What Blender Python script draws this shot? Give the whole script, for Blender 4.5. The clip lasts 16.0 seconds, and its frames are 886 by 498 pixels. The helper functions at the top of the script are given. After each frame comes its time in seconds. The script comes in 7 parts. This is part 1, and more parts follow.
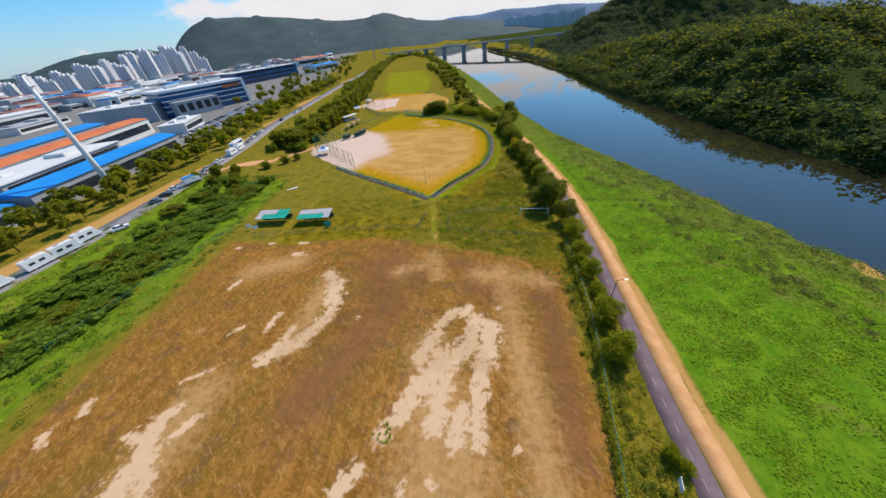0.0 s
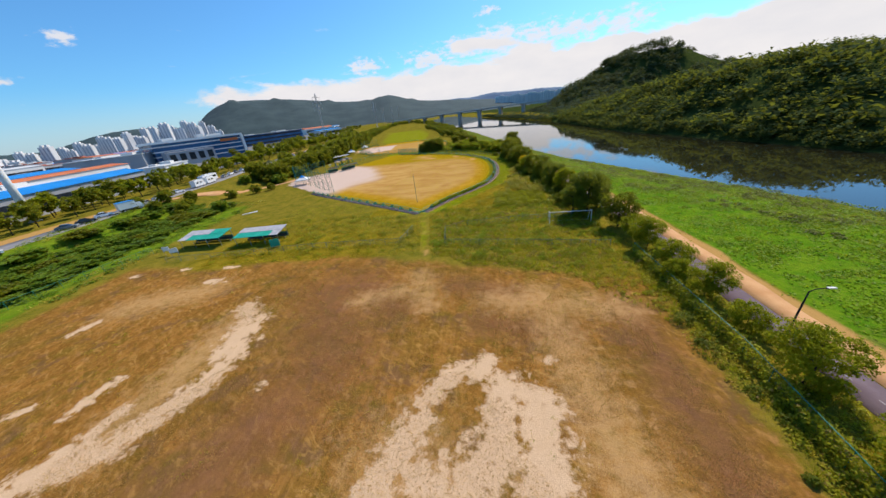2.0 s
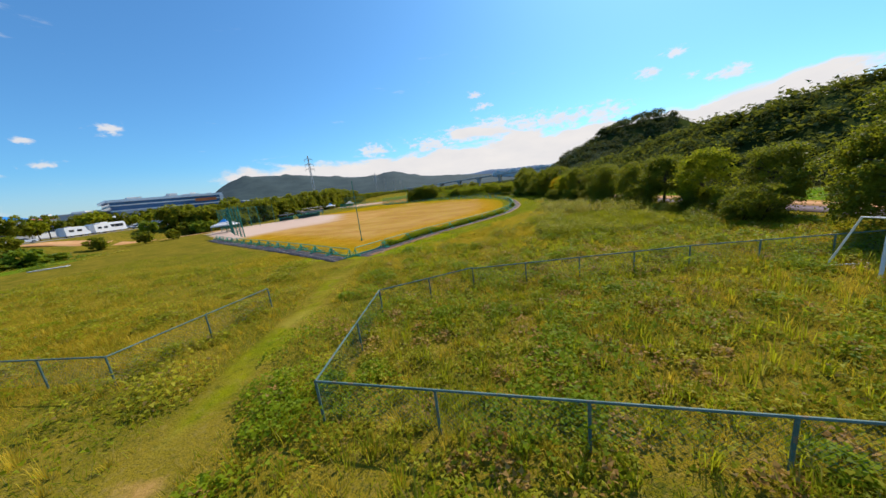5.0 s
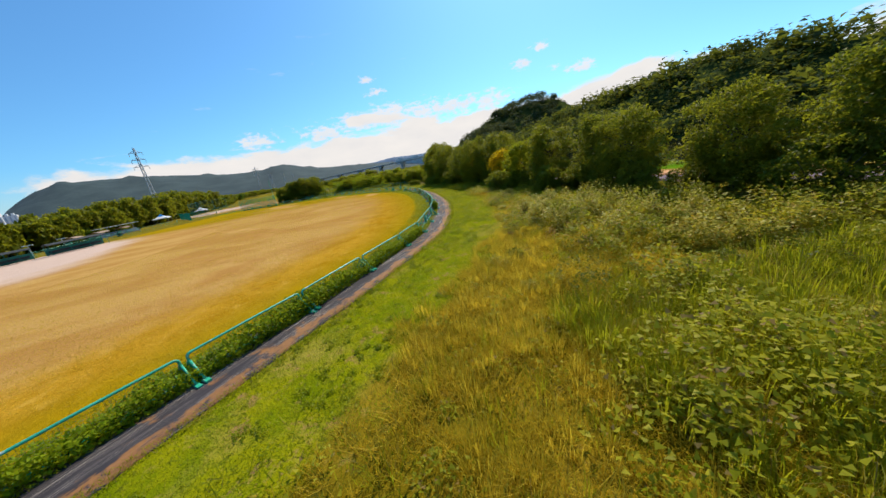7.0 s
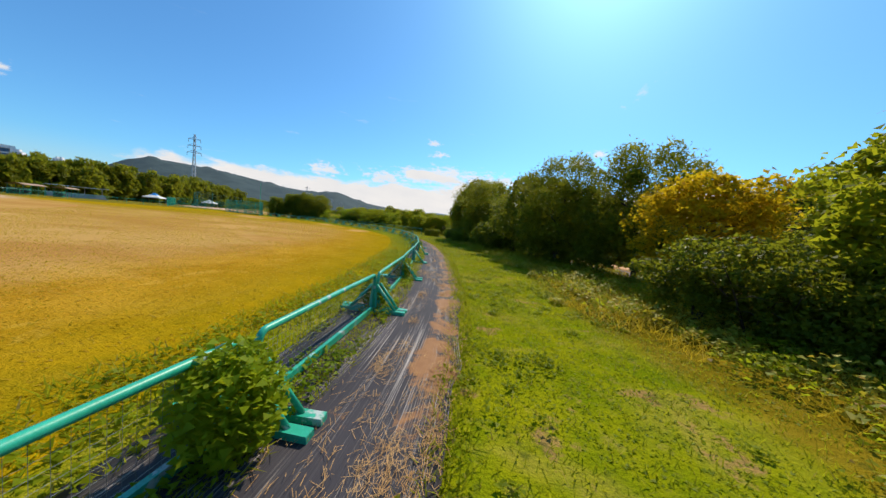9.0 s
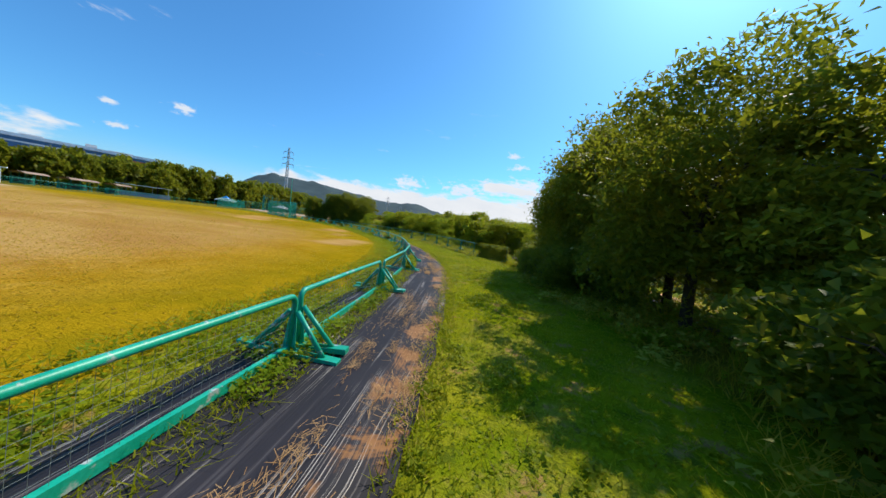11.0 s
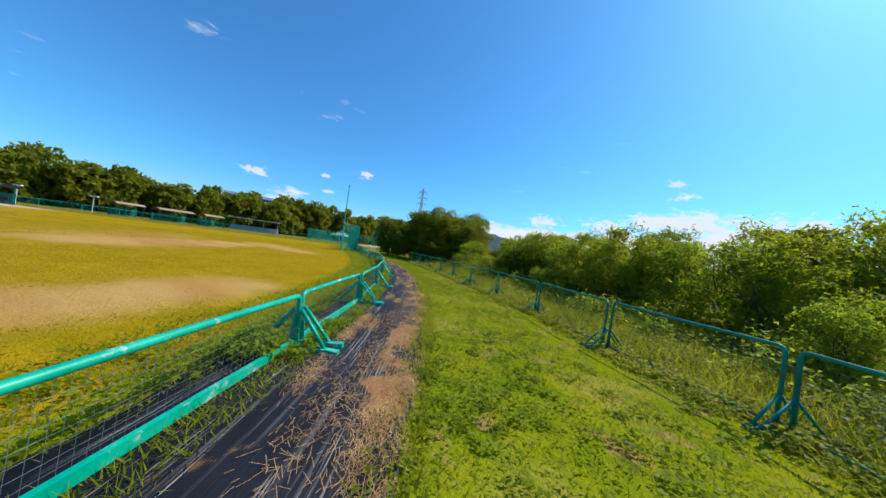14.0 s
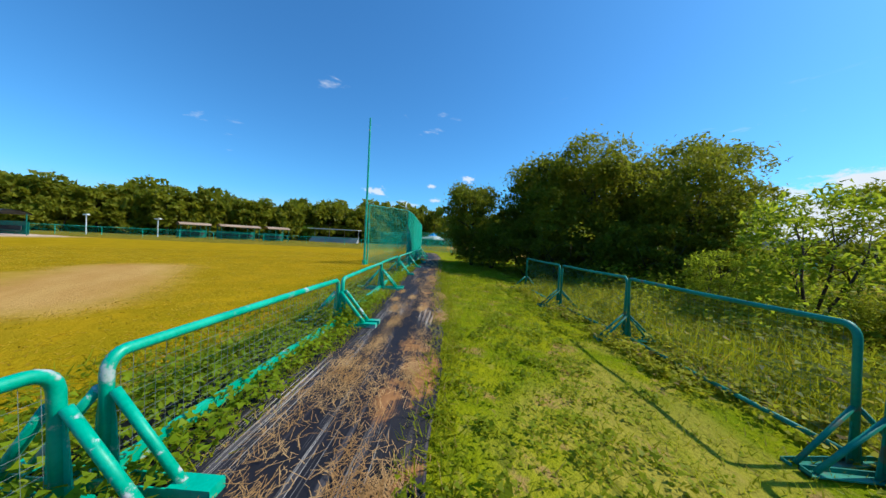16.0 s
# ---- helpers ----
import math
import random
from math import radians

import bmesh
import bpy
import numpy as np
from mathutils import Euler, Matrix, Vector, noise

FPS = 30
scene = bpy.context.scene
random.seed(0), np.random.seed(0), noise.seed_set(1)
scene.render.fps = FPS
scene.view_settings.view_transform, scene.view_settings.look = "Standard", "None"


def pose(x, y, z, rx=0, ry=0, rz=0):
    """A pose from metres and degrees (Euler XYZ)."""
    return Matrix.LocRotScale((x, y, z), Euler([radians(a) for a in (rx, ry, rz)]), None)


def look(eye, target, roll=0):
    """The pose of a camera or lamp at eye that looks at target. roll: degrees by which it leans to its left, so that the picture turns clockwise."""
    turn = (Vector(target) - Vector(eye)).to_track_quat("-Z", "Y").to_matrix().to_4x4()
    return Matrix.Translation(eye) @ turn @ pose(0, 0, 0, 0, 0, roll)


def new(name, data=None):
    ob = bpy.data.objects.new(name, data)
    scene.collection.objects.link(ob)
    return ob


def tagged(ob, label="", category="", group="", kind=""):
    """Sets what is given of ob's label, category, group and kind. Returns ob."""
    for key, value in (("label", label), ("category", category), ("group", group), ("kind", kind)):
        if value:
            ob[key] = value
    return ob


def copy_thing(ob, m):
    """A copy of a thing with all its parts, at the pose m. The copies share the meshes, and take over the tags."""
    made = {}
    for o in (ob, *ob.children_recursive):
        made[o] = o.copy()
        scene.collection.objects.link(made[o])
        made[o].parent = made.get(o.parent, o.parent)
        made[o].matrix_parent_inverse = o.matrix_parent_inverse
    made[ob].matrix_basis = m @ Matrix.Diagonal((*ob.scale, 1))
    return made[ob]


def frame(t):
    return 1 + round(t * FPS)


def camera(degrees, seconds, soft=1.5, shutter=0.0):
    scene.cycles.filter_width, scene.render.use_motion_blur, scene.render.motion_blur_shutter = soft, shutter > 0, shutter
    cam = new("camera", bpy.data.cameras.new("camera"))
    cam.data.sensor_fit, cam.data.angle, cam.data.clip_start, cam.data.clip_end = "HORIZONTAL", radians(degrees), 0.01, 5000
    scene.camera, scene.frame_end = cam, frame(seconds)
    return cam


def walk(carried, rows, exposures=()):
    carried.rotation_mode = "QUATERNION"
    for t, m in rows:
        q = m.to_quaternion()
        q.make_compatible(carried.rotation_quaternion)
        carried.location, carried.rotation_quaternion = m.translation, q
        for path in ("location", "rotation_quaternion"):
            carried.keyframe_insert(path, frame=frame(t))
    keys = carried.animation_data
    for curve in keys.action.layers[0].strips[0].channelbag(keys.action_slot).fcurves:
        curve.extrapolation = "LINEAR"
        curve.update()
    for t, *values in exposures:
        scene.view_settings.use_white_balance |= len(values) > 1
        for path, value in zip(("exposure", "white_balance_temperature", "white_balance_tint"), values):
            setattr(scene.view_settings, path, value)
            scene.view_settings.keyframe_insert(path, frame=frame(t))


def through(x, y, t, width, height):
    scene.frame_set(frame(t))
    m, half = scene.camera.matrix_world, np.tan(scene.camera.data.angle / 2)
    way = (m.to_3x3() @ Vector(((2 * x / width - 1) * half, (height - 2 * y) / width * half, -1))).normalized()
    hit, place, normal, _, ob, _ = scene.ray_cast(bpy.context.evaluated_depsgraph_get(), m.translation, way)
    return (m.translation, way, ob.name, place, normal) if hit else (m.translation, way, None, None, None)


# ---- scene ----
cam = camera(112.9, 16.0)
PATH = [
    (0, (7.859, 10.728, 43.397), (7.567, 12.308, 42.206), -7.0),
    (0.5, (6.661, 13.854, 38.65), (6.403, 15.614, 37.735), -6.6),
    (1, (5.89, 17.833, 32.93), (5.632, 19.599, 32.027), -7.2),
    (1.5, (5.189, 22.697, 26.897), (4.918, 24.46, 25.99), -7.3),
    (2, (4.71, 28.473, 21.81), (4.429, 30.264, 20.964), -7.0),
    (2.5, (4.275, 34.739, 17.872), (3.992, 36.549, 17.07), -7.1),
    (3, (3.909, 41.281, 14.466), (3.624, 43.094, 13.673), -7.0),
    (3.5, (3.412, 47.756, 11.378), (3.125, 49.582, 10.615), -6.2),
    (4, (2.703, 55.037, 9.103), (2.408, 56.881, 8.387), -6.9),
    (4.5, (2.187, 62.57, 6.697), (1.894, 64.481, 6.186), -6.6),
    (4.7, (2.033, 65.638, 5.888), (1.746, 67.575, 5.482), -6.4),
    (7, (4.38, 101.308, 4.579), (4.681, 103.202, 4.011), -10.4),
    (7.5, (5.542, 108.73, 3.881), (5.913, 110.605, 3.292), -9.6),
    (8, (7.174, 115.399, 2.933), (7.536, 117.312, 2.476), -4.9),
    (8.5, (8.785, 121.804, 2.264), (9.079, 123.769, 2.031), 2.1),
    (9, (10.314, 128.582, 1.933), (10.479, 130.569, 1.772), 5.4),
    (9.5, (11.444, 134.87, 1.927), (11.434, 136.864, 1.774), 7.4),
    (10.7, (12.35, 148.6, 1.86), (12.08, 150.58, 1.72), 7.6),
    (12, (10.952, 162.327, 1.839), (10.319, 164.221, 1.737), 7.7),
    (12.5, (9.06, 168.232, 1.845), (8.298, 170.079, 1.752), 7.8),
    (13, (7.039, 173.636, 1.755), (6.173, 175.436, 1.655), 6.4),
    (13.5, (4.352, 179.24, 1.486), (3.341, 180.966, 1.5), 7.8),
    (14, (1.176, 184.27, 1.724), (-0.001, 185.887, 1.736), 7.9),
    (14.5, (-2.376, 189.05, 1.814), (-3.692, 190.556, 1.812), 7.9),
    (15, (-6.059, 193.239, 1.846), (-7.497, 194.629, 1.859), 7.6),
    (15.5, (-9.882, 197.27, 1.989), (-11.47, 198.485, 1.924), 6.6),
    (16, (-13.823, 200.615, 1.548), (-15.49, 201.719, 1.494), 2.9),
]
walk(cam, [(t, look(eye, target, roll)) for t, eye, target, roll in PATH], exposures=[(0.0, 0.03, 6750, 14.0), (4.7, 0.0, 6850, 13.0), (7.0, 0.05, 7050, 12.0), (9.7, 0.03, 6750, 11.0), (12.0, 0.08, 6150, 8.0), (16.0, 0.10, 6050, 7.0)])

# ---- world and sun ----
SUN_AZ, SUN_EL = 29.0, 47.0          # degrees to the right of +y, above the horizon
sun_dir = Vector((math.sin(radians(SUN_AZ)) * math.cos(radians(SUN_EL)),
                  math.cos(radians(SUN_AZ)) * math.cos(radians(SUN_EL)), math.sin(radians(SUN_EL))))
sun_data = bpy.data.lights.new("sun", "SUN")
sun_data.energy, sun_data.angle, sun_data.color = 4.6, radians(0.6), (1.0, 0.91, 0.77)
sun_ob = new("sun", sun_data)
sun_ob.matrix_world = look((0, 0, 300), Vector((0, 0, 300)) - sun_dir)


class Tree:
    """Small helper to wire shader nodes."""

    def __init__(self, nt):
        self.nt = nt

    def node(self, kind, **values):
        n = self.nt.nodes.new(kind)
        for key, v in values.items():
            if key in n.inputs:
                self.plug(v, n.inputs[key])
        return n

    def plug(self, v, socket):
        if isinstance(v, bpy.types.NodeSocket):
            self.nt.links.new(v, socket)
        else:
            socket.default_value = v

    def math(self, op, a, b=0.0, clamp=False):
        n = self.nt.nodes.new("ShaderNodeMath")
        n.operation, n.use_clamp = op, clamp
        self.plug(a, n.inputs[0])
        self.plug(b, n.inputs[1])
        return n.outputs[0]

    def step(self, a, lo, hi):
        n = self.nt.nodes.new("ShaderNodeMapRange")
        n.interpolation_type = "SMOOTHSTEP"
        self.plug(a, n.inputs["Value"])
        self.plug(lo, n.inputs["From Min"])
        self.plug(hi, n.inputs["From Max"])
        return n.outputs["Result"]

    def mix(self, f, a, b, mode="MIX"):
        n = self.nt.nodes.new("ShaderNodeMix")
        n.data_type, n.blend_type = "RGBA", mode
        self.plug(f, n.inputs[0])
        for v, s in ((a, n.inputs[6]), (b, n.inputs[7])):
            self.plug((*v, 1.0) if isinstance(v, tuple) and len(v) == 3 else v, s)
        return n.outputs[2]

    def noise(self, vec, scale, detail=4.0, rough=0.55, warp=0.0):
        n = self.nt.nodes.new("ShaderNodeTexNoise")
        self.plug(vec, n.inputs["Vector"])
        n.inputs["Scale"].default_value, n.inputs["Detail"].default_value = scale, detail
        n.inputs["Roughness"].default_value, n.inputs["Distortion"].default_value = rough, warp
        return n.outputs["Fac"]

    def scaled(self, vec, s):
        n = self.nt.nodes.new("ShaderNodeVectorMath")
        n.operation = "MULTIPLY"
        self.plug(vec, n.inputs[0])
        n.inputs[1].default_value = s
        return n.outputs[0]


world = bpy.data.worlds.new("sky")
scene.world = world
world.use_nodes = True
world.node_tree.nodes.clear()
w = Tree(world.node_tree)
sky = w.node("ShaderNodeTexSky")
sky.sky_type, sky.sun_disc = "NISHITA", False
sky.sun_elevation, sky.sun_rotation = radians(SUN_EL), radians(SUN_AZ)
sky.air_density, sky.dust_density, sky.ozone_density, sky.altitude = 1.0, 0.8, 3.0, 50
coord = w.node("ShaderNodeTexCoord").outputs["Generated"]
sep = w.node("ShaderNodeSeparateXYZ", Vector=coord)
up = sep.outputs["Z"]
flat = w.scaled(coord, (1.0, 1.0, 2.6))
puffs = w.noise(flat, 3.4, 9.0, 0.58, 0.25)
wisps = w.noise(w.scaled(coord, (1.0, 1.0, 5.0)), 7.0, 7.0, 0.6, 0.3)
ahead = w.step(w.math("ADD", sep.outputs["Y"], w.math("MULTIPLY", sep.outputs["X"], 0.45)), 0.35, 0.85)
# a bank of cumulus low over the far end of the valley, thinning out upwards
level = w.math("MULTIPLY", w.step(up, 0.21, 0.03), w.math("ADD", w.math("MULTIPLY", ahead, 0.36), 0.11))
bank = w.step(w.math("ADD", puffs, level), 0.67, 0.76)
small = w.math("MULTIPLY", w.step(wisps, 0.66, 0.76), w.step(up, 0.5, 0.12))
cover = w.math("MAXIMUM", bank, w.math("MULTIPLY", small, 0.3))
PUFFS = [((-0.93, 0.339, 0.150), 0.05), ((-0.847, 0.499, 0.180), 0.022), ((-0.773, 0.60, 0.205), 0.040), ((-0.846, 0.516, 0.134), 0.03), ((0.027, 0.966, 0.258), 0.032), ((0.041, 0.973, 0.224), 0.038),
         ((0.45, 0.865, 0.218), 0.045), ((0.496, 0.833, 0.247), 0.036), ((0.58, 0.797, 0.175), 0.05), ((0.53, 0.83, 0.19), 0.025), ((-0.12, 0.98, 0.135), 0.10), ((-0.03, 0.985, 0.15), 0.10), ((0.07, 0.985, 0.16), 0.11), ((0.17, 0.97, 0.155), 0.11),
         ((0.27, 0.95, 0.15), 0.10), ((0.36, 0.92, 0.145), 0.09), ((-0.30, 0.94, 0.135), 0.07)]
near = None
for (cx, cy, cz), size in PUFFS:
    off = w.nt.nodes.new("ShaderNodeVectorMath")
    off.operation = "SUBTRACT"
    w.plug(coord, off.inputs[0])
    off.inputs[1].default_value = (cx, cy, cz)
    gap = w.nt.nodes.new("ShaderNodeVectorMath")
    gap.operation = "LENGTH"
    w.plug(w.scaled(off.outputs[0], (1 / size, 1 / size, 2.6 / size)), gap.inputs[0])
    near = gap.outputs["Value"] if near is None else w.math("MINIMUM", near, gap.outputs["Value"])
frays = w.noise(w.scaled(coord, (1.0, 1.0, 2.0)), 38.0, 6.0, 0.62, 0.2)
puff = w.step(w.math("ADD", near, w.math("MULTIPLY", w.math("SUBTRACT", frays, 0.5), 3.0)), 0.85, 0.1)
cover = w.math("MAXIMUM", cover, w.math("MULTIPLY", puff, 0.85))
cover = w.math("MULTIPLY", cover, w.step(up, -0.02, 0.04))
blue = w.mix(1.0, sky.outputs["Color"], (0.50, 1.04, 1.38), "MULTIPLY")
tone = w.mix(w.noise(flat, 9.0, 6.0), (5.6, 5.9, 6.4), (7.2, 7.2, 7.2))
hazy = w.mix(w.math("MULTIPLY", w.step(up, 0.13, 0.0), 0.5), blue, (5.0, 5.6, 6.5))
colour = w.mix(cover, hazy, tone)
back = w.node("ShaderNodeBackground", Color=colour, Strength=0.125)
w.nt.links.new(back.outputs[0], w.node("ShaderNodeOutputWorld").inputs[0])


# ---- materials ----
def material(name):
    m = bpy.data.materials.new(name)
    m.use_nodes = True
    m.node_tree.nodes.clear()
    return m, Tree(m.node_tree)


def finish(m, t, colour, rough=0.8, metal=0.0, bump=None, bump_d=0.02, bump_s=0.5, spec=0.3, alpha=None):
    b = t.node("ShaderNodeBsdfPrincipled", Roughness=rough, Metallic=metal)
    b.inputs["Specular IOR Level"].default_value = spec
    t.plug((*colour, 1.0) if isinstance(colour, tuple) else colour, b.inputs["Base Color"])
    if bump is not None:
        n = t.node("ShaderNodeBump", Height=bump, Distance=bump_d, Strength=bump_s)
        t.nt.links.new(n.outputs[0], b.inputs["Normal"])
    if alpha is not None:
        t.plug(alpha, b.inputs["Alpha"])
    t.nt.links.new(b.outputs[0], t.node("ShaderNodeOutputMaterial").inputs[0])
    return m


def surf(name, c1, c2, scale=2.0, rough=0.7, metal=0.0, grain=30.0, bump_d=0.005, worn=None, spec=0.3, vary=0.0):
    """A plain surface with blotches, grain and, if given, worn spots of a third colour."""
    m, t = material(name)
    p = t.node("ShaderNodeNewGeometry").outputs["Position"]
    big, fine = t.noise(p, scale, 5), t.noise(p, grain, 3)
    col = t.mix(t.step(t.math("ADD", t.math("MULTIPLY", big, 0.7), t.math("MULTIPLY", fine, 0.3)), 0.36, 0.64), c1, c2)
    if worn:
        col = t.mix(t.step(t.noise(p, scale * 2.3, 6, 0.65), 0.57, 0.66), col, worn)
    if vary:
        r = t.node("ShaderNodeObjectInfo").outputs["Random"]
        col = t.mix(t.math("MULTIPLY", r, vary), col, (0.02, 0.02, 0.02))
    return finish(m, t, col, rough, metal, fine, bump_d, 0.4, spec)


def leafy(name, dark, light, through=0.5, rough=0.5, dry=None, lone=0.6, spec=0.10, tint=(0.40, 0.41, 0.02)):
    """Leaves: colour by island, light passing through them."""
    m, t = material(name)
    g = t.node("ShaderNodeNewGeometry")
    r = g.outputs["Random Per Island"]
    big = t.noise(g.outputs["Position"], 0.35, 3)
    f = t.math("ADD", t.math("MULTIPLY", r, lone), t.math("MULTIPLY", t.step(big, 0.35, 0.65), 1 - lone))
    col = t.mix(f, dark, light)
    if dry:
        col = t.mix(t.step(r, 0.9, 0.93), col, dry)
    b = t.node("ShaderNodeBsdfPrincipled", Roughness=rough)
    b.inputs["Specular IOR Level"].default_value = spec
    t.plug(col, b.inputs["Base Color"])
    tr = t.node("ShaderNodeBsdfTranslucent")
    t.plug(t.mix(0.5, col, tint), tr.inputs["Color"])
    mixer = t.node("ShaderNodeMixShader", Fac=through)
    t.nt.links.new(b.outputs[0], mixer.inputs[1])
    t.nt.links.new(tr.outputs[0], mixer.inputs[2])
    t.nt.links.new(mixer.outputs[0], t.node("ShaderNodeOutputMaterial").inputs[0])
    return m


def ground_material():
    """One sheet, with its covers told apart by weights on the mesh, whose borders are broken up by noise."""
    m, t = material("ground_cover")
    p = t.node("ShaderNodeNewGeometry").outputs["Position"]

    def turned(vec, degrees):
        n = t.nt.nodes.new("ShaderNodeVectorRotate")
        n.rotation_type = "Z_AXIS"
        t.plug(vec, n.inputs["Vector"])
        n.inputs["Angle"].default_value = radians(degrees)
        return n.outputs[0]

    n1, n2, n3 = t.noise(p, 0.12, 5), t.noise(p, 0.9, 6, 0.65), t.noise(p, 7.0, 5, 0.7)
    tuft = t.noise(t.scaled(p, (1, 1, 0.4)), 22.0, 3, 0.7)
    n_mid = t.noise(p, 0.35, 6, 0.62, 0.4)

    def weight(name):
        a = t.node("ShaderNodeAttribute")
        a.attribute_name = name
        return a.outputs["Fac"]

    def edge(name, soft=0.16, rag=0.5):
        wv = weight(name)
        jag = t.math("MULTIPLY", t.math("SUBTRACT", t.math("ADD", t.math("MULTIPLY", n2, 0.6), t.math("MULTIPLY", n3, 0.4)), 0.5), rag)
        return t.step(t.math("ADD", wv, jag), 0.5 - soft, 0.5 + soft)

    # rough grass: yellow green to olive, with straw
    col = t.mix(t.step(n_mid, 0.35, 0.62), (0.145, 0.138, 0.008), (0.270, 0.198, 0.018))
    col = t.mix(t.step(n3, 0.45, 0.75), col, (0.27, 0.20, 0.05))
    col = t.mix(t.math("MULTIPLY", t.step(tuft, 0.55, 0.35), 0.75), col, (0.04, 0.055, 0.012))
    # lawn
    lawn = t.mix(t.step(n2, 0.35, 0.65), (0.145, 0.190, 0.004), (0.255, 0.258, 0.006))
    lawn = t.mix(t.math("MULTIPLY", t.step(n_mid, 0.50, 0.66), 0.7), lawn, (0.34, 0.27, 0.05))
    lawn = t.mix(t.step(t.noise(p, 1.3, 6, 0.7), 0.56, 0.65), lawn, (0.32, 0.205, 0.065))
    lawn = t.mix(t.math("MULTIPLY", t.step(tuft, 0.48, 0.3), 0.22), lawn, (0.08, 0.12, 0.01))
    gold_grass = t.mix(t.step(n_mid, 0.36, 0.62), (0.15, 0.115, 0.006), (0.27, 0.19, 0.014))
    col = t.mix(edge("dry", 0.3, 0.8), col, gold_grass)
    col = t.mix(edge("lawn"), col, lawn)
    # riverside meadow
    mead = t.mix(t.step(n_mid, 0.34, 0.66), (0.082, 0.195, 0.008), (0.150, 0.250, 0.012))
    mead = t.mix(t.math("MULTIPLY", t.step(n2, 0.54, 0.36), 0.5), mead, (0.055, 0.13, 0.010))
    mead = t.mix(t.math("MULTIPLY", t.step(t.math("ADD", n1, t.math("MULTIPLY", weight("river_side"), 0.42)), 0.60, 0.80), 0.8), mead, t.mix(t.step(n2, 0.36, 0.64), (0.055, 0.085, 0.012), (0.175, 0.165, 0.035)))
    mead = t.mix(t.math("MULTIPLY", t.step(t.noise(p, 0.09, 6, 0.66, 0.8), 0.58, 0.68), 0.6), mead, (0.20, 0.165, 0.045))
    col = t.mix(edge("meadow"), col, mead)
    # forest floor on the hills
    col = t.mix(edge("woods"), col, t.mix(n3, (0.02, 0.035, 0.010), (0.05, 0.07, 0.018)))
    # worn pitch: brown dead grass, straw and bare sand
    streaks = t.noise(t.scaled(p, (1.0, 0.10, 1.0)), 1.3, 6, 0.62, 0.3)
    brown = t.mix(t.step(t.math("ADD", t.math("MULTIPLY", n_mid, 0.6), t.math("MULTIPLY", streaks, 0.4)), 0.36, 0.64), (0.205, 0.090, 0.016), (0.375, 0.165, 0.036))
    brown = t.mix(t.math("MULTIPLY", t.step(t.noise(p, 0.07, 4, 0.6), 0.45, 0.62), 0.6), brown, (0.195, 0.115, 0.018))
    brown = t.mix(t.step(n2, 0.52, 0.72), brown, (0.38, 0.190, 0.062))
    brown = t.mix(t.math("MULTIPLY", t.step(t.noise(p, 0.22, 6, 0.7), 0.50, 0.64), 0.65), brown, (0.175, 0.118, 0.016))
    brown = t.mix(t.math("MULTIPLY", t.step(tuft, 0.5, 0.32), 0.6), brown, (0.09, 0.05, 0.02))
    n4 = t.noise(p, 2.4, 7, 0.75)
    brown = t.mix(t.math("MULTIPLY", t.step(n4, 0.52, 0.64), 0.5), brown, (0.42, 0.225, 0.045))
    brown = t.mix(t.math("MULTIPLY", t.step(n4, 0.47, 0.36), 0.6), brown, (0.10, 0.055, 0.010))
    col = t.mix(t.math("MULTIPLY", t.step(n4, 0.46, 0.36), 0.6), col, (0.05, 0.07, 0.012))
    col = t.mix(t.math("MULTIPLY", t.step(n4, 0.55, 0.66), 0.45), col, (0.30, 0.23, 0.06))
    brown = t.mix(t.math("MULTIPLY", t.step(t.noise(p, 0.28, 7, 0.68, 0.6), 0.53, 0.63), 0.6), brown, (0.150, 0.078, 0.042))
    # wheel and mower lines along the pitch, wind-swept tufts across it
    lines = t.noise(t.scaled(p, (1.0, 0.045, 1.0)), 3.4, 4, 0.6, 0.25)
    swept = t.noise(t.scaled(turned(p, 38.0), (0.42, 1.0, 1.0)), 1.5, 7, 0.70, 0.8)
    brown = t.mix(t.math("MULTIPLY", t.step(lines, 0.54, 0.66), 0.22), brown, (0.44, 0.235, 0.070))
    brown = t.mix(t.math("MULTIPLY", t.step(lines, 0.46, 0.35), 0.28), brown, (0.135, 0.070, 0.012))
    brown = t.mix(t.math("MULTIPLY", t.step(swept, 0.53, 0.66), 0.55), brown, (0.50, 0.270, 0.075))
    brown = t.mix(t.math("MULTIPLY", t.step(swept, 0.47, 0.36), 0.55), brown, (0.130, 0.082, 0.012))
    col = t.mix(edge("pitch", 0.2, 0.9), col, brown)
    col = t.mix(t.math("MULTIPLY", edge("mauve", 0.35, 1.2), 0.72), col, t.mix(n2, (0.150, 0.064, 0.032), (0.25, 0.112, 0.056)))
    straw = t.mix(n3, (0.44, 0.235, 0.080), (0.60, 0.37, 0.165))
    col = t.mix(t.math("MULTIPLY", edge("straw", 0.3, 1.9), 0.7), col, straw)
    sand = t.mix(t.math("ADD", t.math("MULTIPLY", n3, 0.5), t.math("MULTIPLY", n2, 0.5)), (0.52, 0.33, 0.175), (0.72, 0.50, 0.32))
    rag = t.math("MULTIPLY", t.math("SUBTRACT", t.noise(p, 0.8, 9, 0.70, 0.2), 0.5), 1.9)
    col = t.mix(t.step(t.math("ADD", weight("bare"), rag), 0.45, 0.74), col, sand)
    # ball field
    gold = t.mix(t.step(n_mid, 0.35, 0.65), (0.375, 0.192, 0.010), (0.49, 0.268, 0.024))
    gold = t.mix(t.step(n3, 0.5, 0.75), gold, (0.56, 0.32, 0.028))
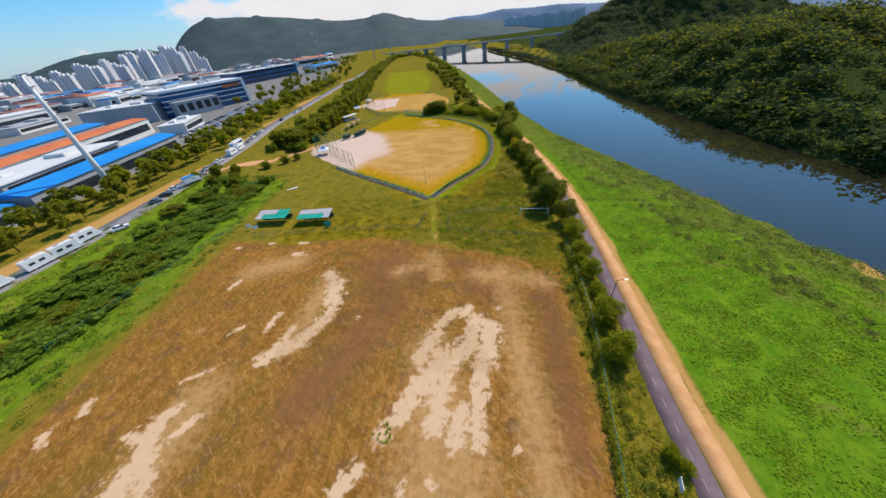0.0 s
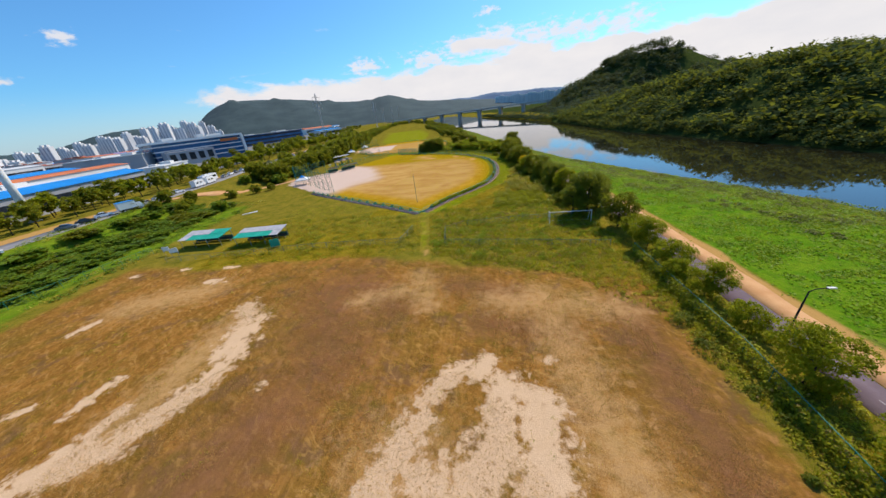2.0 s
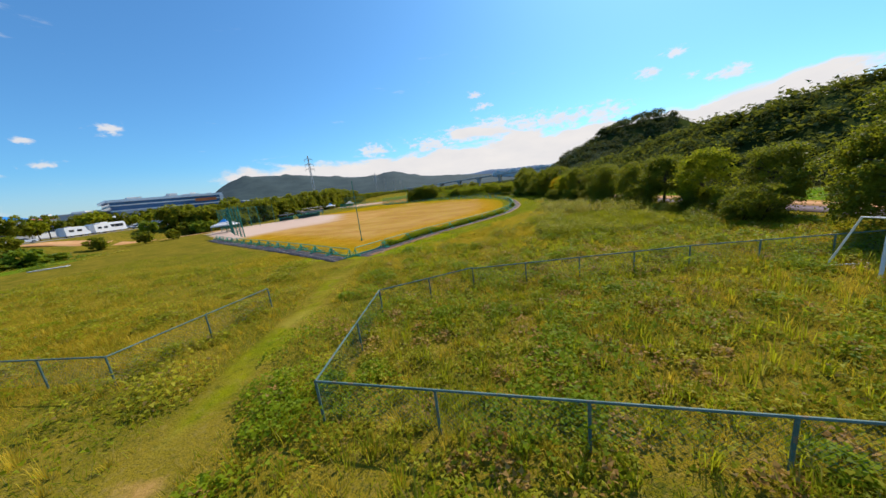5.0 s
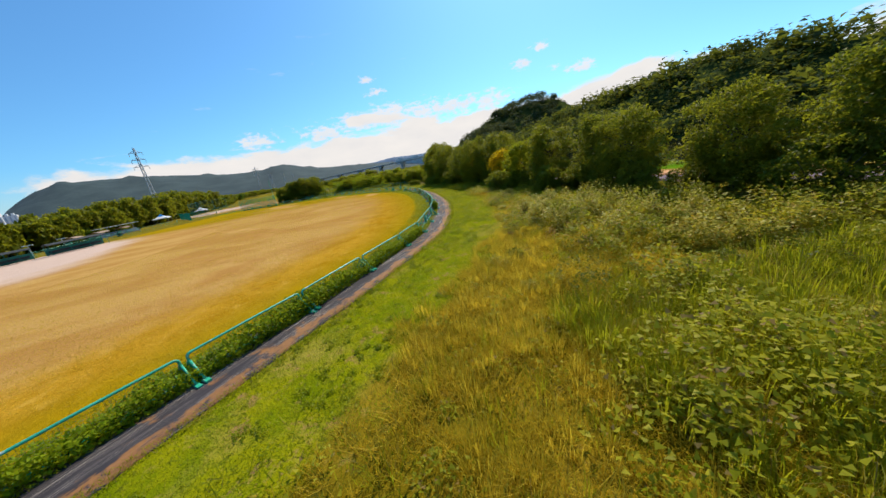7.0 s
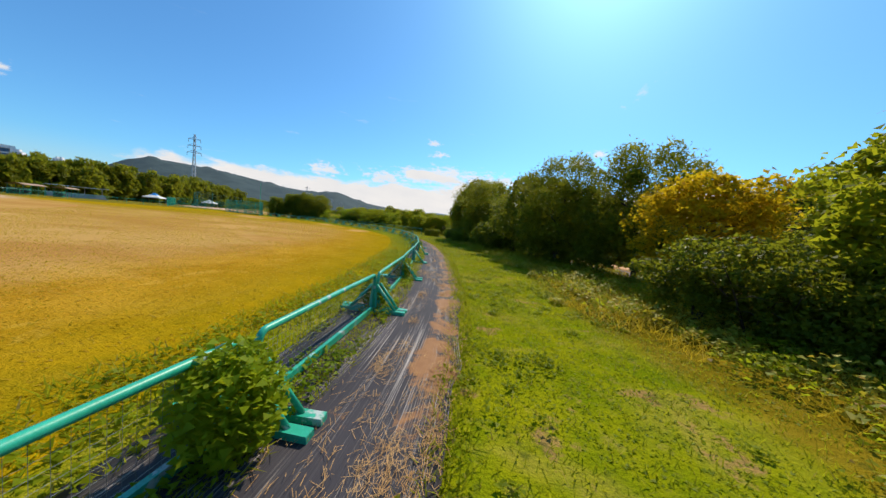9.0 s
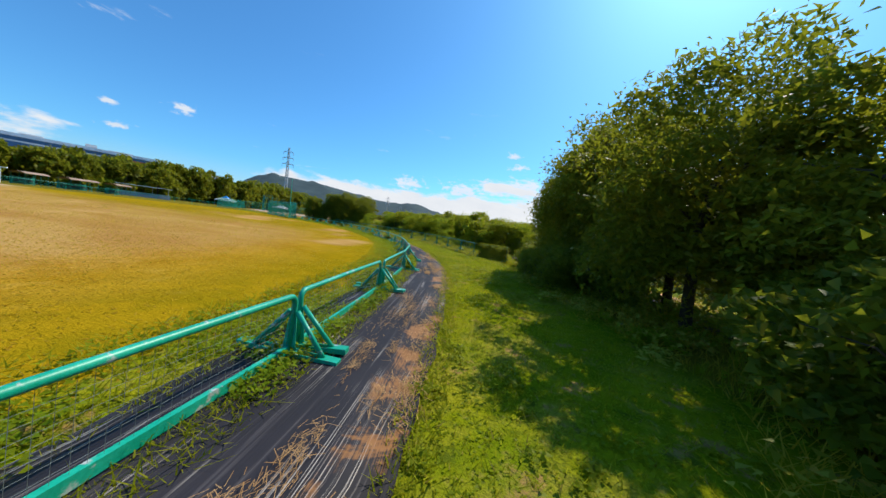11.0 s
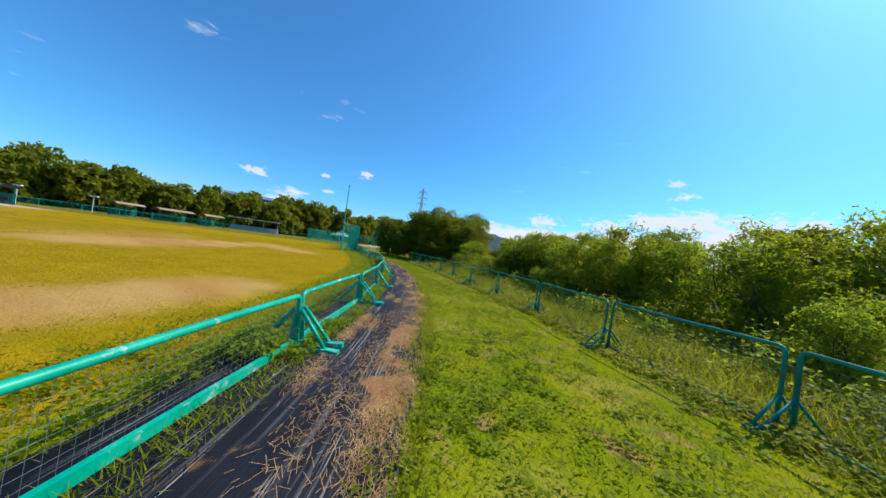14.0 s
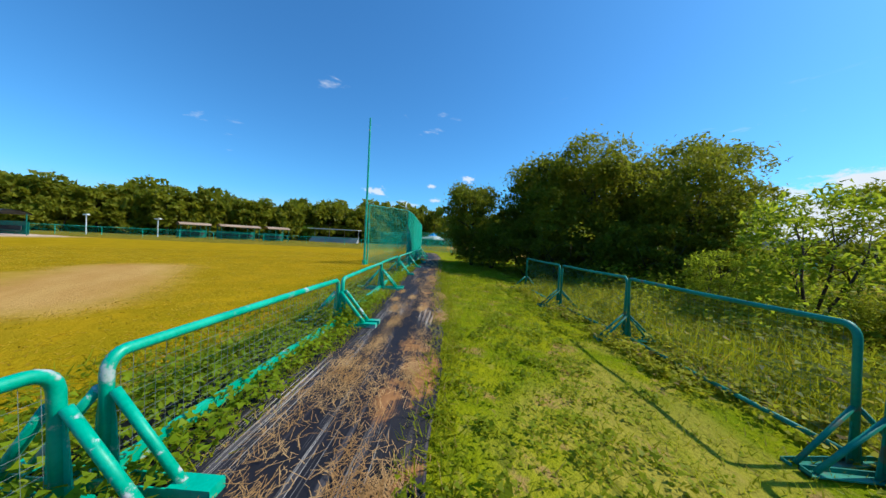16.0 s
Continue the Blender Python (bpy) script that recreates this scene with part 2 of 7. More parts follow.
    n5 = t.noise(t.scaled(p, (1.0, 0.6, 1.0)), 1.5, 7, 0.72, 0.5)
    gold = t.mix(t.math("MULTIPLY", t.step(n5, 0.53, 0.66), 0.55), gold, (0.62, 0.37, 0.06))
    gold = t.mix(t.math("MULTIPLY", t.step(n5, 0.46, 0.34), 0.5), gold, (0.27, 0.135, 0.005))
    rim = t.mix(t.step(n2, 0.4, 0.62), (0.27, 0.195, 0.004), (0.375, 0.238, 0.006))
    gold = t.mix(edge("rim", 0.35, 0.6), gold, rim)
    col = t.mix(edge("field", 0.05, 0.12), col, gold)
    tan = t.mix(t.step(t.noise(t.scaled(p, (0.5, 1.0, 1.0)), 0.22, 6, 0.62, 0.5), 0.38, 0.62), t.mix(n3, (0.40, 0.205, 0.052), (0.47, 0.25, 0.075)), t.mix(n3, (0.49, 0.275, 0.078), (0.56, 0.35, 0.115)))
    col = t.mix(edge("worn", 0.3, 0.8), col, tan)
    pink = t.mix(n2, (0.56, 0.40, 0.31), (0.66, 0.50, 0.40))
    col = t.mix(edge("infield", 0.2, 0.3), col, pink)
    # ochre verge and trodden soil
    soil = t.mix(n3, (0.42, 0.225, 0.06), (0.52, 0.31, 0.11))
    col = t.mix(edge("soil", 0.15, 0.5), col, soil)
    # town ground
    col = t.mix(edge("town", 0.2, 0.4), col, t.mix(n2, (0.16, 0.16, 0.15), (0.25, 0.24, 0.23)))
    h = t.math("ADD", t.math("MULTIPLY", n3, 0.6), t.math("MULTIPLY", tuft, 0.4))
    return finish(m, t, col, 1.0, 0.0, h, 0.12, 0.6, 0.0)


M_GROUND = ground_material()


def water_material():
    m, t = material("river_water")
    p = t.node("ShaderNodeNewGeometry").outputs["Position"]
    wave = t.math("ADD", t.noise(t.scaled(p, (1.0, 0.5, 1)), 0.8, 4), t.math("MULTIPLY", t.noise(p, 3.0, 3), 0.4))
    return finish(m, t, t.mix(t.noise(p, 0.02, 4), (0.010, 0.012, 0.008), (0.022, 0.021, 0.010)), 0.03, 0.0, wave, 0.02, 0.05, 0.50)


M_WATER = water_material()


def mat_sheet_material():
    """Black woven ground cover, faded in streaks along the fence, with straw blown over it."""
    m, t = material("ground_cover_sheet")
    uv = t.node("ShaderNodeUVMap").outputs["UV"]
    p = t.node("ShaderNodeNewGeometry").outputs["Position"]
    across = t.node("ShaderNodeSeparateXYZ", Vector=uv).outputs["X"]
    streak = t.noise(t.scaled(uv, (12.0, 0.25, 1.0)), 1.0, 5, 0.6)
    fine = t.noise(t.scaled(uv, (55.0, 0.5, 1.0)), 1.0, 3, 0.6)
    thread = t.noise(t.scaled(uv, (85.0, 0.35, 1.0)), 1.0, 2, 0.5)
    big = t.noise(p, 0.5, 5, 0.6)
    col = t.mix(t.step(big, 0.3, 0.7), (0.008, 0.008, 0.012), (0.022, 0.020, 0.027))
    col = t.mix(t.math("MULTIPLY", t.step(streak, 0.55, 0.70), 0.5), col, (0.16, 0.14, 0.14))
    # frayed pale threads and blown straw, thickest towards the outer edge
    older = t.step(t.node("ShaderNodeSeparateXYZ", Vector=p).outputs["Y"], 165.0, 140.0)
    col = t.mix(t.math("MULTIPLY", older, 0.3), col, (0.10, 0.090, 0.095))
    frayed = t.math("MULTIPLY", t.step(thread, 0.55, 0.62), t.step(t.noise(t.scaled(uv, (3.0, 0.3, 1.0)), 1.0, 4, 0.6), t.math("SUBTRACT", 0.50, t.math("MULTIPLY", older, 0.08)), 0.62))
    col = t.mix(t.math("MULTIPLY", frayed, 0.8), col, (0.56, 0.49, 0.42))
    outer = t.math("MULTIPLY", t.math("MULTIPLY", t.step(across, 1.70, 1.95), t.step(across, 2.5, 2.3)), 0.125)
    soiled = t.math("MULTIPLY", t.step(t.node("ShaderNodeSeparateXYZ", Vector=p).outputs["Y"], 136.0, 118.0), t.step(across, 0.9, 1.7))
    outer = t.math("ADD", outer, t.math("ADD", t.math("MULTIPLY", older, 0.03), t.math("MULTIPLY", soiled, 0.05)))
    dirt = t.step(t.math("ADD", t.math("ADD", t.math("MULTIPLY", t.noise(p, 1.1, 7, 0.68, 0.5), 0.8), t.math("MULTIPLY", fine, 0.2)), outer), 0.625, 0.70)
    col = t.mix(t.math("MULTIPLY", dirt, 0.85), col, t.mix(t.noise(p, 9.0, 4), (0.26, 0.105, 0.030), (0.40, 0.195, 0.070)))
    return finish(m, t, col, 0.72, 0.0, fine, 0.01, 0.6, 0.2)


M_SHEET = mat_sheet_material()
# pale worn spots: real paint wear, and painted sun glint on the rails
M_GREEN = surf("green_paint", (0.0, 0.34, 0.205), (0.018, 0.47, 0.30), 2.2, 0.42, 0.0, 40, 0.002, worn=(0.46, 0.52, 0.48), spec=0.5)
M_BRACE = surf("worn_brace_paint", (0.0, 0.34, 0.205), (0.018, 0.47, 0.30), 3.5, 0.45, 0.0, 40, 0.002, worn=(0.58, 0.60, 0.60), spec=0.4)
M_DKGREEN = surf("dark_green_paint", (0.0, 0.16, 0.115), (0.01, 0.24, 0.165), 2.0, 0.5, 0.0, 40, 0.002, worn=(0.10, 0.12, 0.08), spec=0.4)
M_NET = surf("green_net", (0.01, 0.10, 0.075), (0.02, 0.15, 0.11), 3.0, 0.6)
M_WIRE = surf("grey_net", (0.10, 0.13, 0.12), (0.17, 0.20, 0.19), 3.0, 0.6)
M_STEEL = surf("galvanised_steel", (0.36, 0.37, 0.38), (0.48, 0.49, 0.50), 2.0, 0.45, 0.6)
M_WHITE = surf("white_paint", (0.70, 0.70, 0.69), (0.82, 0.82, 0.80), 0.6, 0.45)
M_BARK = surf("bark", (0.045, 0.033, 0.022), (0.10, 0.075, 0.05), 3.0, 0.95, 0.0, 18, 0.02)
M_ASPHALT = surf("grey_asphalt", (0.20, 0.19, 0.19), (0.27, 0.26, 0.255), 0.3, 0.9)
M_BIKE = surf("mauve_asphalt", (0.135, 0.09, 0.10), (0.185, 0.13, 0.14), 0.4, 0.9)
M_FADED = surf("faded_lane_paint", (0.30, 0.26, 0.26), (0.42, 0.38, 0.37), 2.0, 0.8)
M_SOIL = surf("ochre_soil_path", (0.52, 0.255, 0.10), (0.62, 0.34, 0.15), 0.5, 0.95, 0.0, 12, 0.01)
M_LEAF = leafy("willow_leaf", (0.086, 0.112, 0.009), (0.275, 0.270, 0.020))
M_LEAF_D = leafy("dark_leaf", (0.054, 0.086, 0.009), (0.195, 0.222, 0.020))
M_LEAF_Y = leafy("yellow_leaf", (0.36, 0.265, 0.006), (0.68, 0.48, 0.014), 0.7, tint=(0.70, 0.50, 0.02))
M_LEAF_L = leafy("pale_leaf", (0.18, 0.215, 0.008), (0.40, 0.405, 0.018), 0.6)
M_LEAF_F = leafy("forest_leaf", (0.016, 0.036, 0.016), (0.098, 0.132, 0.044), 0.36, 0.9, lone=0.25, spec=0.03)
# leaf colour for the far peak, with distance haze mixed in as blue
M_PEAK_HAZED = leafy("haze_tinted_peak_leaf", (0.028, 0.052, 0.040), (0.095, 0.130, 0.080), 0.2, 0.9, lone=0.25, spec=0.03)
M_WEED = leafy("weed_leaf", (0.188, 0.219, 0.010), (0.575, 0.512, 0.035), 0.5, dry=(0.30, 0.20, 0.07))
M_DEAD = leafy("dead_blade", (0.22, 0.095, 0.022), (0.60, 0.37, 0.12), 0.4)
M_BLADE = leafy("grass_blade", (0.21, 0.245, 0.006), (0.43, 0.415, 0.018), 0.6, dry=(0.36, 0.27, 0.08))
M_CLOVER = leafy("clover_leaf", (0.180, 0.250, 0.006), (0.36, 0.42, 0.014), 0.65)
M_LAWN = leafy("lawn_weed_leaf", (0.130, 0.190, 0.006), (0.34, 0.375, 0.014), 0.55)
M_GOLD = leafy("golden_grass", (0.40, 0.275, 0.015), (0.74, 0.53, 0.055), 0.5, tint=(0.58, 0.45, 0.03))
M_FIELD = leafy("field_blade", (0.46, 0.27, 0.012), (0.66, 0.42, 0.030), 0.6)
M_MEADOW = leafy("meadow_creeper_leaf", (0.19, 0.32, 0.010), (0.28, 0.40, 0.016), 0.5)
M_LOCUST = leafy("locust_leaf", (0.145, 0.215, 0.010), (0.37, 0.44, 0.028), 0.65, tint=(0.42, 0.46, 0.02))
M_VINE = leafy("vine_leaf", (0.125, 0.215, 0.008), (0.32, 0.41, 0.014), 0.55)
M_BRAMBLE = leafy("bramble_leaf", (0.24, 0.235, 0.016), (0.58, 0.52, 0.070), 0.45, dry=(0.55, 0.34, 0.05), spec=0.15, tint=(0.56, 0.46, 0.03))
M_HAZE = leafy("feather_grass", (0.42, 0.315, 0.014), (0.72, 0.55, 0.06), 0.6, tint=(0.62, 0.46, 0.04))
M_THICKET = leafy("thicket_leaf", (0.075, 0.155, 0.012), (0.21, 0.30, 0.026), 0.45, lone=0.4)
M_OLIVE = leafy("olive_weed_leaf", (0.085, 0.115, 0.016), (0.21, 0.21, 0.04), 0.4)
M_HAY = surf("cut_straw", (0.34, 0.175, 0.055), (0.58, 0.35, 0.14), 3.0, 0.9)


# ---- mesh helpers ----
class Mesh:
    def __init__(self):
        self.v, self.f, self.n = [], [], 0

    def add(self, verts, faces):
        k = len(self.v)
        self.v += [tuple(p) for p in verts]
        self.f += [tuple(i + k for i in f) for f in faces]
        return self

    def box(self, x, y, z, sx, sy, sz, rz=0.0, lean=None):
        """A box centred at x, y with its foot at z; rz in degrees."""
        c, s = math.cos(radians(rz)), math.sin(radians(rz))
        vs = []
        for dz in (0, sz):
            for dx, dy in ((-1, -1), (1, -1), (1, 1), (-1, 1)):
                px, py = dx * sx / 2, dy * sy / 2
                vs.append((x + px * c - py * s, y + px * s + py * c, z + dz))
        return self.add(vs, [(3, 2, 1, 0), (4, 5, 6, 7), (0, 1, 5, 4), (1, 2, 6, 5), (2, 3, 7, 6), (3, 0, 4, 7)])

    def rod(self, p, q, r0, r1=None, n=6, caps=True):
        """A round bar from p to q."""
        p, q = Vector(p), Vector(q)
        r1 = r0 if r1 is None else r1
        a = (q - p).normalized()
        u = a.cross(Vector((0, 0, 1)) if abs(a.z) < 0.95 else Vector((1, 0, 0))).normalized()
        v = a.cross(u)
        ring = [u * math.cos(2 * math.pi * k / n) + v * math.sin(2 * math.pi * k / n) for k in range(n)]
        vs = [p + d * r0 for d in ring] + [q + d * r1 for d in ring]
        fs = [(k, (k + 1) % n, n + (k + 1) % n, n + k) for k in range(n)]
        if caps:
            fs += [tuple(range(n - 1, -1, -1)), tuple(range(n, 2 * n))]
        return self.add(vs, fs)

    def tube(self, points, r, n=8):
        """A bent round bar through points, capped."""
        pts = [Vector(p) for p in points]
        vs, fs = [], []
        for i, p in enumerate(pts):
            a = (pts[min(i + 1, len(pts) - 1)] - pts[max(i - 1, 0)]).normalized()
            u = a.cross(Vector((0.13, 0.97, 0.2))).normalized()
            v = a.cross(u)
            rr = r[i] if isinstance(r, (list, tuple)) else r
            vs += [p + (u * math.cos(2 * math.pi * k / n) + v * math.sin(2 * math.pi * k / n)) * rr for k in range(n)]
        for i in range(len(pts) - 1):
            fs += [(i * n + k, i * n + (k + 1) % n, (i + 1) * n + (k + 1) % n, (i + 1) * n + k) for k in range(n)]
        fs += [tuple(range(n - 1, -1, -1)), tuple(range((len(pts) - 1) * n, len(pts) * n))]
        return self.add(vs, fs)

    def plate(self, pts, thick):
        """A flat slab from an outline, thick downwards."""
        n = len(pts)
        vs = [Vector(p) for p in pts] + [Vector(p) - Vector((0, 0, thick)) for p in pts]
        fs = [tuple(range(n)), tuple(range(2 * n - 1, n - 1, -1))]
        fs += [(n + k, n + (k + 1) % n, (k + 1) % n, k) for k in range(n)]
        return self.add(vs, fs)

    def data(self, name, mat, smooth=False):
        me = bpy.data.meshes.new(name)
        me.from_pydata(self.v, [], self.f)
        me.materials.append(mat)
        if smooth:
            me.shade_smooth()
        me.update()
        return me


def part(name, mesh, mat, parent=None, label="", smooth=False):
    """Links a mesh as one object under a thing or a part."""
    ob = new(name, mesh.data(name, mat, smooth) if isinstance(mesh, Mesh) else mesh)
    if parent is not None:
        ob.parent = parent
    if label:
        tagged(ob, label)
    return ob


def thing(name, label, category, group="", at=None):
    ob = new(name)
    ob.empty_display_size = 0.3
    tagged(ob, label, category, group)
    if at is not None:
        ob.matrix_basis = at
    return ob


def from_arrays(name, verts, quads, mat, smooth=False):
    """A mesh from arrays of corners and of faces with four (or three) corners."""
    me = bpy.data.meshes.new(name)
    verts, quads = np.asarray(verts, np.float32), np.asarray(quads, np.int32)
    k = quads.shape[1]
    me.vertices.add(len(verts))
    me.vertices.foreach_set("co", verts.ravel())
    me.loops.add(quads.size)
    me.loops.foreach_set("vertex_index", quads.ravel())
    me.polygons.add(len(quads))
    me.polygons.foreach_set("loop_start", np.arange(0, quads.size, k, dtype=np.int32))
    me.update(calc_edges=True)
    if smooth:
        me.shade_smooth()
    me.materials.append(mat)
    return me


def leaf_cards(rng, centres, size, flat=0.35, long=1.6):
    """Three-cornered leaves or sprays of random turn round the centres."""
    n = len(centres)
    size = np.broadcast_to(np.asarray(size, float), (n,)) * rng.uniform(0.6, 1.35, n)
    nrm = rng.normal(size=(n, 3)) * (1.0, 1.0, 1.0)
    nrm[:, 2] = np.abs(nrm[:, 2]) + flat
    nrm /= np.linalg.norm(nrm, axis=1, keepdims=True)
    u = np.cross(nrm, rng.normal(size=(n, 3)))
    u /= np.linalg.norm(u, axis=1, keepdims=True)
    v = np.cross(nrm, u)
    u, v = u * (size * 0.5 * long)[:, None], v * (size * 0.5)[:, None]
    corners = np.stack([centres - u * 0.7 - v, centres - u * 0.7 + v, centres + u], 1)
    return corners.reshape(-1, 3), np.arange(3 * n).reshape(-1, 3)


# ---- lie of the land ----
def smooth01(a):
    a = np.clip(a, 0.0, 1.0)
    return a * a * (3 - 2 * a)


WATER = -2.0
NEAR_Y = np.array([-400, 0, 63, 87, 124, 164, 233, 360, 510, 800, 1250, 3000.0])
NEAR_X = np.array([330, 112, 83, 73, 58, 41, 24, 2, -29, -97, -210, -800.0])
FAR_Y = np.array([-400, 0, 60, 106, 130, 186, 237, 378, 532, 1200, 3000.0])
FAR_X = np.array([420, 175, 140, 123, 116, 106, 96, 90, 68, -60, -600.0])


def near_bank(y):
    return np.interp(y, NEAR_Y, NEAR_X)


def far_bank(y):
    return np.interp(y, FAR_Y, FAR_X)


def hill_foot(y):                      # the hill stands back from the far bank beyond its first spur
    return np.interp(y, [380, 500, 700], [3, 42, 75])


def lumps(x, y, s, seed):
    """Smooth made-up relief, about -1 to 1."""
    a = np.sin(x / s * 1.0 + seed) * np.cos(y / s * 1.13 + 2.1 * seed)
    b = np.sin(x / s * 2.3 + y / s * 1.7 + 1.3 * seed) * 0.5
    c = np.cos(x / s * 4.1 - y / s * 3.7 + 0.7 * seed) * 0.25
    return (a + b + c) / 1.5


HILLS = ((269, 611, 142, 68, 78), (109, 163, 25, 52, 61), (199, 255, 27, 115, 80), (154, 366, 9, 149, 78), (150, 570, 32, 55, 94),
         (373, 626, 51, 63, 121))


def height(x, y):
    x, y = np.asarray(x, float), np.asarray(y, float)
    nb, fb = near_bank(y), far_bank(y)
    h = -2.0 * smooth01((x - (nb - 22)) / 22.0) - 3.0 * smooth01((x - nb) / 8.0)
    out = x - fb
    h = np.where(out > -10, -5.0 + 6.5 * smooth01((out + 10) / 16.0), h)
    hill = sum(a * np.exp(-((x - cx) / rx) ** 2 - ((y - cy) / ry) ** 2) for cx, cy, a, rx, ry in HILLS)
    hill = 95 * (1 - np.exp(-hill / 95.0)) * smooth01((out - hill_foot(y)) / 50.0)
    h = h + np.where(out > 0, hill * (1 + 0.11 * lumps(x, y, 22, 1.0)), 0)
    # the lawn falls a little towards the fence on its river side
    d, s = seg_dist(x, y, ASIDE)
    h = h - 0.2 * np.where(s > 0, smooth01((14 - d) / 8), smooth01((3.2 - d) / 2.7))
    # the road on its low bank beside the works
    h = h + 3.7 * smooth01((-x - np.interp(y, [0, 150, 300, 500], [89, 92, 104, 126])) / 13.0)
    return h


def seg_dist(px, py, line):
    """Distance from points to a polyline, and on which side of it they lie (positive: to its right)."""
    best, side = np.full(np.shape(px), 1e9), np.zeros(np.shape(px))
    for (ax, ay), (bx, by) in zip(line[:-1], line[1:]):
        dx, dy = bx - ax, by - ay
        k = np.clip(((px - ax) * dx + (py - ay) * dy) / (dx * dx + dy * dy), 0, 1)
        d = np.hypot(px - ax - k * dx, py - ay - k * dy)
        s = np.sign((px - ax) * dy - (py - ay) * dx)
        side, best = np.where(d < best, s, side), np.minimum(best, d)
    return best, side


def inside(px, py, ring):
    odd = np.zeros(np.shape(px), bool)
    for (ax, ay), (bx, by) in zip(ring, ring[1:] + ring[:1]):
        cross = (ay > py) != (by > py)
        odd ^= cross & (px < (bx - ax) * (py - ay) / (by - ay + 1e-12) + ax)
    return odd


def spline(points, step):
    """Evenly spaced points on a smooth curve through the given ones."""
    p = np.array([points[0], *points, points[-1]], float)
    fine = []
    for i in range(1, len(p) - 2):
        for k in np.linspace(0, 1, 40, endpoint=False):
            a, b, c, d = p[i - 1], p[i], p[i + 1], p[i + 2]
            fine.append(0.5 * (2 * b + (c - a) * k + (2 * a - 5 * b + 4 * c - d) * k * k + (3 * b - a - 3 * c + d) * k ** 3))
    fine.append(p[-1])
    fine = np.array(fine)
    run = np.r_[0, np.cumsum(np.hypot(*np.diff(fine, axis=0).T))]
    at = np.arange(0, run[-1], step)
    return [(float(np.interp(s, run, fine[:, 0])), float(np.interp(s, run, fine[:, 1]))) for s in at]


PANEL = 3.78


def along(points, step, anchor, second=None):
    """Evenly spaced points on a smooth curve, one of them at the anchor, and one at the second if given."""
    fine = np.array(spline(points, 0.05))
    k = int(np.argmin(np.hypot(*(fine - np.array(anchor)).T)))
    n = step / 0.05
    if second:
        gap = k - int(np.argmin(np.hypot(*(fine - np.array(second)).T)))
        n = gap / round(gap / n)
    at = np.arange(k - int(k / n) * n, len(fine) - 1, n)
    return [tuple(float(v) for v in fine[int(round(i))]) for i in at]


def spaced(a, b, n):
    """n - 1 even places between two joints."""
    return [(a[0] + (b[0] - a[0]) * k / n, a[1] + (b[1] - a[1]) * k / n) for k in range(1, n)]


OUTFIELD = along([(-9.9, 96.5), (-4.4, 106.4), (-0.4, 111.4), (4.68, 119.1)], 3.6, (4.68, 119.1), (-9.9, 96.5)) + [(4.68, 119.1), (6.15, 121.73), (7.13, 124.75)]
OUTFIELD += [(8.12, 127.75), (8.91, 131.25), (9.5, 134.7), (9.85, 138.4), (10.1, 142.7), (10.27, 146.8), (10.2, 151.0), (9.95, 155.1), (9.45, 159.2),
             (8.79, 163.2), (8.0, 166.5), (6.55, 170.3), (5.2, 173.74), (3.35, 177.3), (1.4, 180.65), (-0.9, 183.75), (-3.0, 186.65), (-5.2, 189.5),
             (-7.4, 192.0), (-10.1, 194.75), (-13.2, 197.6), (-16.2, 199.92), (-19.0, 201.97)]
OUTFIELD += along([(-19.0, 201.97), (-25.8, 206.3), (-36, 213), (-47, 219)], 3.75, (-19.0, 201.97))[1:]
FOUL = spline([(-10.2, 96.2), (-26, 107.6), (-42, 118.5), (-58, 130.5)], PANEL)
ASIDE = [(10.7, 177.7), (9.0, 181.1), (7.1, 184.6), (5.2, 187.6), (2.9, 190.7), (0.35, 193.0), (-2.39, 195.87), (-5.3, 198.35), (-8.1, 200.35), (-11.0, 202.7), (-13.8, 204.9),
         (-16.5, 206.7), (-18.95, 208.1), (-21.8, 209.95)]
FIELD_RING = OUTFIELD + [(-52, 212), (-60, 190), (-72, 172), (-84, 160), (-78, 148), (-58, 131)] + FOUL[::-1]


# ---- ground ----
def axis(lo, hi, fine, *bands):
    """Even steps between lo and hi, growing outwards on both sides."""
    mid = list(np.arange(lo, hi + 0.01, fine))
    out, s = [hi], fine
    while out[-1] < 4500:
        s *= 1.16
        out.append(out[-1] + s)
    inn, s = [lo], fine
    while inn[-1] > -4500:
        s *= 1.16
        inn.append(inn[-1] - s)
    return np.array(inn[:0:-1] + mid + out[1:])


def capsule(x, y, a, b, r):
    return 1 - seg_dist(x, y, [a, b])[0] / r


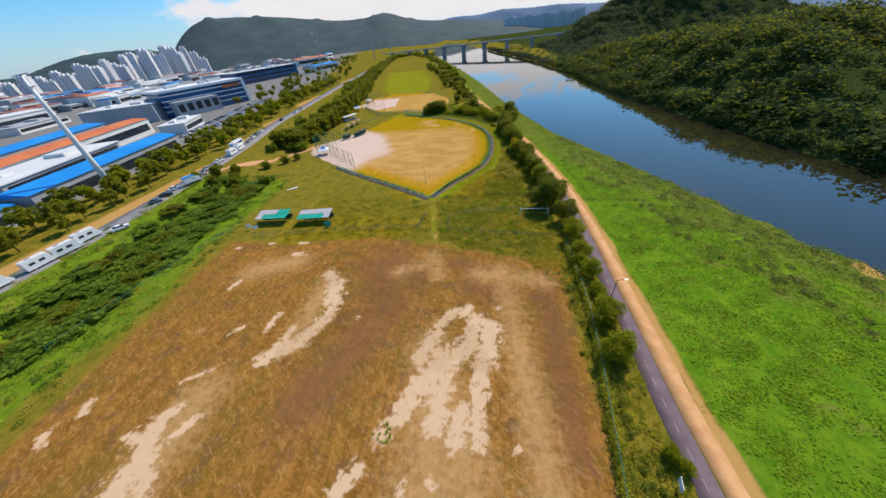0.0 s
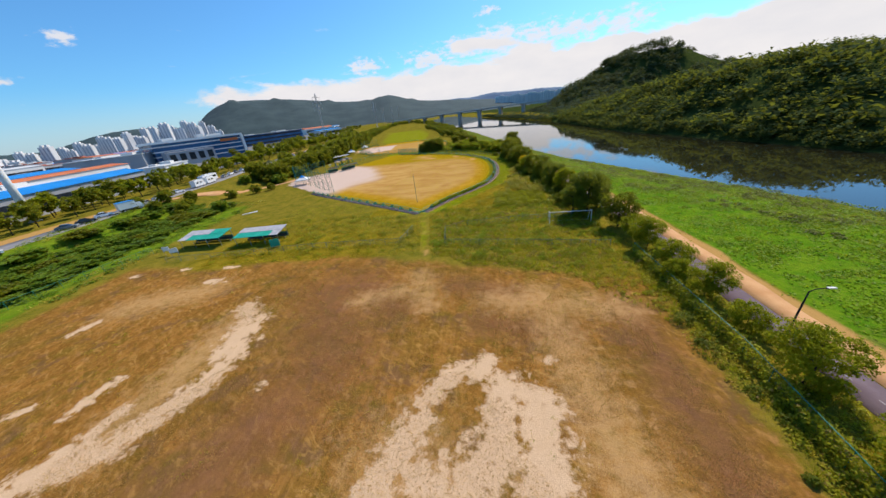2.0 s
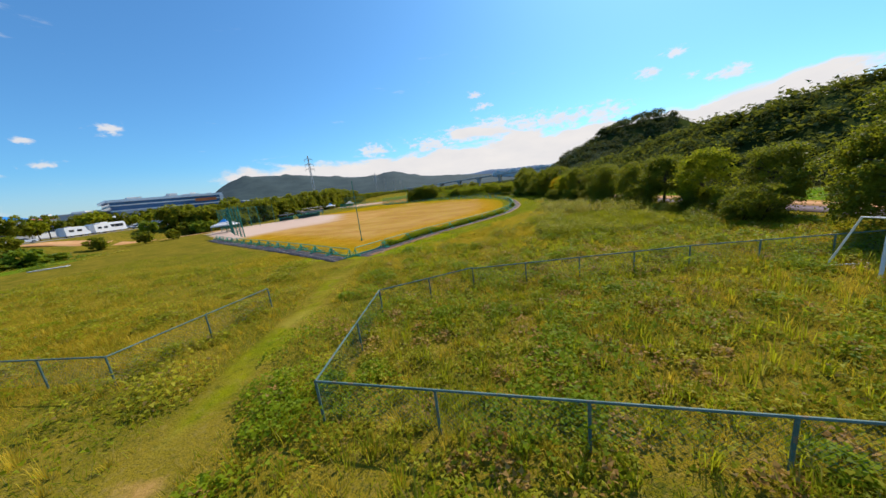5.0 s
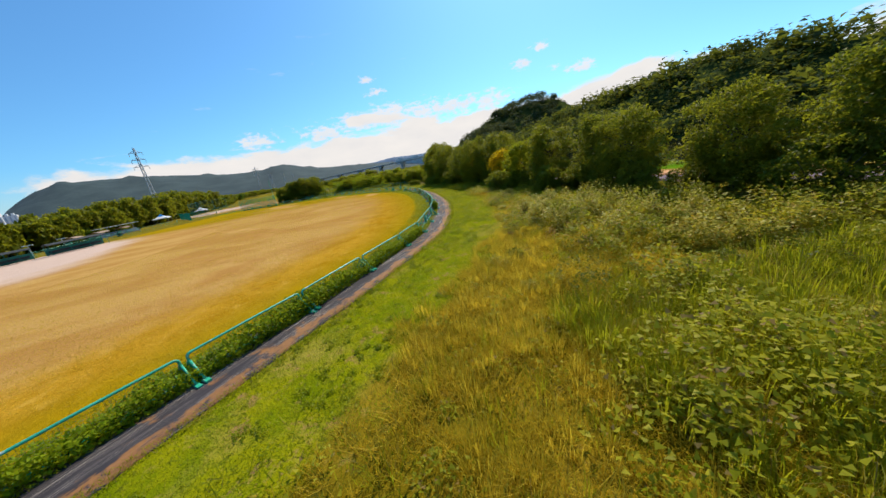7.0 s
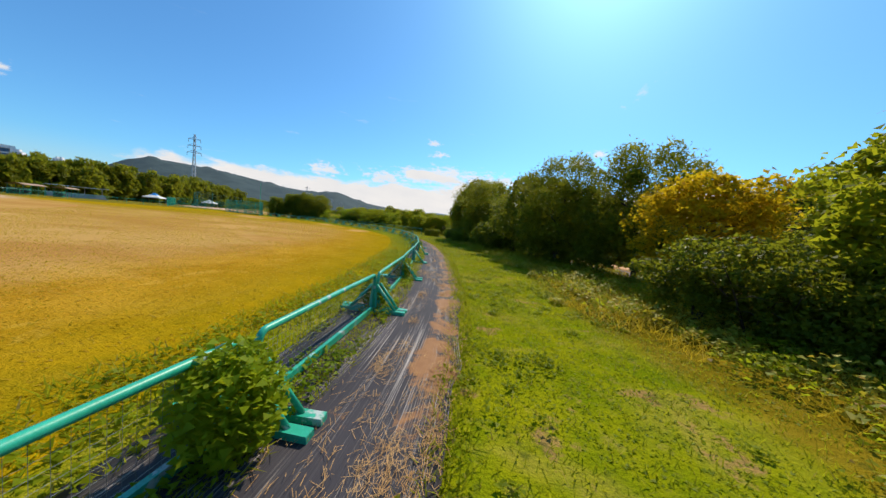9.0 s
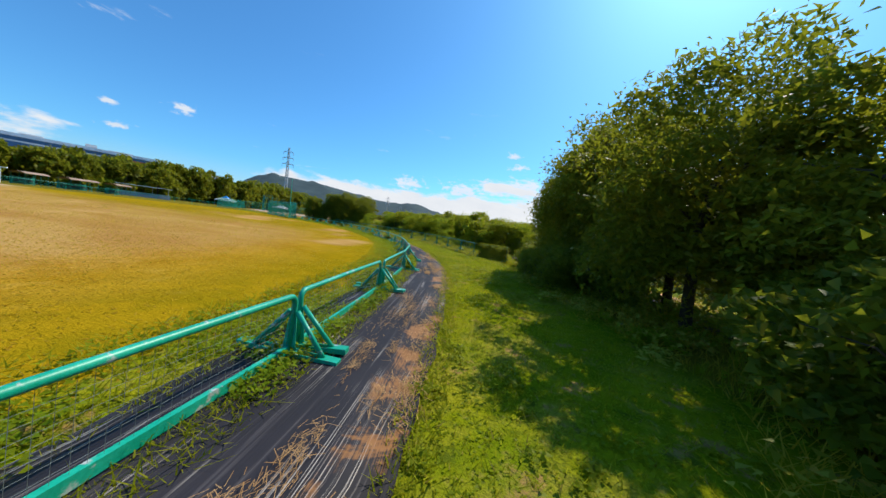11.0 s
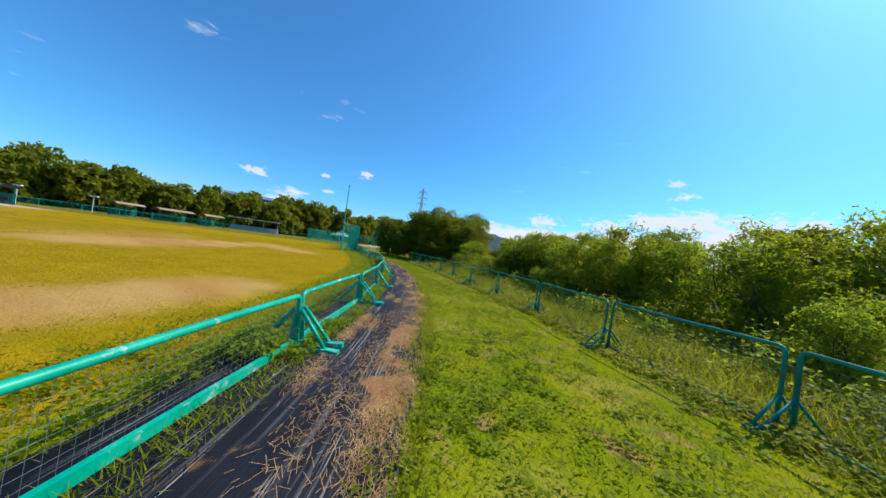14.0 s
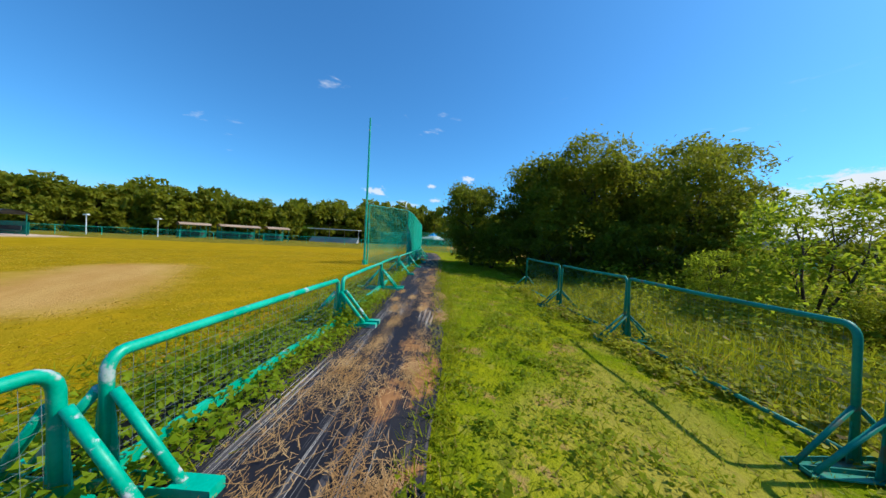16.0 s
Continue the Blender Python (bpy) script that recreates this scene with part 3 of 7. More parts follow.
def build_ground():
    xs, ys = axis(-72, 44, 0.9), axis(8, 226, 0.9)
    gx, gy = np.meshgrid(xs, ys)
    gz = height(gx, gy)
    nx, ny = len(xs), len(ys)
    verts = np.stack([gx, gy, gz], -1).reshape(-1, 3)
    idx = np.arange(nx * ny).reshape(ny, nx)
    quads = np.stack([idx[:-1, :-1], idx[:-1, 1:], idx[1:, 1:], idx[1:, :-1]], -1).reshape(-1, 4)
    me = from_arrays("ground", verts, quads, M_GROUND, True)
    x, y = verts[:, 0], verts[:, 1]
    field = inside(x, y, FIELD_RING)
    d_out, _ = seg_dist(x, y, OUTFIELD)
    d_foul, _ = seg_dist(x, y, FOUL)
    d_edge = np.minimum(d_out, d_foul)
    wide = 0.6 + 0.02 * (lumps(x, y, 3, 2) + 1)

    def soft(d, w):                       # 0.5 on the border, over w metres
        return np.clip(0.5 + d / (2 * w), 0, 1)

    bank = near_bank(y) - x
    ring2 = [(-36, 224), (-24, 232), (-18, 246), (-20, 264), (-32, 288), (-48, 302), (-76, 304), (-90, 290), (-92, 262), (-70, 238)]
    field2 = inside(x, y, ring2)
    pink2 = inside(x, y, [(-92, 262), (-72, 242), (-60, 252), (-64, 284), (-88, 288)])
    way = np.interp(y, [-400, 20, 80, 107, 140, 212, 300, 700], [37.5, 35.9, 35.6, 33.5, 28.2, 12.8, -6, -90])
    weights = {
        "field": np.maximum(np.where(field, soft(d_edge - 1.1 - 0.5 * lumps(x, y, 2, 3), 0.9), 0.0), field2),
        "rim": np.maximum(np.maximum(np.clip(1.1 - d_edge / np.interp(y, [125, 165], [5.5, 8.0]), 0, 1), 0.66 * smooth01((y - 152) / 35)) * field, 0.6 * field2),
        "lawn": np.maximum.reduce([np.where(field, 1.0 * (d_out < 3), soft(np.interp(y, [100, 150, 175], [5.4, 5.6, 8.5]) + 0.9 * lumps(x, y, 6, 3) - d_out, 1.2) * (y > 96)), 0.6 * soft(1.1 + 0.7 * lumps(x, y, 2.2, 4) - np.abs(x + 5.2 - (y - 70) * -0.16), 1.2) * smooth01((y - 70) / 6) * (y < 96), 0.62 * inside(x, y, [(-42, 306), (-84, 308), (-118, 420), (-130, 520), (-84, 520), (-52, 400)])]),
        "meadow": np.maximum(soft(np.minimum(x - way - 1.0, bank + 1), 1.5) * (y > -300), 0.56 * soft(np.minimum(-x - 66.5 - 0.05 * (y - 40) + 2 * lumps(x, y, 9, 3), x + 112), 3.0) * (y > -200) * smooth01((128 - y) / 14)),
        "river_side": np.clip(1 - (bank - 4) / 30.0, 0, 1),
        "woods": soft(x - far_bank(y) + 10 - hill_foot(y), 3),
        "soil": np.maximum.reduce([soft(0.75 - np.abs(x - way - 0.2) + 0.5 * lumps(x, y, 4, 1), 1.2) * (y > -300),
                                   0.56 * soft(0.9 + 0.5 * lumps(x, y, 1.7, 2) - np.abs(x + 4.8 - (y - 70) * -0.16), 1.0) * (y > 60) * (y < 75),
                                   soft(2.2 - seg_dist(x, y, [(80.5, 60.5), (87, 66)])[0], 1.0), soft(3.2 - np.abs(x - np.interp(y, [0, 83, 155, 237, 470], [-119, -116, -122, -141, -164])), 1.2) * (y > -200) * (y < 600)]),
        "town": soft(-x - np.interp(y, [0, 200, 500, 1500], [148, 165, 235, 560]), 3) * (np.hypot(x, y) < 3300),
    }
    end = np.interp(x, [-60, -14, -6, -1, 2, 8, 16, 24], [72.5, 72.5, 72, 70, 68, 66.5, 64.5, 62]) + 1.6 * lumps(x, y, 7, 2)
    pitch = np.minimum.reduce([x + 64 + 0.05 * (y - 40), 23.4 - x + 0.02 * (y - 40) + 0.8 * lumps(x, y, 8, 5), end - y, y + 60])
    weights["dry"] = np.where(field, 0, soft(np.minimum(d_out - 5.0, 13.5 + 1.5 * lumps(x, y, 5, 1) - d_out), 1.5)) * (y > 96) * (y < 172) * smooth01((172 - y) / 25)
    weights["dry"] = np.maximum(weights["dry"], 0.8 * soft(capsule(x, y, (-22, 79), (-46, 78), 9), 0.5) * (x < -8))
    weights["pitch"] = soft(pitch, 3.0)
    bare = [((-29, 59.5), (-26, 56), 1.9), ((-26, 56), (-24.5, 51), 2.7), ((-23.6, 50), (-23.6, 46), 1.7), ((-24, 45.5), (-26, 41), 2.0), ((-26, 41), (-31.5, 36.5), 2.0),
            ((-29.5, 43.5), (-30.5, 39), 1.1), ((-34.6, 46.5), (-35, 43), 1.1), ((4.4, 49.6), (3.4, 47.5), 1.2), ((2, 48.4), (-0.8, 45), 1.4), ((5.5, 46.8), (8.6, 45.5), 1.7), ((8.3, 44.5), (7.4, 38), 2.5),
            ((5.6, 45), (4.6, 41), 1.9), ((4.4, 41), (1.2, 37), 2.4), ((7, 38), (6.6, 32), 1.7), ((-1.4, 43), (-3.3, 38), 1.9), ((0.6, 38.5), (-2.2, 33), 2.8), ((-3, 34), (-4.8, 28.5), 1.8),
            ((1, 34), (0.5, 28), 2.1), ((6.3, 33), (6.6, 26), 1.4), ((4.1, 30), (3.2, 26), 1.6), ((9.8, 49.3), (9.9, 49.5), 0.8), ((-40.5, 27.5), (-42, 25.5), 1.3),
            ((-42, 25.5), (-40.5, 21), 2.1), ((-39.5, 21), (-40, 16), 2.7), ((-36, 26.3), (-37.5, 24), 1.1), ((-45, 23.3), (-43, 22.5), 0.9), ((-57.3, 27.3), (-56.5, 25.8), 1.1),
            ((-59, 22.5), (-58, 21), 1.2), ((-37, 19), (-36, 16.5), 1.5), ((-51.5, 54.2), (-51, 56), 1.0), ((-42.5, 67), (-39.5, 66.8), 1.0), ((-52.5, 72), (-51.5, 72), 0.8),
            ((-43, 72), (-41, 71.8), 0.8), ((-61.5, 70), (-60.5, 70), 0.9), ((-42.3, 41.7), (-40.2, 43.3), 0.7), ((-49, 42), (-48.6, 42), 0.7), ((-17.6, 46.3), (-17.4, 46.3), 0.8),
            ((-44, 31.5), (-39.8, 34.2), 0.6), ((-6.7, 26.2), (-6.6, 26.2), 1.8), ((-8.8, 22), (-10.6, 19.5), 1.5), ((-2.7, 21), (-2.5, 20), 0.8), ((0.7, 21.8), (1.5, 21), 0.8), ((11.4, 25.9), (11.3, 25.5), 0.7)]
    b = np.max([capsule(x, y, *c) for c in bare], 0)
    weights["bare"] = np.clip(0.44 + 0.5 * b, -0.6, 1)
    strip = np.max([capsule(x, y, (11, 60), (15, 20), 5.0), capsule(x, y, (-5, 66), (-3, 59), 4), capsule(x, y, (6, 59), (19, 57), 5), capsule(x, y, (-7, 62), (-12, 60), 3.5),
                    capsule(x, y, (0, 30), (2, 5), 10), capsule(x, y, (-2, 40), (5, 22), 8), capsule(x, y, (-38, 30), (-38, 12), 8), capsule(x, y, (-28, 56), (-28, 40), 5), capsule(x, y, (-50, 60), (-40, 64), 7)], 0)
    mauve = np.max([capsule(x, y, (-17, 62), (-12, 50), 10), capsule(x, y, (19.8, 57), (18.6, 26), 4.5), capsule(x, y, (-14, 44), (-20, 30), 8), capsule(x, y, (-14, 65), (-7, 58), 6), capsule(x, y, (1, 63), (8, 60), 4), capsule(x, y, (4, 55), (12, 53), 4)], 0)
    weights["mauve"] = np.clip(0.2 + 0.55 * mauve, 0, 0.8) * weights["pitch"]
    weights["straw"] = np.clip(0.12 + 0.6 * strip, 0, 1) * weights["pitch"]
    spots = [((1.7, 169.6), (1.2, 173.8), 1.8), ((-3.0, 179.8), (-3.1, 180.2), 1.0), ((-2.2, 177.2), (-3.8, 180.2), 0.8), ((-6.6, 184.0), (-8.2, 187.4), 1.9), ((-19.5, 185.5), (-24.5, 191.5), 3.0),
             ((-22, 189.5), (-26.2, 193.5), 2.4), ((-23, 197), (-29, 197), 2.4), ((-21.5, 187), (-23.5, 189), 2.0)]
    spot = np.max([capsule(x, y, *c) for c in spots], 0)
    worn = np.max([capsule(x, y, (-28, 178), (-14, 176), 7), capsule(x, y, (-12, 170), (-2, 163), 4.5), capsule(x, y, (-46, 160), (-8, 150), 12),
                   capsule(x, y, (-30, 190), (-22, 186), 5), capsule(x, y, (-8, 183), (-6, 181), 2.0), capsule(x, y, (-40, 130), (-10, 128), 8)], 0)
    weights["worn"] = np.maximum(np.clip(0.12 + 0.5 * worn, 0, 0.62), 0.74 * smooth01((d_edge - 2.5) / 8) * smooth01((192 - y) / 22)) * field + 0.66 * field2 * (y < 300)
    weights["worn"] = np.maximum(weights["worn"], np.clip(0.25 + 0.7 * spot, 0, 1) * field)
    weights["infield"] = np.maximum(np.clip(0.5 + (40 - np.hypot(x + 80, y - 150) + 4 * lumps(x, y, 9, 2)) / 26, 0, 1) * field, 0.9 * pink2)
    for name, values in weights.items():
        me.attributes.new(name, "FLOAT", "POINT").data.foreach_set("value", np.asarray(values, np.float32))
    return part("ground", me, None)


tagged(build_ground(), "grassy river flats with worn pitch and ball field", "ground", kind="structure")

river = Mesh()
ry = [-400, -100, 0, 63, 87, 124, 164, 233, 300, 360, 520, 680, 1200, 2400]
for y0, y1 in zip(ry[:-1], ry[1:]):
    river.add([(float(near_bank(y0)) - 8, y0, WATER), (float(far_bank(y0)) + 8, y0, WATER), (float(far_bank(y1)) + 8, y1, WATER), (float(near_bank(y1)) - 8, y1, WATER)], [(0, 1, 2, 3)])
tagged(part("water", river, M_WATER), "calm green-brown river reflecting sky and hill", "river", kind="structure")


def ribbon(name, line, wide, mat, lift=0.03, shift=0.0, label="", category="", kind="structure", sub=1, rag=0.0, thick=0.03):
    """A strip of even width that follows a line over the ground, with a thin edge; wide to its right from shift."""
    rng = np.random.default_rng(len(line))
    pts = np.array(line, float)
    d = np.gradient(pts, axis=0)
    d /= np.hypot(*d.T)[:, None]
    nrm = np.stack([d[:, 1], -d[:, 0]], 1)
    run = np.r_[0, np.cumsum(np.hypot(*np.diff(pts, axis=0).T))]
    rows = []
    for k in range(sub + 1):
        off = shift + wide * k / sub
        jag = rng.normal(0, rag, len(pts)) if k in (0, sub) and rag else 0
        rows.append(pts + nrm * (off + jag)[..., None] if rag and k in (0, sub) else pts + nrm * off)
    rows = np.array(rows)
    n, m = len(pts), sub + 1
    z = height(rows[..., 0], rows[..., 1]) + lift
    top = np.concatenate([rows, z[..., None]], -1).reshape(-1, 3)
    low = top[[*range(n), *range((m - 1) * n, m * n)]] - (0, 0, lift + thick)
    verts = np.r_[top, low]
    faces = [(k * n + i + 1, k * n + i, (k + 1) * n + i, (k + 1) * n + i + 1) for k in range(sub) for i in range(n - 1)]
    b = m * n
    faces += [(i, i + 1, b + i + 1, b + i) for i in range(n - 1)]
    faces += [((m - 1) * n + i + 1, (m - 1) * n + i, b + n + i, b + n + i + 1) for i in range(n - 1)]
    me = from_arrays(name, verts, faces, mat)
    uv = me.uv_layers.new(name="along")
    us = np.r_[np.repeat(np.linspace(0, wide, m), n), np.zeros(n), np.full(n, wide)]
    vs = np.r_[np.tile(run, m), run, run]
    loops = np.array([i for f in faces for i in f])
    uv.data.foreach_set("uv", np.stack([us[loops], vs[loops]], 1).astype(np.float32).ravel())
    return tagged(part(name, me, None), label, category, kind=kind)


SHEET = spline([*OUTFIELD[::2], OUTFIELD[-1]], 0.45)
ribbon("pavement_sheet", SHEET, 2.4, M_SHEET, 0.03, -0.6, "black woven weed-control sheet along the fence, faded and littered with straw", "ground sheet", rag=0.03, sub=4)
ribbon("pavement_sheet", spline([*FOUL[::4], FOUL[-1]], 0.8)[::-1], 1.6, M_SHEET, 0.03, 0.25, "black woven weed-control sheet along the foul-line fence", "ground sheet", rag=0.05, sub=3)
WAY = spline([(37, -60), (33.2, 20), (33.0, 50), (32.8, 80), (30.6, 107), (25.4, 140), (17.6, 178), (9.8, 212), (1, 250), (-9, 300), (-38, 420), (-75, 560)], 3.0)
ribbon("pavement_cycle", WAY, 2.7, M_BIKE, 0.05, -2.7, "mauve asphalt cycle path along the river", "cycle path")
ribbon("pavement_walk", WAY, 2.4, M_SOIL, 0.055, 0.12, "ochre soil footpath beside the cycle path", "footpath", rag=0.06)
dash = Mesh()
for i in range(0, len(WAY) - 12, 1):
    (ax, ay), (bx, by) = WAY[i], WAY[i + 1]
    a = math.degrees(math.atan2(by - ay, bx - ax)) - 90
    nx_, ny_ = (by - ay) / 3.0, -(bx - ax) / 3.0
    dash.box(ax - nx_ * 1.35, ay - ny_ * 1.35, 0.052, 0.06, 1.3, 0.006, a)
tagged(part("trim_lane_dashes", dash, M_FADED), "faded white lane dashes on the cycle path", "lane marking", kind="structure")
ROAD = spline([(-112.8, -71.3), (-110.9, 19.4), (-110.0, 73.9), (-112.8, 110.1), (-120.0, 155.5), (-131.8, 205.4), (-140.9, 273.4), (-155.4, 382.2), (-168.1, 509.2), (-208.0, 817.6)], 5.0)
ribbon("road", ROAD, 8.0, M_ASPHALT, 0.06, -4.0, "grey asphalt road with parked cars on its edge", "road")
TRACK = spline([(-109, 120), (-100, 132), (-92, 146), (-84, 156), (-82, 164)], 3.0)
ribbon("road_track", TRACK, 4.0, M_SOIL, 0.05, -2.0, "pale dirt track from the road to the ball field", "dirt track", rag=0.2)


# ---- fences ----
def net_mesh(length, z0, z1, gap, r):
    net = Mesh()
    for k in range(1, int(length / gap)):
        x = k * gap
        net.rod((x, 0, z0), (x, 0, z1), r, None, 3, False)
    for k in range(1, int((z1 - z0) / gap)):
        net.rod((0.04, 0, z0 + k * gap), (length - 0.04, 0, z0 + k * gap), r, None, 3, False)
    return net


def plate_between(outline, x, t):
    """A thin plate across x from an outline in y and z."""
    n = len(outline)
    vs = [(x - t / 2, a, b) for a, b in outline] + [(x + t / 2, a, b) for a, b in outline]
    return Mesh().add(vs, [tuple(range(n - 1, -1, -1)), tuple(range(n, 2 * n))] + [(k, (k + 1) % n, n + (k + 1) % n, n + k) for k in range(n)])


def bent_frame(length, top, foot, e, bow=0.0):
    """The line of a pipe bent into two posts and a rail with rounded corners."""
    r, n = 0.11, 5
    left = [(e, 0, foot)] + [(e + r - r * math.cos(k / n * math.pi / 2), 0, top - r + r * math.sin(k / n * math.pi / 2)) for k in range(n + 1)]
    return left + [(length / 2, 0, top + bow)] + [(length - x, y, z) for x, y, z in left[::-1]]


def low_panel(length, top, label, group):
    """A low movable fence panel along +x: bent pipe, flat lower rail, net, and at each end a channel foot with a gusset and braces."""
    ob = thing("fence_panel", label, "fence", group)
    e = 0.075
    part("frame", Mesh().tube(bent_frame(length, top, 0.09, e, 0.006), 0.036, 9), M_GREEN, ob, smooth=True)
    part("bottom_rail", Mesh().box(length / 2, 0, 0.055, length - 2 * e, 0.05, 0.10), M_GREEN, ob)
    for x in (e, length - e):
        foot = Mesh().box(x - 0.055, 0, 0.03, 0.012, 1.34, 0.062).box(x + 0.055, 0, 0.03, 0.012, 1.34, 0.062)
        for s in (1, -1):
            foot.box(x, s * 0.55, 0.0925, 0.125, 0.25, 0.008).box(x, s * 0.672, 0.034, 0.122, 0.010, 0.057)
        foot.box(x, 0, 0.093, 0.122, 0.24, 0.008)
        part("foot", foot, M_GREEN, ob, "steel channel foot with capped ends")
        for s in (1, -1):
            part("brace", Mesh().rod((x, 0.05 * s, top - 0.20), (x, 0.47 * s, 0.09), 0.030, None, 9), M_BRACE, ob, "worn brace pipe, bare where the paint has gone", True)
        part("gusset", plate_between([(-0.085, 0.102), (0.085, 0.102), (0.06, top - 0.36), (0.036, top - 0.22), (-0.036, top - 0.22), (-0.06, top - 0.36)], x, 0.010), M_GREEN, ob)
    part("net", net_mesh(length, 0.14, top, 0.075, 0.0013), M_WIRE, ob, "square-mesh net")
    return ob


def tall_panel(length, top, label, group):
    """A taller dark panel along +x: thin bent pipe, lower rail, net, and at each end a flat bar foot with two low braces."""
    ob = thing("fence_panel", label, "fence", group)
    e = 0.07
    part("frame", Mesh().tube(bent_frame(length, top, 0.06, e, -0.01), 0.030, 8), M_DKGREEN, ob, smooth=True)
    part("bottom_rail", Mesh().tube([(e, 0, 0.10), (length / 2, 0, 0.085), (length - e, 0, 0.10)], 0.028, 7), M_DKGREEN, ob, smooth=True)
    for x in (e, length - e):
        foot = Mesh().box(x, 0, 0.02, 0.09, 1.16, 0.012).box(x - 0.04, 0, 0.02, 0.010, 1.16, 0.05)
        foot.box(x, 0.575, 0.02, 0.09, 0.010, 0.045).box(x, -0.575, 0.02, 0.09, 0.010, 0.045)
        part("foot", foot, M_DKGREEN, ob, "flat steel foot")
        for s in (1, -1):
            part("brace", Mesh().rod((x, 0.02 * s, 0.52), (x, 0.50 * s, 0.04), 0.022, None, 7), M_DKGREEN, ob, smooth=True)
        part("gusset", plate_between([(-0.07, 0.034), (0.07, 0.034), (0.034, 0.40), (-0.034, 0.40)], x, 0.010), M_DKGREEN, ob)
    part("net", net_mesh(length, 0.12, top, 0.08, 0.0011), M_NET, ob, "square-mesh net")
    return ob


def panel_pose(a, b, tilt=0.0, size=PANEL):
    yaw = math.degrees(math.atan2(b[1] - a[1], b[0] - a[0]))
    za, zb = float(height(*a)), float(height(*b))
    return pose(a[0], a[1], za, 0, -math.degrees(math.atan2(zb - za, math.dist(a, b))), yaw) @ pose(0, 0, 0, tilt, 0, 0) @ Matrix.Diagonal((math.dist(a, b) / size, 1, 1, 1))


rng = np.random.default_rng(4)
first = low_panel(PANEL - 0.05, 0.80, "low turquoise-green movable steel fence panel with netting and braced feet", "outfield fence panels")
line = OUTFIELD
first.matrix_basis = panel_pose(line[0], line[1], 0, math.dist(line[0], line[1]))
for a, b in zip(line[1:-1], line[2:]):
    copy_thing(first, panel_pose(a, b, rng.normal(0, 1.2)))
for a, b in zip(FOUL[:-1], FOUL[1:]):
    copy_thing(first, panel_pose(b, a))
second = tall_panel(3.53, 1.22, "dark green movable steel fence panel with netting beside the lawn", "lawn-side fence panels")
second.matrix_basis = panel_pose(ASIDE[1], ASIDE[0], 0, math.dist(ASIDE[1], ASIDE[0]))
for a, b in zip(ASIDE[1:-1], ASIDE[2:]):
    copy_thing(second, panel_pose(b, a, rng.normal(0, 1.5), 3.58))
copy_thing(second, panel_pose((13.3, 174.6), (11.2, 177.2), 2.0, 3.53))


# ---- plants ----
def crown_points(rng, n, rx, ry, rz, clumps, seed_low=0.0, tight=0.33):
    """Points for leaves: on the shells of many small clumps spread over an uneven crown."""
    cz = rng.uniform(-1.0, 0.92, clumps)
    rim = np.where(cz > -0.1, np.sqrt(1 - np.clip(cz, 0, 1) ** 2), 1 - 0.28 * np.abs(cz)) * rng.uniform(0.25, 1.0, clumps) ** 0.5
    turn = rng.uniform(0, 2 * np.pi, clumps)
    lop = 1 + 0.22 * np.sin(turn * 2 + rng.uniform(0, 6)) + 0.12 * np.sin(turn * 3 + rng.uniform(0, 6))
    c = np.stack([rim * lop * np.cos(turn), rim * lop * np.sin(turn), cz], 1) * 0.78
    size = rng.uniform(0.5, 1.2, clumps) * tight * 0.85
    pick = rng.integers(0, clumps, n)
    d = rng.normal(size=(n, 3))
    d[:, 2] = np.where(rng.uniform(0, 1, n) < 0.7, np.abs(d[:, 2]), d[:, 2])
    d /= np.linalg.norm(d, axis=1, keepdims=True)
    spray = 1 + 0.35 * (rng.uniform(0, 1, n) < 0.12)
    p = c[pick] + d * (size[pick] * spray * rng.uniform(0.5, 1.05, n) ** 0.5)[:, None]
    return p * (rx, ry, rz)


def tree_kind(name, seed, h, rx, leaves, leaf, mat, label, trunk=0.16, low=0.22, clumps=46, bushy=False, long=1.6):
    """A tree of height h: a tapered trunk with limbs, and a crown of leaves in clumps."""
    rng = np.random.default_rng(seed)
    ob = thing(name, label, "bush" if bushy else "tree", "")
    base = h * low
    cz, rz = (base + h) / 2, (h - base) / 2
    pts = crown_points(rng, leaves, rx, rx * 0.92, rz, clumps) + (0, 0, cz)
    pts[:, 2] = np.maximum(pts[:, 2], 0.15)
    v, f = leaf_cards(rng, pts, leaf, 0.35, long)
    limbs = Mesh()
    stems = 1 if not bushy else 4
    for s in range(stems):
        bx, by = (0, 0) if stems == 1 else rng.normal(0, rx * 0.2, 2)
        top = Vector((bx * 2 + rng.normal(0, rx * 0.1), by * 2 + rng.normal(0, rx * 0.1), h * 0.72))
        mid = Vector((bx + rng.normal(0, 0.12), by + rng.normal(0, 0.12), h * 0.35))
        limbs.tube([(0, 0, -0.1), mid, (mid + top) / 2 + Vector((0.1, 0.05, 0)), top], [trunk, trunk * 0.75, trunk * 0.45, trunk * 0.15], 7 if leaves > 9000 else 4)
        for k in range(9 if leaves > 9000 else 4 if stems == 1 else 2):
            z = h * rng.uniform(0.25, 0.6)
            a = rng.uniform(0, 2 * math.pi)
            st = Vector((bx, by, 0)).lerp(top, z / (h * 0.72))
            st.z = z
            end = st + Vector((math.cos(a) * rx * 0.5, math.sin(a) * rx * 0.5, h * rng.uniform(0.08, 0.2)))
            limbs.tube([st, (st + end) / 2 + Vector((0, 0, 0.15)), end], [trunk * 0.45, trunk * 0.3, trunk * 0.08], 5 if leaves > 9000 else 3)
    part("trunk", limbs, M_BARK, ob, smooth=True)
    part("crown", from_arrays("crown", v, f, mat), None, ob)
    return ob


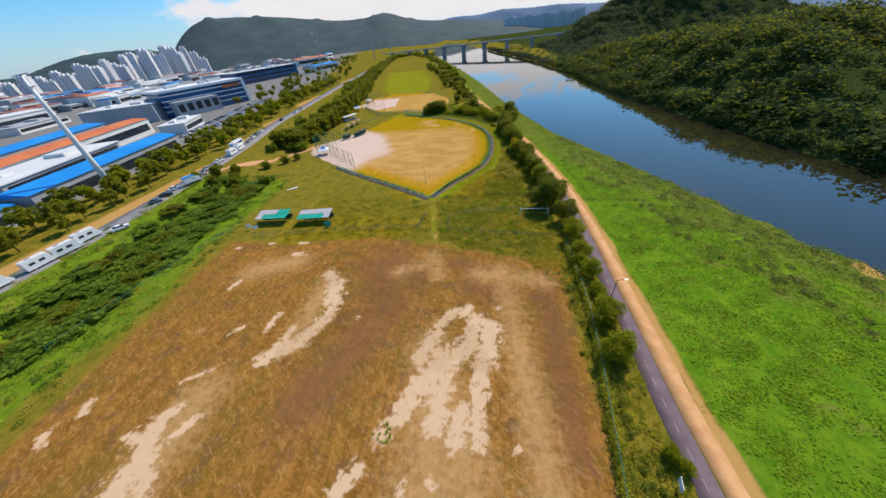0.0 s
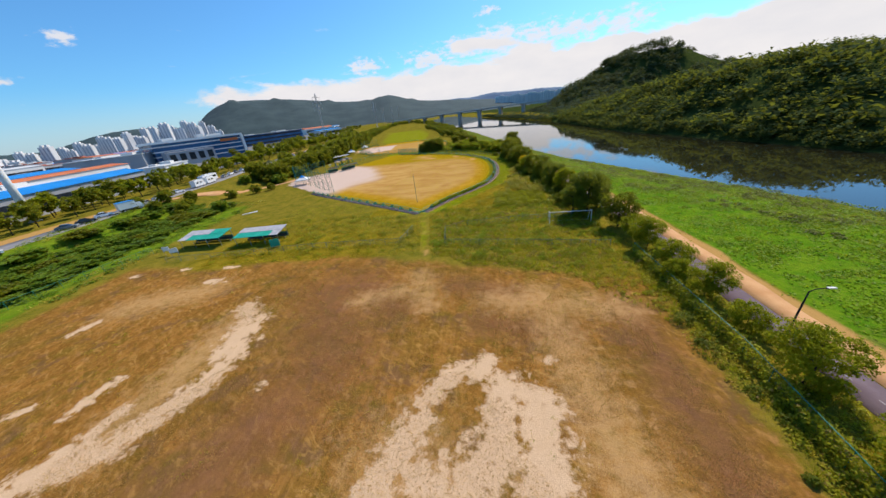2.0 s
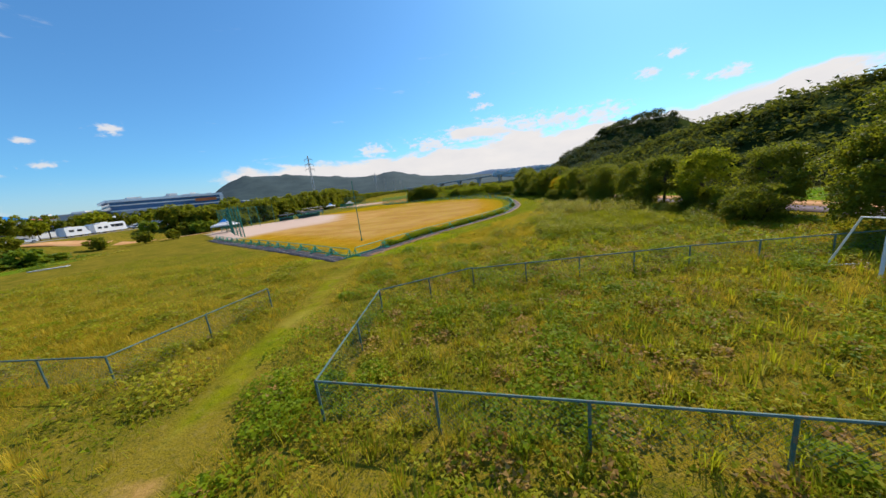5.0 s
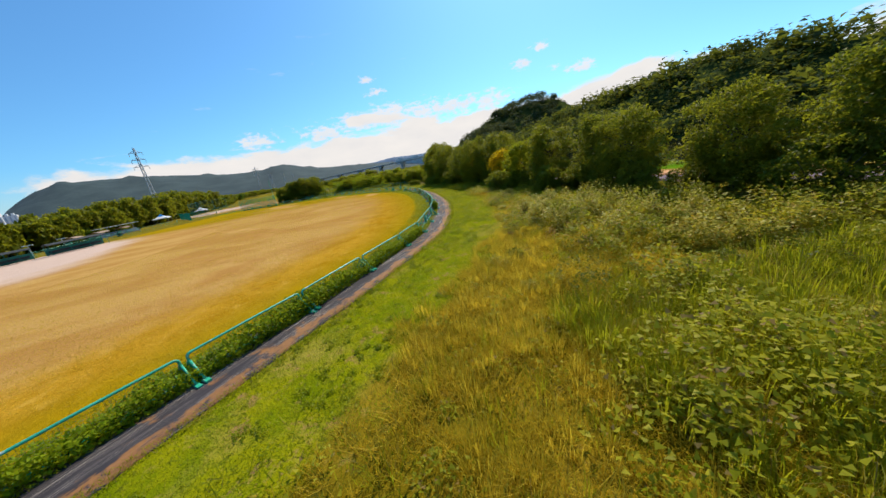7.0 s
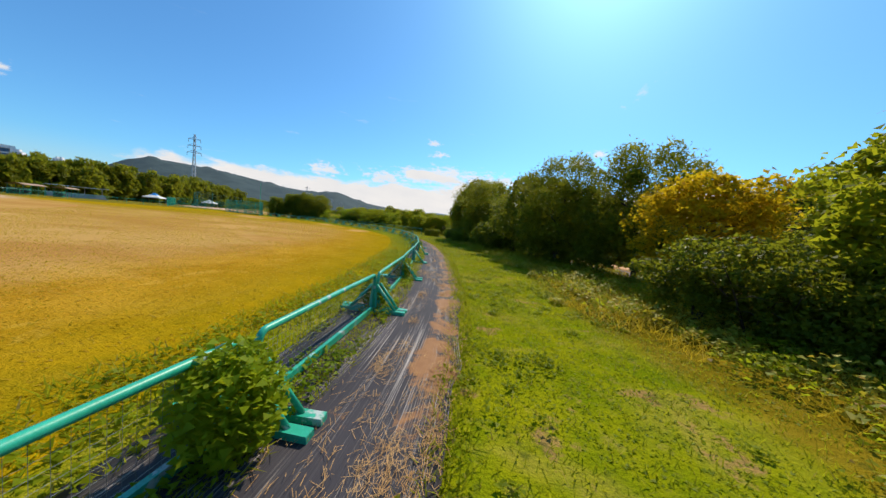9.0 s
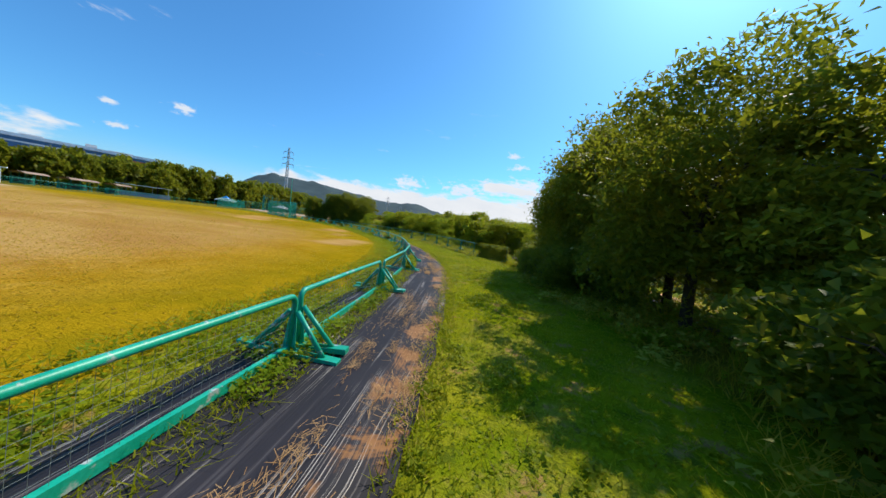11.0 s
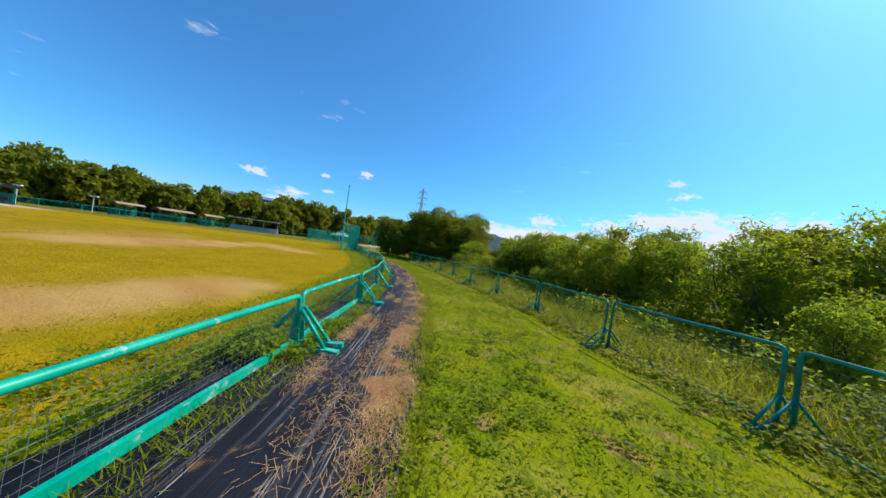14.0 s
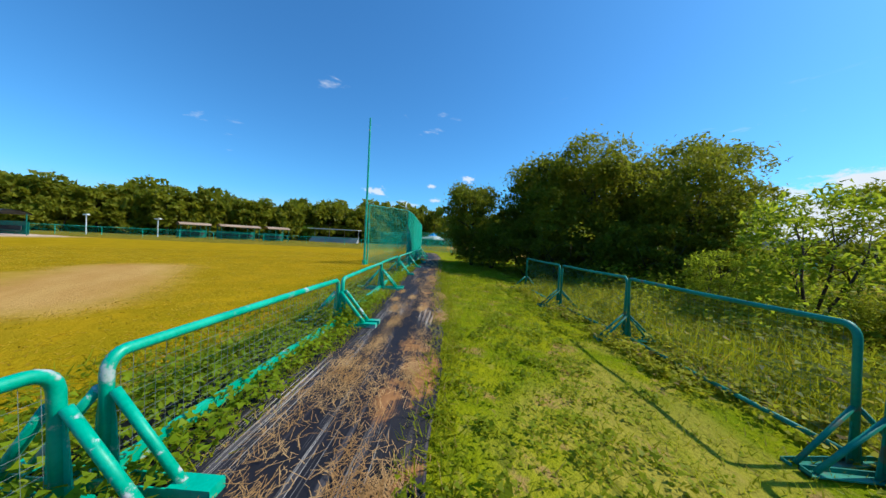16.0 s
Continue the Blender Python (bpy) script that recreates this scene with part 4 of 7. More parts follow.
def place(x, y, turn, s, sz=None, z=None):
    z = float(height(x, y)) if z is None else z
    return pose(x, y, z, 0, 0, turn) @ Matrix.Diagonal((s, s, sz or s, 1))


NEAR_KINDS = [
    (tree_kind("willow_tree", 11, 6.6, 3.5, 26000, 0.105, M_LEAF, "broad green willow with a dense low crown", 0.16, 0.10, 64), M_LEAF),
    (tree_kind("mulberry_tree", 12, 6.4, 3.3, 26000, 0.11, M_LEAF_D, "dark green broad-leaved tree by the riverside path", 0.16, 0.10, 60), M_LEAF_D),
    (tree_kind("willow_tree", 13, 5.2, 2.8, 14000, 0.115, M_LEAF_L, "pale yellow-green young willow with feathery crown", 0.09, 0.06, 50), M_LEAF_L),
    (tree_kind("yellowing_tree", 14, 4.8, 2.5, 16000, 0.10, M_LEAF_Y, "yellowing shrub-like tree among green trees", 0.07, 0.0, 70), M_LEAF_Y),
    (tree_kind("locust_sapling", 15, 3.6, 1.8, 4300, 0.062, M_LOCUST, "bright green locust sapling behind the fence", 0.04, 0.04, 40, True, 3.0), M_LOCUST),
    (tree_kind("locust_sapling", 16, 4.0, 1.9, 4600, 0.062, M_LEAF_L, "light green locust thicket behind the fence", 0.04, 0.04, 42, True, 3.0), M_LEAF_L),
    (tree_kind("elder_bush", 17, 2.6, 2.0, 6500, 0.09, M_LEAF_D, "dark green undergrowth bush below the riverside trees", 0.04, 0.0, 40, True), M_LEAF_D),
    (tree_kind("willow_tree", 18, 5.2, 2.9, 6500, 0.17, M_LEAF_L, "pale yellow-green willow beside the cycle path", 0.09, 0.06, 70), M_LEAF_L),
    (tree_kind("poplar_tree", 19, 6.2, 3.2, 7000, 0.2, M_LEAF, "green tree at the far end of the riverside row", 0.14, 0.06, 70), M_LEAF),
    (tree_kind("willow_tree", 20, 7.2, 3.2, 36000, 0.075, M_LEAF, "tall feathery willow shading the lawn's edge", 0.15, 0.05, 80, False, 2.6), M_LEAF),
]
FAR_KINDS = [
    tree_kind("willow_bush", 21, 4.2, 3.0, 1500, 0.44, M_LEAF, "uneven green willow bush on the river flats", 0.1, 0.0, 40, True),
    tree_kind("roadside_tree", 22, 6.5, 2.7, 1000, 0.5, M_LEAF, "rounded green roadside tree on mown verge", 0.14, 0.26, 26),
    tree_kind("riverside_tree", 23, 6.4, 3.4, 2300, 0.42, M_LEAF, "green riverside tree in the row by the path", 0.16, 0.06, 40),
    tree_kind("roadside_tree", 24, 6.0, 2.6, 1000, 0.5, M_LEAF_L, "yellowish green roadside tree on mown verge", 0.14, 0.24, 26),
    tree_kind("willow_bush", 25, 3.6, 3.2, 1200, 0.5, M_THICKET, "mid-green willow scrub on the river flats", 0.1, 0.0, 44, True),
    tree_kind("far_tree", 26, 6.0, 3.4, 420, 0.85, M_LEAF, "green tree in the far hedgerow by the river flats", 0.14, 0.03, 40),
]
used = set()


def plant(kind, x, y, s, sz=None):
    ob = (NEAR_KINDS[kind][0] if kind < 10 else FAR_KINDS[kind - 10])
    turn = float(rng.uniform(0, 360))
    if kind in used:
        return copy_thing(ob, place(x, y, turn, s, sz))
    used.add(kind)
    ob.matrix_basis = place(x, y, turn, 1.0)
    return ob


# the row between ball field and cycle path, from the pitch to the far bend
for kind, x, y, s in ((7, 27.6, 40, 0.6), (2, 28.2, 47, 0.75), (7, 28.6, 53, 0.6), (2, 28.6, 58.5, 0.85), (7, 28.6, 65, 0.8), (2, 28.6, 71, 0.95), (7, 28.8, 75, 0.8), (7, 27.4, 62, 0.6),
                      (8, 28.2, 80, 0.81), (1, 22.6, 87.2, 1.44), (1, 25.6, 88.2, 1.32), (0, 28.5, 91, 0.95), (1, 26.4, 98, 0.92), (2, 25.5, 104.5, 1.2), (1, 25.0, 110, 0.98),
                      (0, 24.0, 115, 0.9), (0, 22.8, 121, 0.9), (1, 24.0, 125, 0.98), (2, 20.4, 133.5, 0.99), (0, 21.6, 130, 0.95), (9, 21.6, 143.0, 0.9),
                      (9, 19.4, 147.4, 1.0), (6, 21.5, 141, 1.1), (6, 20.6, 144.5, 1.1), (6, 20.6, 148.5, 1.2), (6, 19.5, 151, 1.0), (6, 18.6, 154.5, 1.1), (6, 22.5, 137.5, 1.1), (6, 14.9, 172.6, 0.75), (6, 15.9, 169.4, 0.8), (6, 16.4, 167.4, 0.9), (6, 16.7, 165.2, 0.9), (6, 15.4, 174.4, 0.8), (3, 20.4, 138.4, 1.26), (1, 19.4, 152, 1.03), (0, 18.6, 157, 0.85), (1, 22.0, 178, 1.1),
                      (1, 24.0, 192.0, 1.0), (8, 18.0, 196, 0.72), (7, 16.0, 203, 1.0), (8, 6.0, 212, 0.68), (8, 3.0, 217, 0.72), (7, -3, 220, 1.0),
                      (1, -29.5, 213.4, 0.86), (1, -25.8, 216.2, 1.12), (9, -22.4, 216.0, 1.08), (9, -18.6, 217.2, 0.92), (1, -23.6, 219.2, 1.12), (0, -20.4, 220.0, 1.15), (1, -27.6, 218.6, 1.0), (6, -27.5, 213.4, 1.1), (6, -25.4, 214.0, 1.15), (6, -23.2, 214.0, 1.2), (6, -21.0, 214.4, 1.2),
                      # dark elders and mulberry from x -8.8 on are added to imitate tree shade
                      (6, -19.0, 214.8, 1.1), (6, -17.4, 215.8, 0.7), (6, -31, 214.4, 0.9), (6, -29.4, 215.6, 1.2), (6, -24.2, 217.0, 1.3), (6, -20.6, 217.8, 1.3), (4, -14.8, 212.0, 0.62), (4, -16.6, 212.2, 0.55), (5, -10.4, 214.4, 1.1), (4, -12.0, 217.4, 1.2), (5, -14.4, 220.4, 1.2), (4, -7.4, 213.6, 1.2), (6, -8.8, 209.4, 1.1), (6, -7.0, 210.4, 1.2), (6, -5.4, 208.4, 1.1), (6, -10.2, 211.4, 1.1), (1, -5.6, 211.6, 0.72), (6, -3.4, 206.2, 1.1), (6, -1.2, 204.4, 1.1)):
    plant(kind, x, y, s)
for i in range(56):
    y = 222 + i * 5.8
    x = float(np.interp(y, [212, 300, 420, 560], [4, -16, -46, -84])) + rng.normal(0, 3.0)
    plant(12, x, y + rng.normal(0, 3), rng.uniform(0.6, 1.0))
for i in range(24):
    y = rng.uniform(94, 160)
    x = float(np.interp(y, [90, 110, 140, 175], [25.0, 23.5, 19.5, 17.5])) + rng.normal(0, 1.2)
    if (128 < y < 147 and x < 21.5) or y > 160:
        continue
    plant(6, x, y, rng.uniform(0.7, 1.25))
for i in range(40):
    y = rng.uniform(104, 136)
    x = float(np.interp(y, [104, 116, 126, 139], [25.6, 23.6, 20.4, 16.4])) + abs(rng.normal(0, 1.0))
    if 106 < y < 113:
        continue
    plant(6, x, y, rng.uniform(0.55, 0.95))
plant(9, 17.0, 170.2, 1.05)
plant(7, 29.2, 26.4, 0.42)
plant(7, 30.1, 25.2, 0.36)
plant(2, 13.2, 187.0, 1.15, 0.74)
plant(7, 11.6, 190.5, 1.1, 0.88)
plant(2, 9.2, 194.0, 1.0)
plant(1, 21.4, 189.4, 1.4, 1.5)
plant(2, 16.4, 188.6, 1.2, 0.82)
plant(6, 10.6, 188.4, 0.75)
plant(4, 15.2, 190.2, 1.1)
plant(8, 6.0, 203.5, 0.8)
plant(9, 17.3, 166.4, 1.12)
# the willows from here on are extras, added to deepen the lawn's shade
plant(9, 17.4, 160.2, 1.0)
plant(9, 18.4, 168.4, 1.2)
plant(9, 16.8, 169.4, 0.95)
for x, y, s in ((14.5, 167.6, 0.6), (14.3, 165.6, 0.55), (14.8, 163.6, 0.65), (15.7, 166.2, 0.85), (15.8, 164.4, 0.8), (15.5, 168.2, 0.75), (16.4, 162.6, 0.9)):
    plant(6, x, y, s)
plant(9, 18.6, 163.4, 1.05)
# locust thicket outside the lawn-side fence
for i in range(62):
    k = rng.uniform(0.5, len(ASIDE) - 1.2)
    (ax, ay), (bx, by) = ASIDE[int(k)], ASIDE[int(k) + 1]
    px, py = ax + (bx - ax) * (k % 1), ay + (by - ay) * (k % 1)
    d = rng.uniform(3.6, 12.5)
    ln = math.dist(ASIDE[int(k)], ASIDE[int(k) + 1])
    nx_, ny_ = (by - ay) / ln, -(bx - ax) / ln
    if (py < 187 and d < 7) or (px < -11 and d < 3.2):
        continue
    low = float(np.interp(px, [-16, -10], [0.45, 0.9]))
    plant(int(rng.choice([4, 5])), px + nx_ * d, py + ny_ * d, low * rng.uniform(0.75, 1.2) * float(np.interp(d, [3.5, 5, 7, 12], [0.42, 0.65, 1.05, 1.3])))
for kind, x, y, s in ((4, -10.6, 208.2, 1.15), (5, -8.9, 207.4, 1.2), (4, -9.4, 210.2, 1.3), (5, -7.3, 209.0, 1.25), (5, -12.3, 206.2, 0.42), (4, -11.6, 207.2, 0.5), (5, -6.0, 206.4, 1.1), (4, -13.6, 209.6, 0.6), (4, 0.8, 200.5, 1.15), (5, -1.4, 201.6, 1.2), (4, 2.8, 198.6, 1.15), (5, -3.4, 203.6, 1.15), (5, 4.0, 201.5, 1.3), (4, -5.2, 204.8, 1.1), (5, 6.2, 198.8, 1.3)):
    plant(kind, x + 1.2, y + 1.5, s)
# the belt of trees between the ball fields and the road
for i in range(84):
    y = 156 + (i // 2) * 4.3 + rng.normal(0, 1.2)
    x = float(np.interp(y, [150, 200, 260, 335], [-91, -90, -96, -110])) - (i % 2) * 6.5 + rng.normal(0, 1.3)
    s = rng.uniform(0.95, 1.25)
    plant(12 if i % 3 else 10, x, y, s * 1.2, s * (1.0 if i % 3 else 1.5) * rng.uniform(0.95, 1.2) * float(np.interp(y, [205, 240], [1.2, 1.5])))
# thicket between pitch and road, and along the road towards the far end
for i in range(165):
    y = rng.uniform(10, 118)
    x = rng.uniform(-96, -77) + (y - 40) * -0.06
    plant(14 if rng.random() < 0.85 else 10, x, y, rng.uniform(0.9, 1.6), rng.uniform(0.25, 0.55))
for i in range(150):
    y = rng.uniform(150, 420)
    x = float(np.interp(y, [150, 200, 300, 420], [-92, -92, -106, -134])) + rng.uniform(-8, 7)
    s = rng.uniform(0.8, 1.2)
    plant(10 if rng.random() < 0.5 else 14, x, y, s, s * rng.uniform(1.0, 1.35))
for x, y, s in ((-104, 118, 1.0), (-99, 122, 0.9), (-109, 112, 0.9), (-96, 117, 0.8), (-92, 132, 0.8), (-86, 138, 0.8), (-82, 142, 0.7), (-100, 110, 0.8),
                (-90, 108, 0.7), (-94, 113, 0.9)):
    plant(10, x, y, s)
for i in range(150):
    row = i % 3
    y = 20 + (i // 3) * 8.0 + rng.normal(0, 2)
    x = float(np.interp(y, [0, 83, 155, 237, 470], [-128, -126, -133, -152, -178])) - row * 8 + rng.normal(0, 2)
    plant(11 if rng.random() < 0.55 else 13, x, y, rng.uniform(0.9, 1.4))

for i in range(190):
    y = rng.uniform(300, 760)
    k = rng.random()
    if k < 0.6:
        x = float(np.interp(y, [300, 420, 560, 800], [-112, -136, -160, -196])) + rng.uniform(-8, 12)
    else:
        x = float(near_bank(y)) - rng.uniform(16, 30)
    s = rng.uniform(0.6, 1.1)
    plant(15, x, y, s * 1.15, s)
for i in range(40):
    x = rng.uniform(-190, -100)
    plant(15, x, 790 - 0.5 * (x + 100) * -0.6 + rng.normal(0, 18), rng.uniform(0.8, 1.2))
for i in range(120):
    y = rng.uniform(300, 1000)
    x = float(np.interp(y, [300, 500, 1000], [-190, -235, -400])) + rng.uniform(-60, 45)
    plant(11, x, y, rng.uniform(0.9, 1.5))


# ---- weeds and grass ----
def blades(rng, pts, tall, wide, lean=0.45):
    """Single grass blades, three corners each."""
    n = len(pts)
    tall = np.broadcast_to(tall, (n,)) * rng.uniform(0.5, 1.25, n)
    a = rng.uniform(0, 2 * np.pi, n)
    side = np.stack([np.cos(a), np.sin(a), 0 * a], 1) * (wide / 2)
    tip = np.stack([rng.normal(0, lean, n) * tall, rng.normal(0, lean, n) * tall, tall], 1)
    v = np.stack([pts - side, pts + side, pts + tip], 1).reshape(-1, 3)
    return v, np.arange(3 * n).reshape(-1, 3)


def ragged(pts, reach, jag):
    """Of places beside the outfield fence, those within an uneven reach of it."""
    d = seg_dist(pts[:, 0], pts[:, 1], OUTFIELD)[0]
    return pts[d < reach + jag * lumps(pts[:, 0], pts[:, 1], 1.6, 2) + 0.5 * jag * lumps(pts[:, 0], pts[:, 1], 0.35, 4) + g.normal(0, 0.25, len(pts))]


def strip_points(rng, line, n, d0, d1, power=1.0):
    """Random places at d0 to d1 metres to the right of a line."""
    p = np.array(spline(line, 0.4))
    k = rng.uniform(0, len(p) - 1.001, n)
    i = k.astype(int)
    step = p[i + 1] - p[i]
    q = p[i] + step * (k - i)[:, None]
    u = step / np.linalg.norm(step, axis=1, keepdims=True)
    d = d0 + (d1 - d0) * rng.uniform(0, 1, n) ** power
    q = q + np.stack([u[:, 1], -u[:, 0]], 1) * d[:, None]
    return np.c_[q, height(q[:, 0], q[:, 1])]


def stuff(name, v, f, mat, label, category):
    return tagged(part(name, from_arrays(name, v, f, mat), None), label, category, kind="stuff")


g = np.random.default_rng(7)
NEARLINE = OUTFIELD[3:38]
pts = strip_points(g, NEARLINE, 150000, 1.75, 7.5, 1.1)
pts = np.r_[ragged(pts[pts[:, 1] < 165], 5.7, 0.9), pts[pts[:, 1] >= 165]]
stuff("lawn_grass", *blades(g, pts, 0.075, 0.015, 0.7), M_BLADE, "short green lawn grass beside the sheet", "grass")
pts = np.r_[strip_points(g, OUTFIELD[3:38], 62000, -2.2, -0.4, 0.7), strip_points(g, OUTFIELD[3:38], 40000, 0.0, 0.45, 1.3), strip_points(g, OUTFIELD[3:38], 26000, 1.62, 2.05)]
stuff("fence_grass", *blades(g, pts, 0.11, 0.020, 0.9), M_BLADE, "green grass growing under the outfield fence", "grass")


pts = strip_points(g, NEARLINE, 120000, 1.75, 6.6, 1.1)
pts = np.r_[ragged(pts[pts[:, 1] < 165], 5.7, 0.9), pts[pts[:, 1] >= 165]]
more = strip_points(g, OUTFIELD[19:37], 40000, 6.0, 10.5)
pts = np.r_[pts, more[seg_dist(more[:, 0], more[:, 1], ASIDE)[1] < 0]]
pts[:, 2] += g.uniform(0.002, 0.010, len(pts))
pts = pts[lumps(pts[:, 0], pts[:, 1], 0.8, 6) * lumps(pts[:, 0], pts[:, 1], 2.7, 1) < 0.22]
stuff("clover", *leaf_cards(g, pts, 0.036, 3.0, 1.1), M_CLOVER, "clover and low weeds in the lawn", "clover")


def mounds(rng, n, x0, x1, y0, y1, keep):
    c = np.stack([rng.uniform(x0, x1, n), rng.uniform(y0, y1, n)], 1)
    return c[keep(c[:, 0], c[:, 1])]


def weed_patch(name, rng, centres, per, r, tall, leaf, mat, label):
    n = len(centres) * per
    pick = np.repeat(np.arange(len(centres)), per)
    rr = 0.45 + 0.95 * rng.uniform(0, 1, len(centres)) ** 1.6
    d = rng.normal(size=(n, 3))
    d /= np.linalg.norm(d, axis=1, keepdims=True)
    d[:, 2] = np.abs(d[:, 2])
    q = np.c_[centres[pick], np.zeros(n)]
    q[:, :2] += d[:, :2] * (r * rr[pick])[:, None] * rng.uniform(0.5, 1.0, n)[:, None]
    q[:, 2] = height(q[:, 0], q[:, 1]) + d[:, 2] * tall * rr[pick] * rng.uniform(0.6, 1.05, n) + 0.03
    return stuff(name, *leaf_cards(rng, q, leaf, 1.4, 1.5), mat, label, "weeds")


def on_lawn(x, y):
    d, s = seg_dist(x, y, OUTFIELD)
    a, side = seg_dist(x, y, ASIDE)
    wide = np.interp(y, [100, 165, 172], [5.4, 5.6, 12])
    return (s > 0) & (d > 1.75) & (d < wide) & ((side < 0) | (y < 176)) & (lumps(x, y, 0.7, 3) + 0.8 * lumps(x, y, 2.3, 5) > -0.15)


weed_patch("clover", g, mounds(g, 34000, -24, 18, 99, 216, on_lawn), 30, 0.24, 0.075, 0.042, M_LAWN, "leafy green weeds growing in low cushions on the lawn")


def beyond_lawn(x, y):
    d, s = seg_dist(x, y, OUTFIELD)
    e, _ = seg_dist(x, y, ASIDE)
    return (s > 0) & (d > 6.0 + 0.9 * lumps(x, y, 1.6, 2)) & ~inside(x, y, FIELD_RING) & (e > 1.0)


def tussocks(name, rng, centres, per, r, tall, wide, mat, label):
    """Clumps of long grass: bent blades, each of two pieces, leaning out from the middle."""
    n = len(centres) * per
    pick = np.repeat(np.arange(len(centres)), per)
    size = rng.uniform(0.55, 1.35, len(centres))[pick]
    a = rng.uniform(0, 2 * np.pi, n)
    out = np.stack([np.cos(a), np.sin(a)], 1)
    q = centres[pick] + out * (r * size * rng.uniform(0, 1, n))[:, None]
    base = np.c_[q, height(q[:, 0], q[:, 1])]
    h = tall * size * rng.uniform(0.5, 1.1, n)
    lean = h * rng.uniform(0.15, 0.8, n)
    side = np.stack([-np.sin(a), np.cos(a), 0 * a], 1) * (wide / 2)
    mid = base + np.c_[out * (lean * 0.35)[:, None], h * 0.68]
    tip = base + np.c_[out * lean[:, None], h * rng.uniform(0.75, 1.05, n)]
    v = np.stack([base - side, base + side, mid + side * 0.8, mid - side * 0.8, tip], 1).reshape(-1, 3)
    k = np.arange(n)[:, None] * 5
    return stuff(name, v, np.concatenate([k + (0, 1, 2), k + (0, 2, 3), k + (3, 2, 4)]), mat, label, "grass")


def dry_band(x, y):
    d, s = seg_dist(x, y, OUTFIELD)
    return (s > 0) & (d < 13) & (d > 5.6 + 0.9 * lumps(x, y, 1.6, 2) + 0.4 * lumps(x, y, 0.35, 4)) & (seg_dist(x, y, ASIDE)[0] > 1)


def leafy_band(x, y):
    d, s = seg_dist(x, y, OUTFIELD)
    return beyond_lawn(x, y) & (d > 9.5) & (x < np.interp(y, [96, 140, 175], [24, 20, 16]))


c = mounds(g, 520000, -2, 24, 96, 165, dry_band)
c = c[(lumps(c[:, 0], c[:, 1], 1.1, 7) + 0.5 * lumps(c[:, 0], c[:, 1], 0.4, 2) < 0.55)]
c = c[g.uniform(0, 1, len(c)) < np.interp(c[:, 1], [116, 128], [1.0, 0.35])]
tall = 0.26 + 0.16 * lumps(c[:, 0], c[:, 1], 0.9, 3) + 0.08 * lumps(c[:, 0], c[:, 1], 0.3, 1)
stuff("golden_grass", *blades(g, np.c_[c, height(c[:, 0], c[:, 1])], np.maximum(tall, 0.1), 0.020, 0.7), M_GOLD, "golden drying grass beyond the lawn", "grass")


def vine_bank(x, y):                   # shrubs overgrown with vines before the trees
    return beyond_lawn(x, y) & (y < 124) & (seg_dist(x, y, [(22.5, 106.5), (17, 110.5), (14.6, 114.5), (15.6, 119.5)])[0] < 2.6 + 0.8 * lumps(x, y, 1.7, 4))


weed_patch("vine_mounds", g, mounds(g, 520, 8, 27, 100, 125, vine_bank), 330, 0.62, 1.15, 0.09, M_BRAMBLE, "pale yellow-green kudzu-like vines heaped over shrubs beyond the lawn")
weed_patch("vine_mounds", g, mounds(g, 150, 8, 24, 104, 114, lambda x, y: beyond_lawn(x, y) & (lumps(x, y, 2.2, 6) > 0.0)), 200, 0.7, 0.45, 0.075, M_BRAMBLE, "low pale vines creeping over the rough ground")
tussocks("tall_grass", g, mounds(g, 1100, 4, 22, 97, 117, dry_band), 70, 0.36, 0.52, 0.008, M_HAZE, "feathery yellow-green grass clumps beyond the lawn")
weed_patch("weeds", g, mounds(g, 60, 9, 26, 97, 132, beyond_lawn), 300, 1.0, 0.8, 0.07, M_LEAF_D, "dark green bramble mounds in the dry grass beyond the lawn")
weed_patch("weeds", g, mounds(g, 200, 7, 26, 97, 132, beyond_lawn), 110, 0.7, 0.5, 0.055, M_CLOVER, "bright yellow-green weeds in the dry grass beyond the lawn")
weed_patch("weeds", g, mounds(g, 90, 9, 26, 97, 132, beyond_lawn), 80, 0.5, 0.6, 0.06, M_DEAD, "rusty brown seed heads in the dry grass beyond the lawn")
tussocks("tall_grass", g, mounds(g, 1300, -2, 24, 94, 172, beyond_lawn), 40, 0.34, 0.42, 0.012, M_BLADE, "tall yellow-green grass tussocks beyond the lawn")
weed_patch("weeds", g, mounds(g, 430, 2, 24, 96, 175, leafy_band), 560, 1.45, 1.35, 0.085, M_WEED, "tangled waist-high leafy weeds below the trees")
tussocks("tall_grass", g, mounds(g, 620, 8, 20, 97, 108, beyond_lawn), 80, 0.42, 0.72, 0.015, M_BLADE, "long bright green grass clumps at the lawn's edge")
weed_patch("weeds", g, mounds(g, 500, 2, 20, 96, 172, dry_band), 70, 0.55, 0.42, 0.06, M_WEED, "low green weeds among golden grass")
weed_patch("vine_mounds", g, mounds(g, 1500, 4, 22, 117, 166, lambda x, y: dry_band(x, y) & (lumps(x, y, 1.3, 3) > -0.35)), 84, 0.55, 0.42, 0.075, M_BRAMBLE, "pale bramble and vine mounds between the lawn and the trees")
weed_patch("weeds", g, mounds(g, 420, 8, 21, 118, 165, dry_band), 130, 0.8, 0.45, 0.07, M_CLOVER, "bright leafy weeds between the lawn and the trees")


def past_fence(x, y):
    d, s = seg_dist(x, y, ASIDE)
    return (s > 0) & (d > 0.35) & (d < 8)


